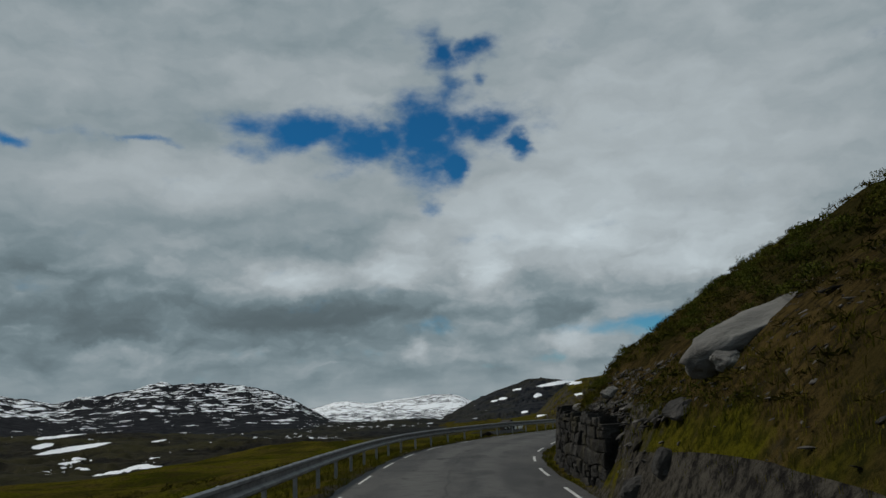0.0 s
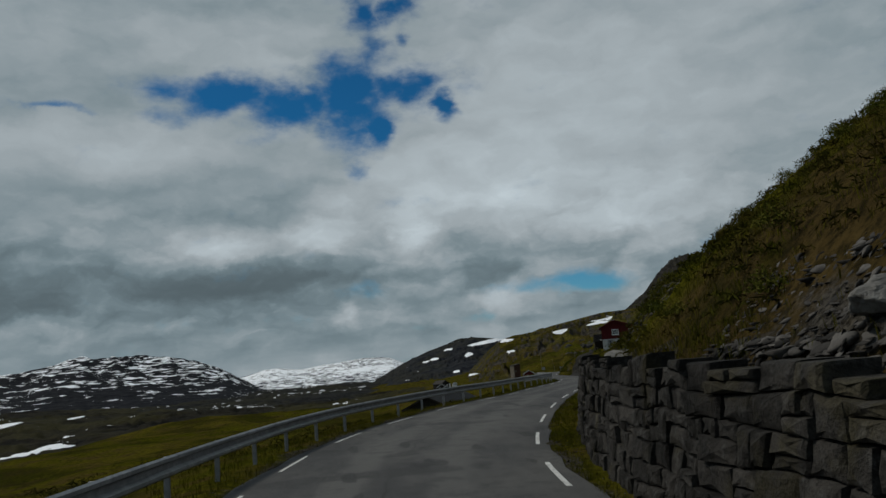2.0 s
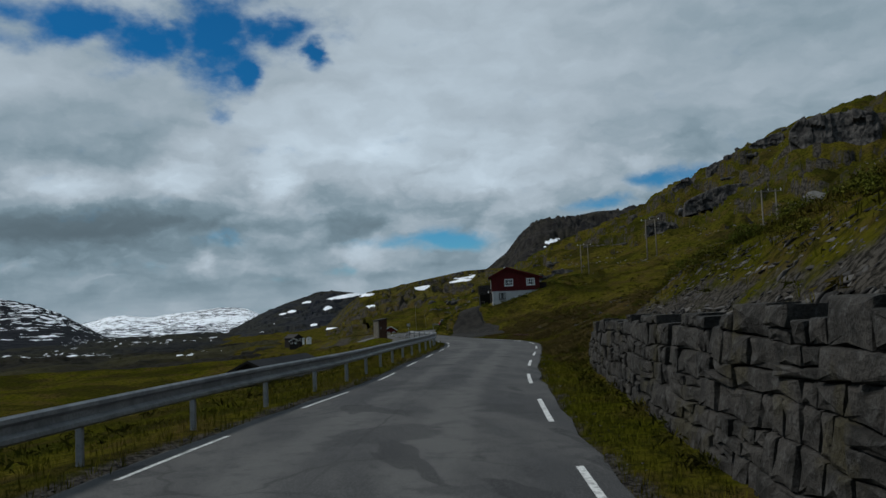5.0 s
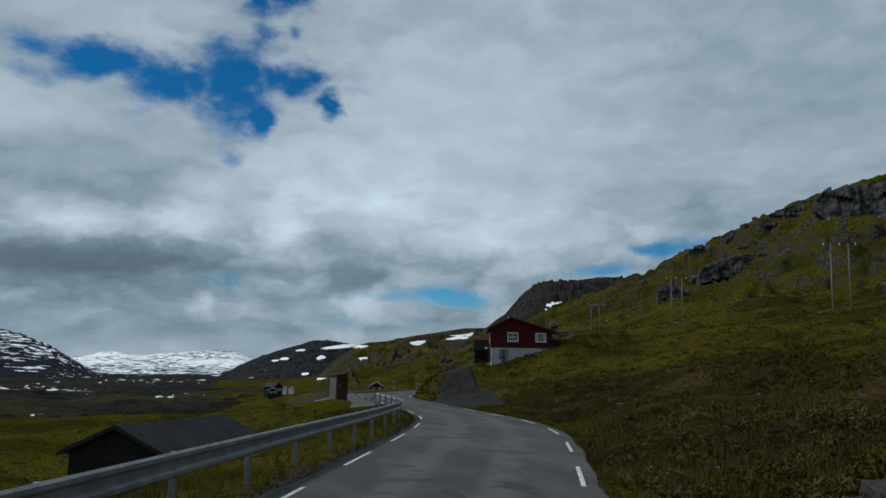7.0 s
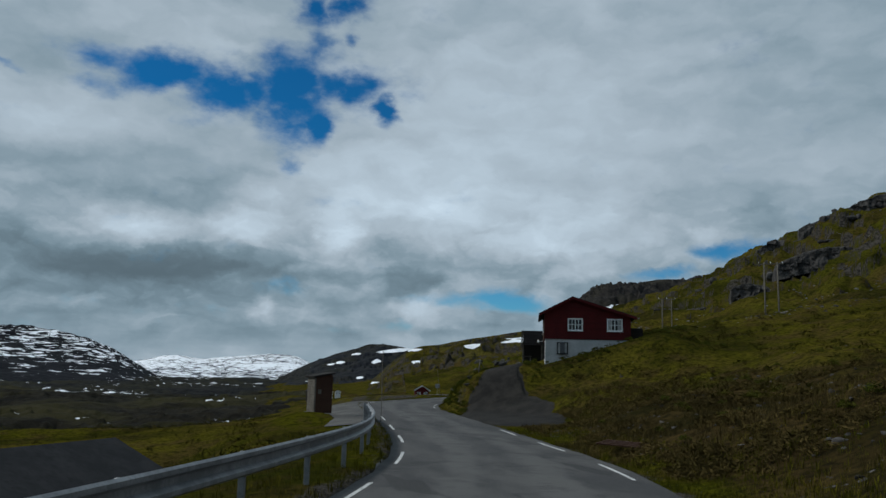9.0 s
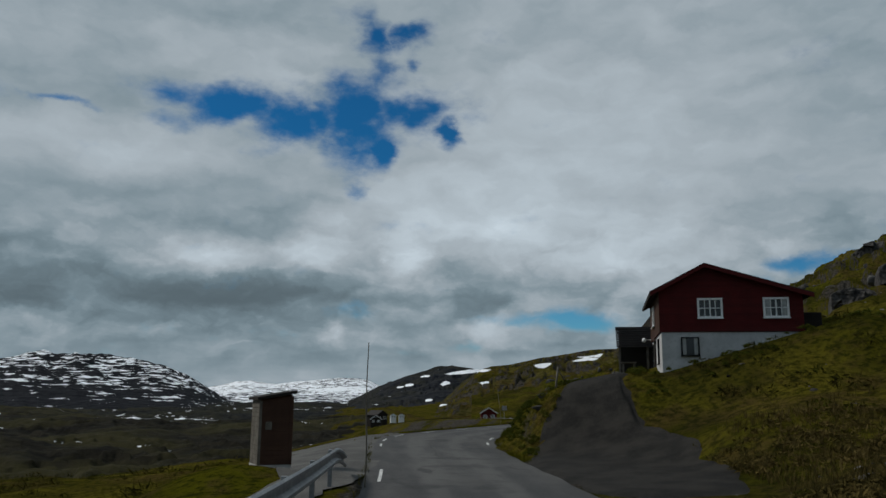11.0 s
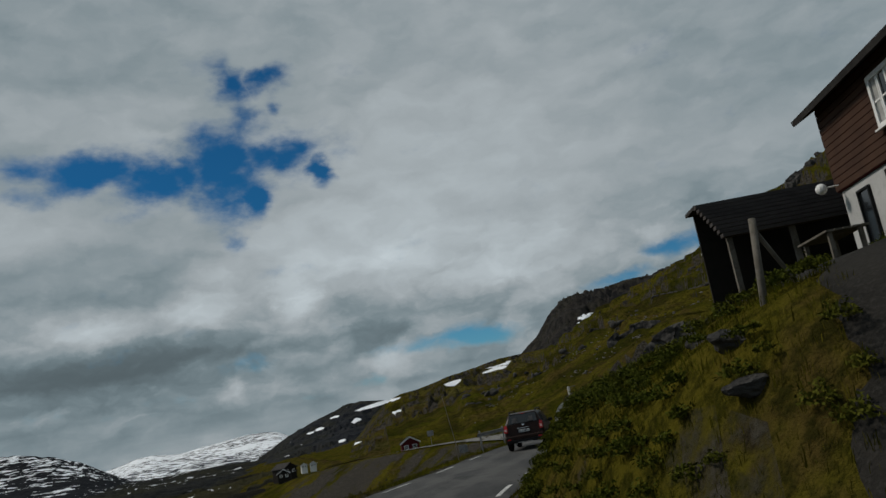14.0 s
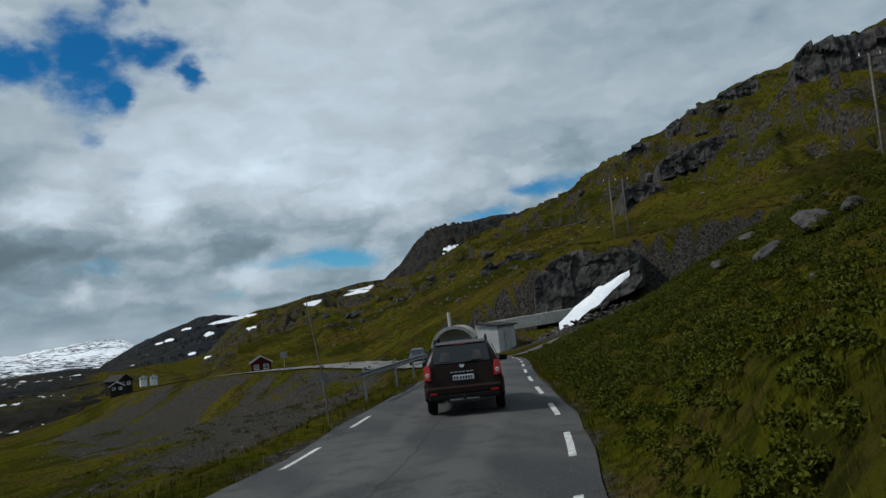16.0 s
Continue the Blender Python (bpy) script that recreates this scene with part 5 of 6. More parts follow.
# ---------------------------------------------------------------- buildings
def window(parent, m, w, h, bars=1, curtain=True, trim=0.10, mat=None):
    """A framed window let into a wall: frame, sill, panes and bars. m: its centre, x across, y out of the wall (towards -y), z up."""
    mat = mat or M_WHITE
    win = part("window", boxes((-w / 2 - trim, -w / 2, -0.05, 0.03, -h / 2 - trim, h / 2 + trim), (w / 2, w / 2 + trim, -0.05, 0.03, -h / 2 - trim, h / 2 + trim),
                               (-w / 2, w / 2, -0.05, 0.03, h / 2, h / 2 + trim), (-w / 2, w / 2, -0.06, 0.03, -h / 2 - trim, -h / 2)), mat, parent)
    win.matrix_local = m
    part("pane", boxes((-w / 2, w / 2, -0.005, 0.005, -h / 2, h / 2)), M_GLASS, win)
    bm = bmesh.new()
    for k in range(bars):
        x = -w / 2 + w * (k + 1) / (bars + 1)
        box(bm, x - 0.03, x + 0.03, -0.035, 0.0, -h / 2, h / 2)
    if w > 0.8:
        for s in (-0.25, 0.25):
            box(bm, w * s - 0.018, w * s + 0.018, -0.025, 0.0, -h / 2, h / 2)
        box(bm, -w / 2, w / 2, -0.025, 0.0, -0.018, 0.018)
    part("glazing_bar", bm, mat, win)
    if curtain:
        part("curtain", boxes((-w / 2 + 0.02, -w / 4, -0.009, -0.006, -h / 2, h / 2)), M_CURTAIN, win)
        part("curtain", boxes((w / 4, w / 2 - 0.02, -0.009, -0.006, -h / 2, h / 2)), M_CURTAIN, win)
    part("sill", boxes((-w / 2 - trim - 0.03, w / 2 + trim + 0.03, -0.12, -0.05, -h / 2 - trim - 0.03, -h / 2 - trim + 0.01)), mat, win)
    return win


def house_red():
    """The red house on its white basement; x along the gable, y along the drive side, origin at the near corner on the drive."""
    h = thing("house", "red boarded house on a whitewashed basement, above the road", "house", at=pose(41.7, 168.7, 0, 0, 0, -17))
    W, L, B, F = 6.75, 7.8, 0.2, 2.86
    part("basement", boxes((0.06, W - 0.06, 0.06, L - 0.06, B - 0.6, F)), M_RENDER, h, "whitewashed rendered basement wall", bevel=0.02)
    bm = bmesh.new()
    prism(bm, [(0, F), (W, F), (W, 4.68), (2.2, 6.08), (0, 4.92)], 0.0, L)
    part("wall", bm, M_RED, h, "red horizontal weatherboarding")
    for z in np.arange(F + 0.02, 5.9, 0.155):
        x1 = W if z < 4.54 else 2.2 + (5.94 - z) / 1.40 * (W - 2.2)
        x0 = 0.0 if z < 4.78 else (z - 4.78) / 1.16 * 2.2
        if x1 - x0 < 0.3:
            continue
        part("board", boxes((x0 + 0.01, x1 - 0.01, -0.022, 0.0, z, z + 0.135)), M_RED, h)
    for z in np.arange(F + 0.02, 4.75, 0.155):
        part("board", boxes((-0.022, 0.0, 0.0, L, z, z + 0.135)), M_BROWN_BOARD, h)
    bm = bmesh.new()
    prism(bm, [(-0.42, 4.72), (2.2, 6.10), (2.2, 6.24), (-0.46, 4.85)], -0.38, L + 0.38)
    part("roof_slope", bm, M_TILE, h, "dark tiled roof")
    bm = bmesh.new()
    prism(bm, [(2.2, 6.10), (W + 0.42, 4.56), (W + 0.46, 4.70), (2.2, 6.24)], -0.38, L + 0.38)
    part("roof_slope", bm, M_TILE, h, "dark tiled roof")
    bm = bmesh.new()
    prism(bm, [(-0.44, 4.62), (2.2, 6.02), (W + 0.44, 4.46), (W + 0.44, 4.66), (2.2, 6.20), (-0.44, 4.81)], -0.41, -0.37)
    part("barge_board", bm, M_RED, h)
    part("chimney", boxes((1.95, 2.45, 3.2, 3.7, 5.6, 6.42)), M_RENDER, h, bevel=0.02)
    for x, wd, curtain in ((2.42, 1.0, False), (5.5, 1.0, True)):
        window(h, pose(x, -0.03, 4.02), wd, 0.80, 1, curtain)
    window(h, pose(1.42, 0.05, 2.15), 0.76, 0.80, 0, True, 0.06, M_BLACK)
    window(h, pose(-0.03, 4.4, 4.02, 0, 0, -90), 1.0, 0.92, 2, True)
    window(h, pose(0.04, 2.0, 2.0, 0, 0, -90), 0.5, 1.2, 0, False, 0.05, M_BLACK)
    window(h, pose(0.04, 6.6, 2.0, 0, 0, -90), 0.5, 1.2, 0, False, 0.05, M_BLACK)
    door = part("door", boxes((-0.02, 0.08, 4.5, 5.4, 0.75, 2.72)), M_DARK_BOARD, h, "dark boarded basement door")
    part("handle", boxes((-0.07, -0.02, 5.25, 5.30, 1.65, 1.70)), M_CHROME, door)
    bm = bmesh.new()
    rod(bm, (-0.0, 7.6, 3.0), (-0.38, 7.6, 3.0), 0.02)
    bmesh.ops.create_uvsphere(bm, u_segments=10, v_segments=8, radius=0.13, matrix=Matrix.Translation((-0.42, 7.6, 2.98)))
    part("porch_lamp", bm, M_WHITE, h, "round white globe lamp")
    part("lean_to", boxes((W, W + 1.1, 1.2, 4.5, 2.0, 3.9)), M_DARK_BOARD, h, "dark boarded lean-to", bevel=0.02)
    part("flue_patch", boxes((-0.06, 0.0, 4.0, 4.6, 2.70, 2.9)), M_BROWN_BOARD, h)
    return h


house_red()


def table_bench(x, y, turn):
    z = float(height(x, y))
    t = thing("garden_table", "weathered wooden table standing by the basement wall", "table", at=pose(x, y, z, 0, 0, turn))
    part("tabletop", boxes(*[(-0.8, 0.8, -0.42 + 0.17 * k, -0.27 + 0.17 * k, 0.72, 0.76) for k in range(5)]), M_WOOD, t)
    for px_, py_ in ((-0.65, -0.3), (0.65, -0.3), (-0.65, 0.3), (0.65, 0.3)):
        part("leg", boxes((px_ - 0.04, px_ + 0.04, py_ - 0.04, py_ + 0.04, 0, 0.72)), M_WOOD, t)


table_bench(41.9, 174.2, 73)


def carport():
    """The open shed behind the house."""
    c = thing("open_shed", "dark open shed with a ridged roof on posts", "shed", at=pose(43.25, 179.85, 0.0, 0, 0, -17))
    g = 1.25
    for k in range(9):
        t0, t1 = k / 9, (k + 1) / 9
        part("roof_board", boxes((-0.2, 5.4, -0.5 + 2.3 * t0, -0.5 + 2.3 * t1 + 0.03, 2.78 + 1.45 * t0, 2.78 + 1.45 * t0 + 0.10)), M_GREY_BOARD, c)
    bm = bmesh.new()
    prism(bm, [(-0.2, 4.12), (5.4, 4.12), (5.4, 4.22), (-0.2, 4.22)], 1.75, 3.0)
    part("back_roof", bm, M_TILE, c)
    for px_ in (0.0, 1.7, 3.4, 5.2):
        part("post", boxes((px_ - 0.07, px_ + 0.07, -0.3, -0.16, g - 1.2, 2.86)), M_WOOD, c)
    part("back_wall", boxes((0, 5.2, 2.8, 2.9, g - 1.0, 4.12)), M_DARK_BOARD, c)
    part("side_wall", boxes((5.1, 5.2, 0.0, 2.8, g - 1.0, 2.9)), M_DARK_BOARD, c)
    return c


carport()


def hut():
    """The narrow brown timber hut at the lay-by."""
    h = thing("hut", "small narrow brown timber hut with a sloping roof", "hut", at=pose(23.5, 158.75, -2.95, 0, 0, 18))
    part("foundation", boxes((-0.03, 1.15, -0.03, 1.33, -0.5, 0.16)), M_CONCRETE, h)
    bm = bmesh.new()
    prism(bm, [(0, 0.14), (1.12, 0.14), (1.12, 2.56), (0, 2.36)], 0, 1.3)
    part("wall", bm, M_BROWN_BOARD, h)
    for k in range(14):
        zz = 0.18 + 0.16 * k
        part("board", boxes((-0.02, 1.14, -0.022, 0.0, zz, zz + 0.145)), M_BROWN_BOARD, h)
        part("board", boxes((1.12, 1.142, 0.0, 1.3, zz, zz + 0.145)), M_BROWN_BOARD, h)
        part("board", boxes((-0.022, 0.0, 0.0, 1.3, zz, zz + 0.145)), M_WOOD, h, "grey weathered board")
    bm = bmesh.new()
    prism(bm, [(-0.12, 2.36), (1.26, 2.60), (1.26, 2.70), (-0.12, 2.46)], -0.14, 1.5)
    part("roof", bm, M_DARK_BOARD, h, "dark sloping roof")
    part("corner_board", boxes((-0.04, 0.06, -0.045, -0.022, 0.16, 2.34)), M_WOOD, h)
    part("corner_board", boxes((1.06, 1.16, -0.045, -0.022, 0.16, 2.5)), M_BROWN_BOARD, h)
    part("notice", boxes((0.20, 0.42, -0.032, -0.023, 1.35, 1.62)), M_WOOD, h, "small faded notice")


hut()


def cabin(x, y, z, w, l, high, turn, mats, label):
    wall_m, roof_m, trim_m = mats
    c = thing("cabin", label, "cabin", "cabins by the lake", at=pose(x, y, z, 0, 0, turn))
    bm = bmesh.new()
    prism(bm, [(-w / 2, -2.2), (w / 2, -2.2), (w / 2, high), (0, high + w * 0.30), (-w / 2, high)], 0, l)
    part("wall", bm, wall_m, c)
    for s in (-1, 1):
        bm = bmesh.new()
        o = [(0, high + w * 0.30), (s * (w / 2 + 0.35), high - 0.2), (s * (w / 2 + 0.35), high - 0.02), (0, high + w * 0.30 + 0.18)]
        prism(bm, o, -0.3, l + 0.3)
        part("roof_slope", bm, roof_m, c)
        bm = bmesh.new()
        prism(bm, [(0, high + w * 0.30 - 0.08), (s * (w / 2 + 0.37), high - 0.30), (s * (w / 2 + 0.37), high + 0.0), (0, high + w * 0.30 + 0.20)], -0.36, -0.31)
        part("barge_board", bm, trim_m, c)
    for px_ in (-w * 0.24, w * 0.24):
        window(c, pose(px_, -0.03, high * 0.55), w * 0.2, high * 0.36, 1, False, 0.12)
    return c


RED = (M_RED, M_TILE, M_WHITE)
cabin(66.6, 376, -7.3, 4.6, 5.5, 2.5, -6, RED, "small red cabin with white trim by the far road")
cabin(86.5, 413, -7.8, 4.6, 5.0, 1.7, 35, RED, "small red cabin on the green slope")
cabin(82.6, 413, -7.8, 2.2, 4.0, 1.7, 80, (M_WHITE, M_WHITE, M_WHITE), "small white trailer beside a red cabin")
cabin(37.8, 468, -10.0, 5.6, 6.5, 2.4, 40, (M_DARK_BOARD, M_TILE, M_DARK_BOARD), "dark timber building near the lake shore")
cabin(35.2, 461, -10.8, 4.2, 3.4, 1.8, -10, (M_DARK_BOARD, M_TILE, M_WHITE), "dark cabin with pale gable trim near the shore")
cabin(45.6, 538, -10.6, 2.6, 2.4, 1.3, 5, (M_WHITE, M_TILE, M_WHITE), "small white house far along the road")
cabin(49.6, 538, -10.6, 2.6, 2.4, 1.3, 5, (M_WHITE, M_TILE, M_WHITE), "small white house far along the road")

boat = thing("boathouse", "low dark gabled building below the guardrail", "building", at=pose(7.2, 135.9, 0, 0, 0, -26.6))
bm = bmesh.new()
prism(bm, [(-3.2, -11.0), (3.2, -11.0), (3.2, -5.35), (0, -3.85), (-3.2, -5.35)], 0.4, 14.1)
part("wall", bm, M_DARK_BOARD, boat)
for s_ in (-1, 1):
    bm = bmesh.new()
    prism(bm, [(0, -3.82), (s_ * 3.75, -5.55), (s_ * 3.75, -5.40), (0, -3.66)], 0, 14.5)
    part("roof_slope", bm, M_FELT, boat, "dark felted roof")
    bm = bmesh.new()
    prism(bm, [(0, -3.90), (s_ * 3.78, -5.66), (s_ * 3.78, -5.38), (0, -3.64)], -0.05, -0.01)
    part("barge_board", bm, M_DARK_BOARD, boat)

# ---------------------------------------------------------------- concrete gallery at the bend
gal = thing("snow_gallery", "concrete gallery with an arched mouth cut into the hillside", "concrete gallery", at=pose(71.6, 276.8, -5.0, 0, 0, -27))
arch = [(math.cos(math.pi * k / 16) * 3.2 + 3.2, max(0.0, math.sin(math.pi * k / 16)) ** 0.7 * 4.2) for k in range(17)][::-1]
inner = [(3.2 + (x - 3.2) * 0.86, z * 0.90) for x, z in arch]
bm = bmesh.new()
a0 = [bm.verts.new((x, 0, z)) for x, z in arch]
a1 = [bm.verts.new((x, 0, z)) for x, z in inner]
b0 = [bm.verts.new((x, 14, z)) for x, z in arch]
b1 = [bm.verts.new((x, 14, z)) for x, z in inner]
for i in range(16):
    bm.faces.new((a0[i], a0[i + 1], a1[i + 1], a1[i]))
    bm.faces.new((a0[i], b0[i], b0[i + 1], a0[i + 1]))
    bm.faces.new((a1[i], a1[i + 1], b1[i + 1], b1[i]))
bmesh.ops.recalc_face_normals(bm, faces=bm.faces[:])
part("tube", bm, M_CONCRETE, gal, "pale arched concrete tube")
bm = bmesh.new()
prism(bm, inner, 2.2, 2.5)
part("end_wall", bm, M_CONCRETE, gal, "blocked inner wall of concrete")
bm = bmesh.new()
prism(bm, [(6.0, 2.6), (19.0, 3.4), (19.0, 4.9), (6.0, 4.1)], 0.5, 7.0)
part("canopy", bm, M_CONCRETE, gal, "long low concrete canopy", bevel=0.05)
part("vent_pipe", (lambda b: (rod(b, (2.6, 3.0, 3.9), (2.6, 3.0, 6.0), 0.2), b)[1])(bmesh.new()), M_CONCRETE, gal)
shed = thing("service_hut", "pale grey service hut with a sloping roof", "hut", at=pose(72.0, 262.6, -4.6, 0, 0, -48))
part("wall", boxes((0, 2.5, 0, 5.2, -0.8, 3.4)), M_RENDER, shed)
bm = bmesh.new()
prism(bm, [(-0.2, 3.66), (2.8, 3.26), (2.8, 3.42), (-0.2, 3.82)], -0.25, 5.5)
part("roof", bm, M_TILE, shed)
door = part("door", boxes((2.5, 2.55, 1.9, 3.6, -0.1, 2.6)), M_CONCRETE, shed, "grey metal door")
part("frame", boxes((2.49, 2.54, 1.75, 1.9, -0.1, 2.75), (2.49, 2.54, 3.6, 3.75, -0.1, 2.75)), M_GALV, door)

# ---------------------------------------------------------------- cliffs and snow
def cliff(name, p0, p1, za, zb, label, seed, deep=10.0, n=(130, 44), block=2.2, bite=0.9):
    """A broken rock face between two points of the plan: jointed blocks standing forward and back, its top set back into the slope."""
    p0, p1 = np.array(p0), np.array(p1)
    d_ = p1 - p0
    wide = np.linalg.norm(d_)
    nrm = np.array((-d_[1], d_[0])) / wide
    U, Vv = np.meshgrid(np.linspace(0, 1, n[0]), np.linspace(0, 1.35, n[1]))
    z0 = za[0] + (za[1] - za[0]) * U - 0.25 * abs(zb[0] - za[0]) - 1.0
    along = U * wide
    notch = 0.5 + 0.5 * vnoise(np.floor(along / (1.7 * block) + 0.4 * vnoise(along / block, along * 0, seed + 3)), along * 0, seed + 1)
    taper = np.clip(np.sin(np.clip(U, 0.0, 1) * math.pi), 0, 1) ** 0.28
    top = zb[0] + (zb[1] - zb[0]) * U
    top = z0 + (top - z0) * (0.25 + 0.75 * taper) * (0.80 + 0.20 * notch)
    face = np.clip(Vv, 0, 1)
    back = np.where(Vv > 1, (Vv - 1) / 0.35, 0)
    z = z0 + (top - z0) * face - back * 0.06 * (top - z0)
    bu = np.floor(along / block + 0.7 * vnoise(along / block, z / (2.0 * block), seed + 5))
    bz = np.floor(z / (1.5 * block) + 0.45 * vnoise(along / (1.5 * block), z / block, seed + 6) + 3.7 * hash2(bu, bu * 0, seed))
    stand = hash2(bu, bz, seed + 7)
    rough = bite * block * 0.5 * (stand - 0.3) + 0.20 * block * fbm(along, z, 2.6 * block, 4, 0.55, seed + 9, True) + 0.10 * block * fbm(along, z, 0.7 * block, 3, 0.6, seed + 11)
    off = 0.22 * (top - z0) * face + back * deep + 0.9 * deep * (1 - sstep(np.minimum(U, 1 - U), 0.0, 0.07)) - rough * np.where(back > 0, 1 - back, 1)
    X = p0[0] + d_[0] * U + nrm[0] * off
    Y = p0[1] + d_[1] * U + nrm[1] * off
    ob = grid_object(name, X, Y, z, M_CLIFF, smooth=False)
    return tagged(ob, label, "cliff", kind="structure")


def crag_on_hill(name, eye, az, base, top, r, label, seed, block):
    """A crag seen from a place on the road: bearings of its ends, elevations of its foot and top, and how far off it stands."""
    ends = [(eye[0] + r * math.sin(radians(a)), eye[1] + r * math.cos(radians(a))) for a in az]
    foot_, crown = [[eye[2] + r * math.tan(radians(e)) for e in q] for q in (base, top)]
    return cliff(name, ends[0], ends[1], foot_, crown, label, seed, 0.9 * abs(crown[0] - foot_[0]) + 10.0, (150, 40), block, 1.1)


MID = (15.6, 88.0, -0.2)
cliff("cliff_1", (86.0, 276.5), (99.5, 267.0), (-0.8, 5.0), (6.9, 8.4), "dark blocky rock face above the gallery", 61, 9.0)
cliff("cliff_2", (134.0, 396.5), (153.0, 386.0), (9.5, 13.0), (16.8, 20.0), "dark rock ledge on the hillside", 71, 12.0)
crag_on_hill("crag_1", MID, (39.2, 45.6), (9.4, 9.8), (12.9, 13.6), 412, "tall dark rock knob on the crest of the hill", 101, 6.0)
crag_on_hill("crag_2", MID, (31.2, 33.8), (7.9, 8.3), (9.0, 9.4), 515, "grey rock ledge on the skyline", 103, 4.0)
crag_on_hill("crag_3", MID, (33.6, 36.9), (9.0, 9.9), (10.1, 10.9), 492, "grey rock ledge on the skyline", 105, 4.0)
crag_on_hill("crag_4", MID, (29.4, 32.0), (5.3, 5.4), (6.6, 6.5), 375, "dark overhanging rock ledge on the slope", 107, 4.0)
crag_on_hill("crag_5", MID, (32.0, 37.0), (6.7, 7.9), (7.7, 8.9), 425, "long grey rock face below the crest", 109, 4.5)
crag_on_hill("crag_6", MID, (36.6, 39.2), (10.4, 10.9), (11.2, 11.8), 500, "grey rock ledge on the skyline", 111, 4.0)
crag_on_hill("crag_7", MID, (9.4, 11.4), (-0.1, 0.0), (0.95, 0.8), 905, "dark crag on the far green hill", 115, 9.0)
crag_on_hill("crag_8", MID, (11.6, 13.2), (0.5, 0.7), (1.15, 1.2), 1000, "dark crag on the far green hill", 117, 9.0)
U, Vv = np.meshgrid(np.linspace(0, 1, 40), np.linspace(-0.5, 0.5, 12))
wd = 1.9 * np.sin(np.clip(0.12 + 0.88 * (1 - U), 0, 1) * 2.4) + 0.25
wd = wd * (1 + 0.25 * vnoise(U * 9, U * 0, 3))
sxx = 83.0 + (90.6 - 83.0) * U + wd * Vv * 0.7
syy = 263.4 + (259.0 - 263.4) * U + wd * Vv * 1.1
snow = grid_object("snow_bank", sxx, syy, -2.3 + 5.6 * U + 0.75 * wd * Vv + 0.35 * (1 - (2 * Vv) ** 2) + 0.2 * fbm(sxx, syy, 2.5, 3, 0.5, 91), M_SNOW)
tagged(snow, "long tongue of old snow below the cliff", "snow", kind="structure")
scr = []
for k in range(900):
    u = rng.uniform(0, 1)
    xx, yy = 78 + 13 * u + rng.uniform(-4, 4), 261 - 4 * u + rng.uniform(-6, 3)
    s = rng.uniform(0.3, 1.2)
    scr.append((xx, yy, max(float(height(xx, yy)), -5.0 + 5.0 * u) + rng.uniform(-0.5, 0.0), s, s * rng.uniform(0.7, 1.3), s * 0.7, rng.uniform(0, 6.28), rng.uniform(-0.5, 0.5)))
scatter("rubble", "grey rubble below the cliff", "stones", SMALL, scr, M_SCREE)


# ---------------------------------------------------------------- posts, poles and sticks
def power_pole(x, y, z, high, turn):
    p = thing("power_pole", "grey wooden power pole of two posts with a crossarm", "power pole", "power line over the hillside", at=pose(x, y, z, 0, 0, turn))
    for s in (-1.1, 1.1):
        bm = bmesh.new()
        rod(bm, (s, 0, -5.0), (s * 0.96, 0, high), 0.15, 0.11)
        part("post", bm, M_WOOD, p, smooth=True)
    part("crossarm", boxes((-2.1, 2.1, -0.08, 0.08, high - 0.35, high - 0.18)), M_WOOD, p)
    for s in (-1.9, 0.0, 1.9):
        bm = bmesh.new()
        rod(bm, (s, 0, high - 0.18), (s, 0, high + 0.12), 0.06, 0.04)
        part("insulator", bm, M_WHITE, p)


power_pole(102.0, 231.5, 11.9, 8.5, -28)
power_pole(88.3, 169.0, float(height(88.3, 169.0)), 8.6, -25)
power_pole(110.5, 288.0, 11.0, 8.7, -24)


def stick(x, y, z, high, dx_, dy_, label, r=0.035):
    s = tagged(new("snow_stake"), label, "stake", "snow stakes")
    s.matrix_world = pose(x, y, z)
    bm = bmesh.new()
    pts = [Vector((dx_ * t * t + 0.02 * math.sin(7 * t), dy_ * t * t, high * t)) for t in np.linspace(0, 1, 9)]
    rings = [[bm.verts.new(p + Vector((math.cos(0.8976 * i), math.sin(0.8976 * i), 0)) * r * (1 - 0.1 * p.z)) for i in range(7)] for p in pts]
    for a, b in zip(rings, rings[1:]):
        for i in range(7):
            bm.faces.new((a[i], a[(i + 1) % 7], b[(i + 1) % 7], b[i]))
    bm.faces.new(rings[-1])
    part("pole", bm, M_WOOD, s, smooth=True)
    bm = bmesh.new()
    rod(bm, (0, 0, -0.5), (0, 0, 0.02), r * 1.2, r * 1.2, 7)
    part("base", bm, M_WOOD, s)


stick(27.1, 153.5, -3.0, 4.12, 0.0, 0.0, "tall thin wooden snow stake beside the road", 0.024)
stick(38.8, 197.8, -2.7, 3.1, -0.28, 0.05, "thin leaning wooden snow stake at the road edge", 0.02)
for x, y, tall in ((36.45, 169.0, 1.05),):
    f = thing("fence_post", "weathered grey fence post beside the drive", "fence post", at=pose(x, y, float(height(x, y)), 0, 6, 0))
    bm = bmesh.new()
    rod(bm, (0, 0, -0.5), (0.02, 0, tall), 0.05, 0.045, 8)
    part("post", bm, M_WOOD, f, smooth=True)
    bm = bmesh.new()
    rod(bm, (0.0, 0, tall * 0.9), (0.9, 0.2, -0.1), 0.03, 0.03, 6)
    part("stay", bm, M_WOOD, f)
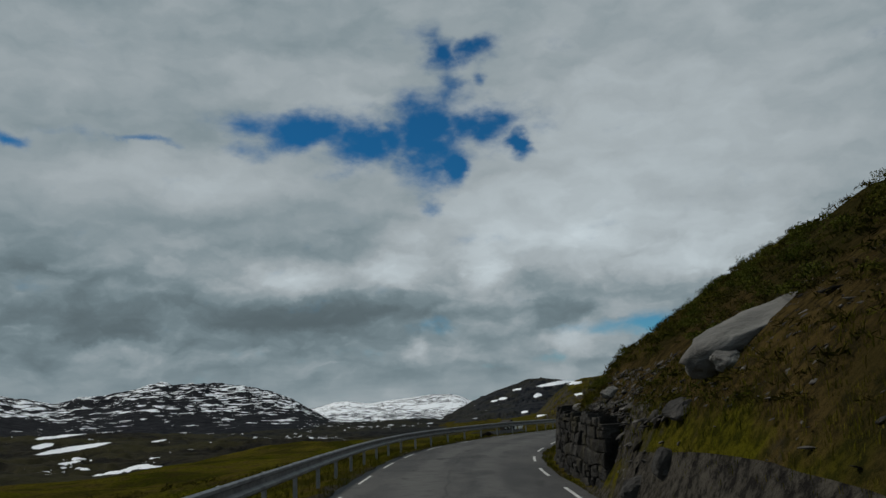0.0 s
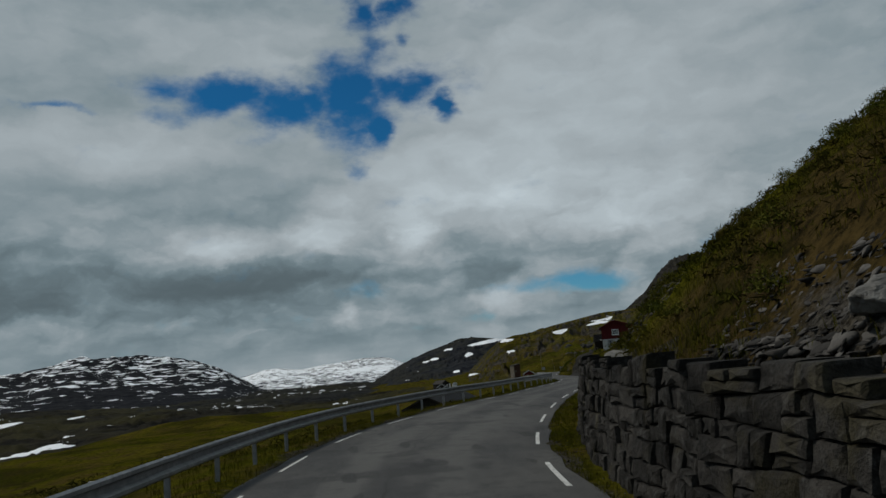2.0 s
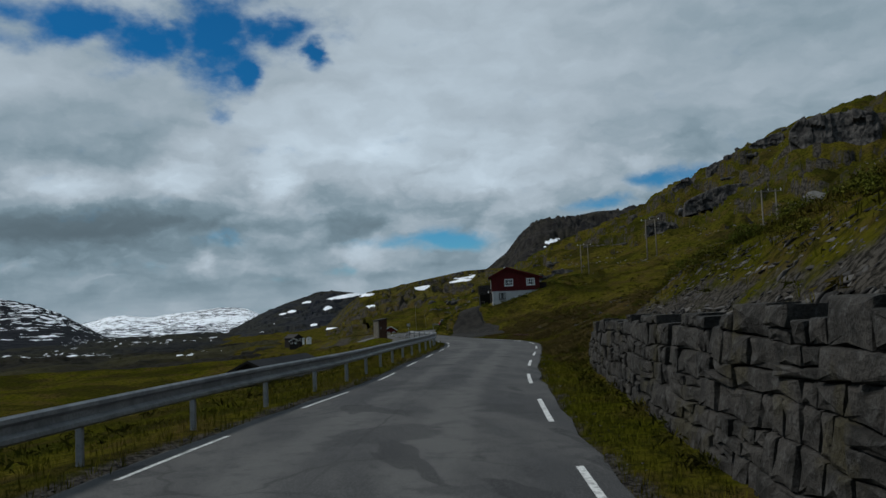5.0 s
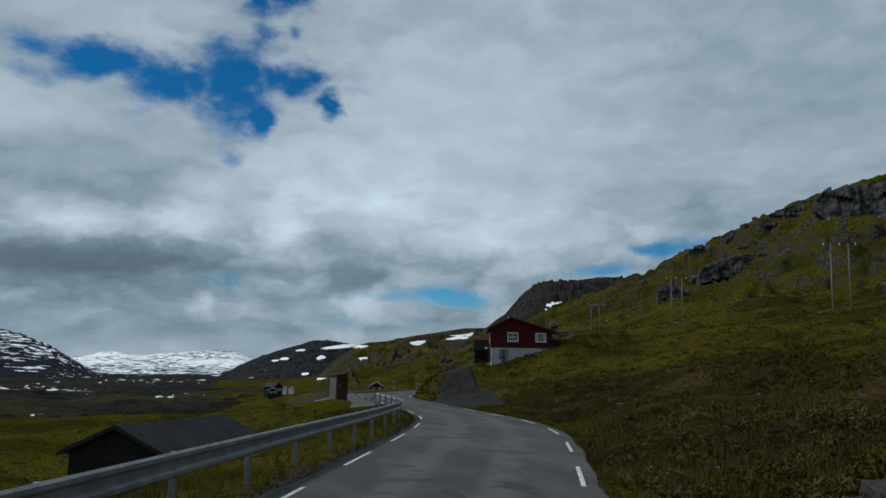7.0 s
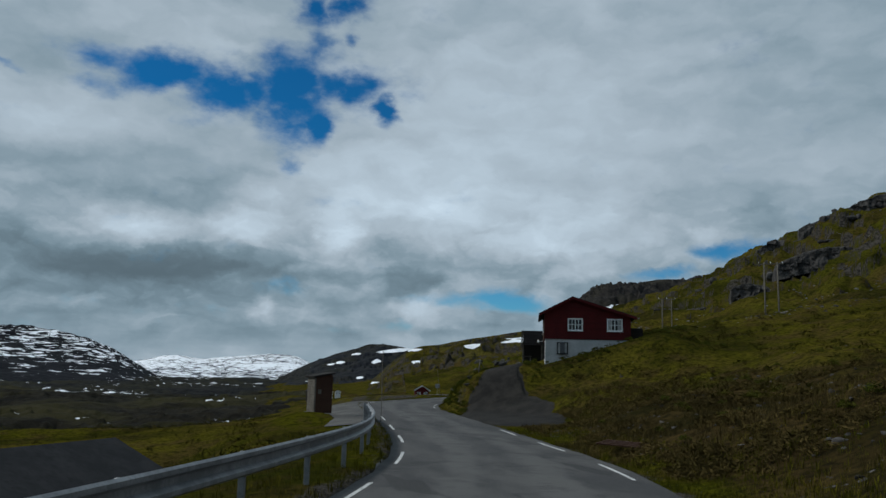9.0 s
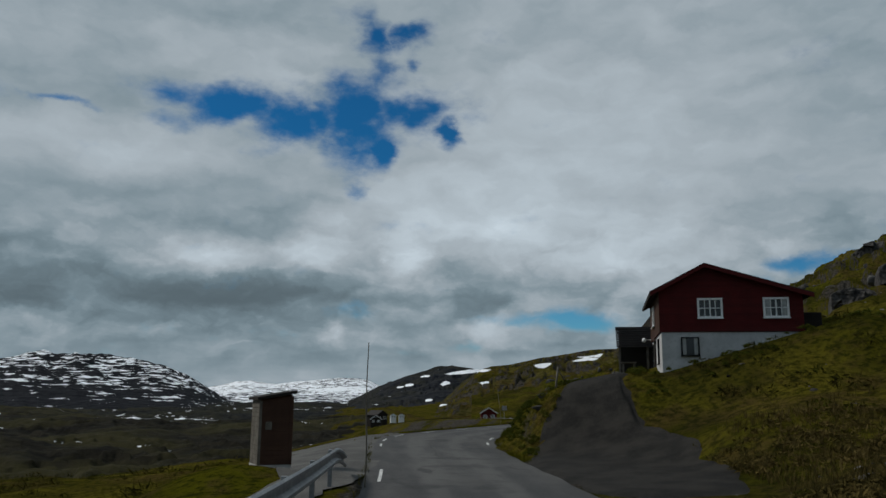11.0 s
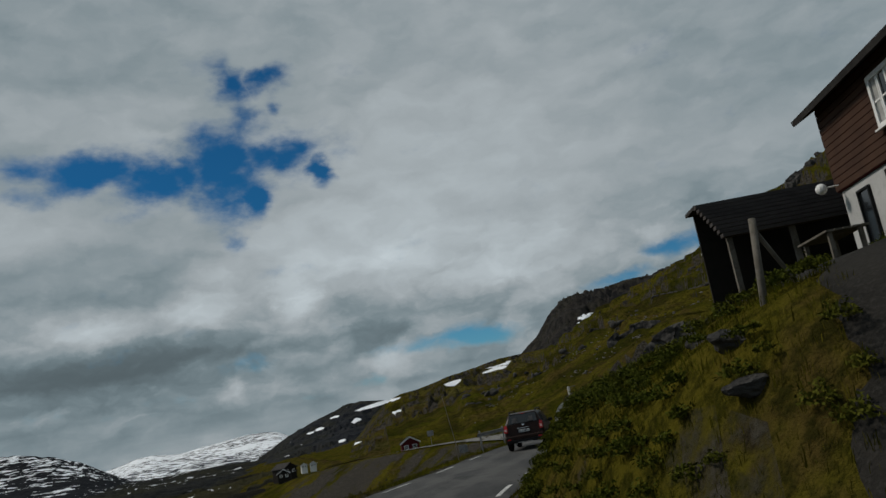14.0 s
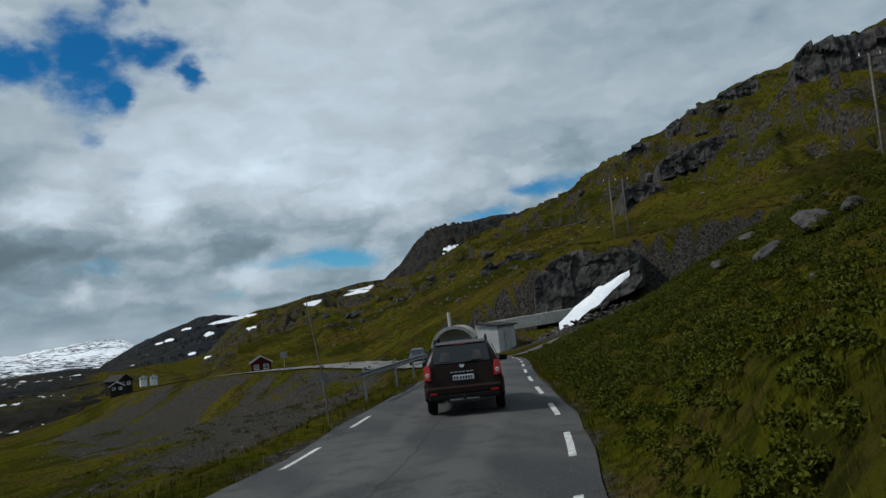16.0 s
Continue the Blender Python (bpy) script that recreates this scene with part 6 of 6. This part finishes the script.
for k, (x, y) in enumerate(((44.6, 196.2 + 60), (57.5, 300.0), (60.5, 318.0), (56.0, 335.0))):
    f = thing("road_sign", "grey back of a road sign on a post", "road sign", "signs on the far road", at=pose(x + (8 if k == 0 else 0), y, float(height(x + (8 if k == 0 else 0), y)), 0, 0, 10))
    bm = bmesh.new()
    rod(bm, (0, 0, -0.4), (0, 0, 2.6), 0.04, 0.04, 7)
    part("post", bm, M_GALV, f)
    part("panel", boxes((-0.55, 0.55, -0.05, -0.03, 1.7, 2.6)), M_GALV, f, bevel=0.01)

pal = thing("planks", "weathered brown planks lying beside the road", "planks", at=pose(33.6, 132.5, float(height(33.6, 132.5)) + 0.05, 0, 3, -25))
for k in range(4):
    part("plank", boxes((-1.6 + 0.1 * k, 1.5 - 0.15 * k, -0.4 + 0.2 * k, -0.23 + 0.2 * k, 0.03 * k, 0.05 + 0.03 * k)), M_BROWN_BOARD, pal, bevel=0.006)


# ---------------------------------------------------------------- cars
def car(at, paint, label):
    """A tall estate car seen from behind; y forward, origin on the road under its tail."""
    c = thing("car", label, "car", "cars on the road", at=at)
    #   y, half width, sill, belt, roof half width, top
    S = ((0.00, 0.80, 0.40, 0.60, 0.78, 0.64), (0.04, 0.87, 0.36, 0.64, 0.84, 0.69), (0.08, 0.885, 0.34, 0.92, 0.82, 1.00), (0.12, 0.895, 0.34, 1.05, 0.80, 1.17), (0.25, 0.905, 0.34, 1.07, 0.73, 1.40), (0.36, 0.91, 0.34, 1.07, 0.67, 1.575), (0.46, 0.91, 0.34, 1.07, 0.645, 1.62),
         (0.90, 0.91, 0.34, 1.06, 0.64, 1.645), (1.60, 0.905, 0.34, 1.05, 0.64, 1.65), (2.40, 0.905, 0.34, 1.03, 0.63, 1.61), (2.75, 0.905, 0.34, 1.00, 0.62, 1.48), (3.20, 0.90, 0.34, 0.97, 0.66, 1.08),
         (3.80, 0.88, 0.36, 0.90, 0.68, 0.98), (4.15, 0.82, 0.38, 0.82, 0.62, 0.88), (4.30, 0.66, 0.42, 0.70, 0.50, 0.74))
    rows = []
    for y, w, zs, zb, wr, zt in S:
        half = [(0.0, zs), (w * 0.82, zs), (w, zs + 0.10), (w * 1.0, (zs + zb) / 2), (w * 0.975, zb), ((w + wr) / 2 * 0.99, zb + (zt - zb) * 0.45), (wr, zb + (zt - zb) * 0.90), (wr * 0.85, zt - 0.01), (0.0, zt)]
        rows.append([(x, y, z) for x, z in half] + [(-x, y, z) for x, z in half[-2:0:-1]])
    n = len(rows[0])
    vs = [p for r in rows for p in r]
    fs = [(i * n + k, i * n + (k + 1) % n, (i + 1) * n + (k + 1) % n, (i + 1) * n + k) for i in range(len(S) - 1) for k in range(n)]
    fs += [tuple(range(n))[::-1], tuple(range((len(S) - 1) * n, len(S) * n))]
    mesh_object("body", vs, fs, paint, c, smooth=True)

    def panel(name, pts, mat, lab="", parent=c, way=(0, -1, 0), thick=0.02):
        """A panel with thickness from a ring of points, standing out towards way."""
        n_ = len(pts)
        d_ = Vector(way).normalized() * thick
        vs_ = [tuple(p) for p in pts] + [tuple(Vector(p) + d_) for p in pts]
        fs_ = [tuple(range(n_)), tuple(range(2 * n_ - 1, n_ - 1, -1))] + [(k, n_ + k, n_ + (k + 1) % n_, (k + 1) % n_) for k in range(n_)]
        bm = bmesh.new()
        verts = [bm.verts.new(v) for v in vs_]
        for f in fs_:
            bm.faces.new([verts[k] for k in f])
        bmesh.ops.recalc_face_normals(bm, faces=bm.faces[:])
        return part(name, bm, mat, parent, lab, bevel=0.004)

    def bars(*runs):
        """Round bars joined into one mesh."""
        bm = bmesh.new()
        for a, b, r in runs:
            rod(bm, a, b, r)
        return bm

    gate = panel("tailgate", [(-0.72, 0.035, 0.66), (0.72, 0.035, 0.66), (0.715, 0.075, 0.95), (0.68, 0.115, 1.15), (-0.68, 0.115, 1.15), (-0.715, 0.075, 0.95)], paint, thick=0.028)
    panel("handle_recess", [(-0.30, 0.012, 0.775), (0.30, 0.012, 0.775), (0.30, 0.020, 0.93), (-0.30, 0.020, 0.93)], M_BLACK, parent=gate, thick=0.006)
    glass = panel("rear_window", [(-0.655, 0.115, 1.165), (0.655, 0.115, 1.165), (0.60, 0.33, 1.555), (-0.60, 0.33, 1.555)], M_GLASS, "dark glossy rear window", way=(0, -0.85, 0.5), thick=0.03)
    for a, b in (((-0.50, 0.105, 1.22), (-0.22, 0.20, 1.43)), ((0.24, 0.105, 1.22), (0.50, 0.20, 1.43))):
        panel("headrest", [(a[0], a[1] - 0.005, a[2]), (b[0], a[1] - 0.005, a[2]), (b[0] - 0.05, b[1] - 0.005, b[2]), (a[0] + 0.05, b[1] - 0.005, b[2])], M_SEAT, "grey seat back seen through the glass", glass, (0, -0.85, 0.5), 0.004)
    part("wiper", bars(((0.03, 0.075, 1.175), (0.46, 0.10, 1.215), 0.012), ((0.03, 0.075, 1.175), (0.03, 0.105, 1.15), 0.02)), M_BLACK, glass)
    panel("rear_spoiler", [(-0.60, 0.30, 1.585), (0.60, 0.30, 1.585), (0.60, 0.60, 1.632), (-0.60, 0.60, 1.632)], paint, way=(0, 0, 1), thick=0.022)
    panel("brake_light", [(-0.14, 0.298, 1.588), (0.14, 0.298, 1.588), (0.14, 0.300, 1.602), (-0.14, 0.300, 1.602)], M_LAMP, thick=0.006)
    for s in (-1, 1):
        panel("side_window", [(s * 0.892, 0.62, 1.09), (s * 0.892, 2.45, 1.05), (s * 0.715, 2.28, 1.50), (s * 0.715, 0.72, 1.54)], M_GLASS, way=(s, 0, 0.4), thick=0.016)
        lamp = panel("tail_lamp", [(s * 0.72, 0.02, 0.83), (s * 0.875, 0.05, 0.85), (s * 0.868, 0.10, 1.15), (s * 0.74, 0.085, 1.17), (s * 0.715, 0.05, 1.0)], M_LAMP, "red tail lamp", way=(s * 0.25, -1, 0), thick=0.05)
        bm = bmesh.new()
        bmesh.ops.create_cone(bm, cap_ends=True, segments=14, radius1=0.055, radius2=0.045, depth=0.03, matrix=Matrix.Translation((s * 0.80, -0.012, 0.945)) @ Matrix.Rotation(1.5708, 4, "X"))
        part("lens", bm, M_LAMP_W, lamp, "pale round lens")
        part("reflector", boxes((s * 0.70 - 0.08, s * 0.70 + 0.08, -0.078, -0.06, 0.50, 0.55)), M_LAMP, c, "red reflector")
        mir = part("door_mirror", boxes((s * 1.0 - 0.10, s * 1.0 + 0.10, 2.46, 2.56, 1.02, 1.17)), M_BLACK, c, bevel=0.03)
        part("stalk", boxes((s * 0.91 - 0.05, s * 0.91 + 0.05, 2.48, 2.54, 1.02, 1.07)), M_BLACK, mir)
        part("roof_rail", bars(((s * 0.60, 0.62, 1.705), (s * 0.60, 2.2, 1.715), 0.022), ((s * 0.60, 0.62, 1.705), (s * 0.60, 0.50, 1.62), 0.032), ((s * 0.60, 2.2, 1.715), (s * 0.60, 2.32, 1.60), 0.032)), M_BLACK, c)
        part("arch_trim", boxes((s * 0.90 - 0.03, s * 0.90 + 0.03, 0.34, 1.22, 0.34, 0.74)), M_BLACK, c, bevel=0.02)
    bump_ = part("bumper", boxes((-0.87, 0.87, -0.07, 0.14, 0.47, 0.67)), paint, c, "brown painted rear bumper", bevel=0.045)
    part("lower_trim", boxes((-0.82, 0.82, -0.076, 0.08, 0.36, 0.50)), M_BLACK, bump_, "dark plastic lower bumper", bevel=0.03)
    part("skid_plate", boxes((-0.34, 0.34, -0.079, -0.05, 0.345, 0.385)), M_GALV, bump_, bevel=0.01)
    part("tow_bar", bars(((0, 0.05, 0.36), (0, -0.12, 0.38), 0.025), ((0, -0.12, 0.38), (0, -0.12, 0.46), 0.03)), M_BLACK, c)
    part("exhaust", bars(((-0.42, 0.1, 0.31), (-0.42, -0.06, 0.30), 0.035)), M_GALV, c)
    plate = part("number_plate", boxes((-0.26, 0.26, -0.012, 0.012, 0.79, 0.90)), M_PLATE, c, "white number plate", bevel=0.004)
    part("country_band", boxes((-0.26, -0.222, -0.018, -0.010, 0.79, 0.90)), M_BLUE_PAINT, plate)
    for k in range(7):
        x = -0.20 + k * 0.060 + (0.02 if k > 1 else 0)
        part("plate_bar", boxes((x, x + 0.035, -0.018, -0.010, 0.812, 0.878)), M_INK, plate)
    for k in range(6):
        x = -0.27 + k * 0.092
        part("badge_bar", boxes((x, x + 0.062, 0.015, 0.045, 0.958, 0.988)), M_CHROME, gate)
    panel("emblem", [(-0.07, 0.062, 1.13), (0.07, 0.062, 1.13), (0.035, 0.055, 1.065), (-0.035, 0.055, 1.065)], M_CHROME, "bright shield emblem", gate)
    for s, y in ((-1, 0.78), (1, 0.78), (-1, 3.45), (1, 3.45)):
        bm = bmesh.new()
        prof = ((0.20, -0.10), (0.30, -0.105), (0.33, -0.085), (0.34, 0.0), (0.33, 0.085), (0.30, 0.105), (0.20, 0.10))
        ring = []
        for i in range(24):
            a = 6.28319 * i / 24
            ring.append([bm.verts.new((s * 0.80 + o, y + r * math.cos(a), 0.34 + r * math.sin(a))) for r, o in prof])
        for i in range(24):
            for k in range(6):
                bm.faces.new((ring[i][k], ring[i][k + 1], ring[(i + 1) % 24][k + 1], ring[(i + 1) % 24][k]))
        tyre = part("wheel", bm, M_RUBBER, c, "black tyre", smooth=True)
        bm = bmesh.new()
        bmesh.ops.create_cone(bm, cap_ends=True, segments=20, radius1=0.205, radius2=0.17, depth=0.12, matrix=Matrix.Translation((s * 0.84, y, 0.34)) @ Matrix.Rotation(s * 1.5708, 4, "Y"))
        part("rim", bm, M_GALV, tyre, "grey metal rim")
    return c


def on_road(x, y, turn):
    return pose(x, y, float(road_height(y)) + 0.06, 0, 0, turn)


car(on_road(41.55, 196.0, -25), M_PAINT, "dark brown off-road estate car with roof rails, seen from behind")
car(pose(64.5, 262.0, float(height(64.5, 262.0)) + 0.20, 0, 0, 160), M_BLUE_PAINT, "dark blue estate car on the far road")

# ---------------------------------------------------------------- grass, heath and scrub
def tufts(name, label, mat, xs, ys_, tall, wide, blades, seed):
    """Bunches of thin bent blades, all in one mesh."""
    r = np.random.RandomState(seed)
    n = len(xs)
    zs = height(xs, ys_)
    X, Y, Z = np.repeat(xs, blades), np.repeat(ys_, blades), np.repeat(zs, blades)
    m = n * blades
    h = np.repeat(tall, blades) * r.uniform(0.55, 1.15, m)
    a = r.uniform(0, 6.2832, m)
    out = np.repeat(wide, blades) * r.uniform(0.1, 1.0, m)
    bx, by = X + np.cos(a) * out * 0.5, Y + np.sin(a) * out * 0.5
    tx, ty = bx + np.cos(a) * h * r.uniform(0.1, 0.8, m), by + np.sin(a) * h * r.uniform(0.1, 0.8, m)
    ww = h * r.uniform(0.016, 0.036, m) + 0.002
    px_, py_ = -np.sin(a) * ww, np.cos(a) * ww
    zb = Z - 0.04
    mx, my, mz = bx * 0.6 + tx * 0.4, by * 0.6 + ty * 0.4, Z + h * 0.62
    V = np.stack([np.stack([bx - px_, by - py_, zb], 1), np.stack([bx + px_, by + py_, zb], 1), np.stack([mx + px_ * 0.8, my + py_ * 0.8, mz], 1), np.stack([mx - px_ * 0.8, my - py_ * 0.8, mz], 1), np.stack([tx, ty, Z + h * 0.95], 1)], 1).reshape(-1, 3)
    base = np.arange(m) * 5
    F4 = np.stack([base, base + 1, base + 2, base + 3], 1)
    F3 = np.stack([base + 3, base + 2, base + 4], 1)
    me = bpy.data.meshes.new(name)
    me.vertices.add(len(V))
    me.vertices.foreach_set("co", V.reshape(-1).astype(np.float32))
    loops = np.concatenate([F4.reshape(-1), F3.reshape(-1)])
    me.loops.add(len(loops))
    me.loops.foreach_set("vertex_index", loops.astype(np.int32))
    me.polygons.add(2 * m)
    me.polygons.foreach_set("loop_start", np.concatenate([np.arange(m) * 4, 4 * m + np.arange(m) * 3]).astype(np.int32))
    me.update(calc_edges=True)
    me.materials.append(mat)
    return tagged(new(name, me), label, "grass", kind="stuff")


def beside(n, y0, y1, lo, hi, side, seed, power=1.0):
    """Random places beside the road, between two distances from its edge."""
    r = np.random.RandomState(seed)
    yy = r.uniform(y0, y1, n)
    off = lo + (hi - lo) * r.uniform(0, 1, n) ** power
    xx = right_edge(yy) + off / lean(yy) if side > 0 else left_edge(yy) - off / lean(yy)
    on_wall = (side > 0) & (yy > 23) & (yy < 91) & (off > wall_foot(yy) - 0.15) & (off < wall_foot(yy) + 0.75)
    lx = (xx - 41.7) * 0.956 - (yy - 168.7) * 0.292
    ly = (xx - 41.7) * 0.292 + (yy - 168.7) * 0.956
    near_drive = np.full(len(xx), 99.0)
    for p, q in zip(DRIVE[:-1], DRIVE[1:]):
        p, q = np.array(p), np.array(q)
        t = np.clip(((xx - p[0]) * (q - p)[0] + (yy - p[1]) * (q - p)[1]) / ((q - p) @ (q - p)), 0, 1)
        near_drive = np.minimum(near_drive, np.hypot(xx - p[0] - t * (q - p)[0], yy - p[1] - t * (q - p)[1]) - np.interp(yy, (146, 149, 157, 161, 164, 168), (0.6, 1.2, 1.6, 1.7, 1.1, 0.1)))
    yard = (side > 0) & ((lx > -0.6) & (lx < 8.4) & (ly > -1.6) & (ly < 17) | (near_drive < 1.1))
    lay = (side < 0) & (yy > 147) & (yy < 186) & (off > 0.6) & (off < 7.5)
    ledge = (side > 0) & (off > wall_foot(yy) + 0.6) & (off < wall_foot(yy) + 3.0) & ((yy > 23) & (yy < 35) | (yy > 54) & (yy < 91)) & (r.uniform(0, 1, n) < 0.85)
    keep = ~(on_wall | yard | lay | ledge)
    return xx[keep], yy[keep], off[keep]


r_ = np.random.RandomState(5)
x_, y_, o_ = beside(22000, 4, 152, 0.42, 3.0, 1, 11)
tufts("verge_grass", "short green verge grass", M_TUFT, x_, y_, r_.uniform(0.05, 0.15, len(x_)), np.full(len(x_), 0.14), 4, 1)
x_, y_, o_ = beside(14000, 30, 130, 2.4, 20, 1, 12, 1.4)
tufts("bank_grass", "rough grass on the bank above the road", M_TUFT, x_, y_, r_.uniform(0.08, 0.26, len(x_)), np.full(len(x_), 0.3), 5, 2)
x_, y_, o_ = beside(34000, 90, 158, 0.5, 20, 1, 13, 1.3)
clump = fbm(x_, y_, 2.6, 3, 0.5, 71) + 0.6 * fbm(x_, y_, 9.0, 2, 0.5, 72) > 0.15
x_, y_ = x_[clump], y_[clump]
tufts("dry_grass", "brown dry grass tussocks on the bank", M_DRY, x_, y_, r_.uniform(0.08, 0.28, len(x_)), np.full(len(x_), 0.35), 6, 3)
x_, y_, o_ = beside(20000, 150, 250, 0.45, 30, 1, 14, 1.5)
tufts("slope_grass", "green grass on the slope by the bend", M_TUFT, x_, y_, r_.uniform(0.05, 0.15, len(x_)), np.full(len(x_), 0.3), 5, 4)
x_, y_, o_ = beside(14000, 162, 222, 0.42, 7.0, 1, 17, 1.3)
tufts("bank_foot_grass", "long green grass along the foot of the bank", M_TUFT, x_, y_, r_.uniform(0.04, 0.11, len(x_)), np.full(len(x_), 0.25), 6, 6)
x_, y_, o_ = beside(16000, 4, 240, 0.5, 12, -1, 15, 1.5)
tufts("left_verge_grass", "grass along the downhill edge of the road", M_TUFT, x_, y_, r_.uniform(0.07, 0.24, len(x_)), np.full(len(x_), 0.25), 5, 5)


def scrub(name, label, spots, seed):
    """Low leafy willow bushes: many small leaves round short twigs, in one mesh."""
    r = np.random.RandomState(seed)
    V, twig = [], []
    for x, y, s in spots:
        z = float(height(x, y))
        k = int(640 * s)
        th, ph = r.uniform(0, 6.2832, k), np.arccos(r.uniform(0.0, 1, k))
        lump = 0.75 + 0.35 * np.sin(3 * th + x) * np.sin(2 * ph + y)
        rad = s * 0.75 * lump * r.uniform(0.55, 1.0, k)
        c = np.stack([x + rad * np.sin(ph) * np.cos(th), y + rad * np.sin(ph) * np.sin(th), z + 0.10 + rad * np.cos(ph) * 0.8], 1)
        e1 = r.normal(size=(k, 3))
        e1 /= np.linalg.norm(e1, axis=1)[:, None]
        e2 = np.cross(e1, r.normal(size=(k, 3)))
        e2 /= np.linalg.norm(e2, axis=1)[:, None] + 1e-9
        l, w = r.uniform(0.018, 0.040, k)[:, None] * (0.8 + 0.5 * s), r.uniform(0.010, 0.021, k)[:, None] * (0.8 + 0.4 * s)
        V.append(np.stack([c - e1 * l, c + e2 * w, c + e1 * l, c - e2 * w], 1).reshape(-1, 3))
    V = np.concatenate(V)
    q = len(V) // 4
    me = bpy.data.meshes.new(name)
    me.vertices.add(len(V))
    me.vertices.foreach_set("co", V.reshape(-1).astype(np.float32))
    me.loops.add(len(V))
    me.loops.foreach_set("vertex_index", np.arange(len(V), dtype=np.int32))
    me.polygons.add(q)
    me.polygons.foreach_set("loop_start", np.arange(0, len(V), 4, dtype=np.int32))
    me.update(calc_edges=True)
    me.materials.append(M_LEAF)
    return tagged(new(name, me), label, "scrub", kind="stuff")


sp = []
x_, y_, o_ = beside(3600, 164, 226, 0.9, 22, 1, 31, 1.35)
for x, y in zip(x_, y_):
    sp.append((x, y, rng.uniform(0.16, 0.42) if y < 192 else rng.uniform(0.25, 0.7)))
x_, y_, o_ = beside(260, 10, 95, 3.0, 18, 1, 32, 1.0)
for x, y in zip(x_, y_):
    sp.append((x, y, rng.uniform(0.4, 0.9)))
x_, y_, o_ = beside(120, 95, 150, 3.0, 25, 1, 33, 1.0)
for x, y in zip(x_, y_):
    sp.append((x, y, rng.uniform(0.3, 0.7)))
scrub("willow_scrub", "low green willow scrub on the bank", sp, 9)


def hummocks(name, label, mat, xs, ys_, zs, size, leaves, seed):
    """Low cushions of heath: bunches of broad blades, larger and fewer with distance, in one mesh."""
    r = np.random.RandomState(seed)
    m = len(xs) * leaves
    X, Y, Z, S_ = [np.repeat(v, leaves) for v in (xs, ys_, zs, size)]
    a, ph = r.uniform(0, 6.2832, m), r.uniform(0.2, 1.0, m)
    rad = S_ * ph * 0.7
    c = np.stack([X + np.cos(a) * rad, Y + np.sin(a) * rad, Z + S_ * 0.45 * np.sqrt(1.05 - ph * ph) * r.uniform(0.5, 1, m)], 1)
    e1 = r.normal(size=(m, 3))
    e1 /= np.linalg.norm(e1, axis=1)[:, None]
    e2 = np.cross(e1, r.normal(size=(m, 3)))
    e2 /= np.linalg.norm(e2, axis=1)[:, None] + 1e-9
    l, w = (S_ * r.uniform(0.12, 0.30, m))[:, None], (S_ * r.uniform(0.018, 0.05, m))[:, None]
    V = np.stack([c - e1 * l, c + e2 * w, c + e1 * l, c - e2 * w], 1).reshape(-1, 3)
    me = bpy.data.meshes.new(name)
    me.vertices.add(len(V))
    me.vertices.foreach_set("co", V.reshape(-1).astype(np.float32))
    me.loops.add(len(V))
    me.loops.foreach_set("vertex_index", np.arange(len(V), dtype=np.int32))
    me.polygons.add(m)
    me.polygons.foreach_set("loop_start", np.arange(0, len(V), 4, dtype=np.int32))
    me.update(calc_edges=True)
    me.materials.append(mat)
    return tagged(new(name, me), label, "heath", kind="stuff")


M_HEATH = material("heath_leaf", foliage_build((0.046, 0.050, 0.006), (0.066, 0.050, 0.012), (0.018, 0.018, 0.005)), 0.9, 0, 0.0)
x_, y_, o_ = beside(5200, 60, 290, 9, 95, 1, 61, 1.2)
hummocks("slope_heath", "low heath and juniper cushions on the hillside", M_HEATH, x_, y_, height(x_, y_), r_.uniform(0.4, 1.0, len(x_)), 24, 7)
x_, y_, o_ = beside(6500, 92, 156, 1.2, 16, 1, 62, 1.2)
clump = fbm(x_, y_, 3.4, 3, 0.5, 73) > 0.1
x_, y_ = x_[clump], y_[clump]
hummocks("bank_heath", "brown heath tussocks on the bank", M_DRY, x_, y_, height(x_, y_), r_.uniform(0.25, 0.6, len(x_)), 34, 8)
x_, y_, o_ = beside(1700, 50, 300, 4, 28, -1, 63, 1.2)
hummocks("meadow_heath", "low heath cushions below the road", M_HEATH, x_, y_, height(x_, y_), r_.uniform(0.3, 0.9, len(x_)), 16, 9)
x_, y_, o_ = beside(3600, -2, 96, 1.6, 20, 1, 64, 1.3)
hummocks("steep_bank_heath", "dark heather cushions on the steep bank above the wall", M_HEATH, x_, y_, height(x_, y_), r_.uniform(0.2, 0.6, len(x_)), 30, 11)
ii, jj = r_.randint(6, 118, 5000), r_.randint(25, 400, 5000)
hummocks("hill_heath_clumps", "brown and green heath clumps over the hillside", M_HEATH, hx[ii, jj] + r_.uniform(-3, 3, 5000), hy[ii, jj] + r_.uniform(-3, 3, 5000), hz[ii, jj], r_.uniform(0.4, 1.2, 5000), 12, 10)
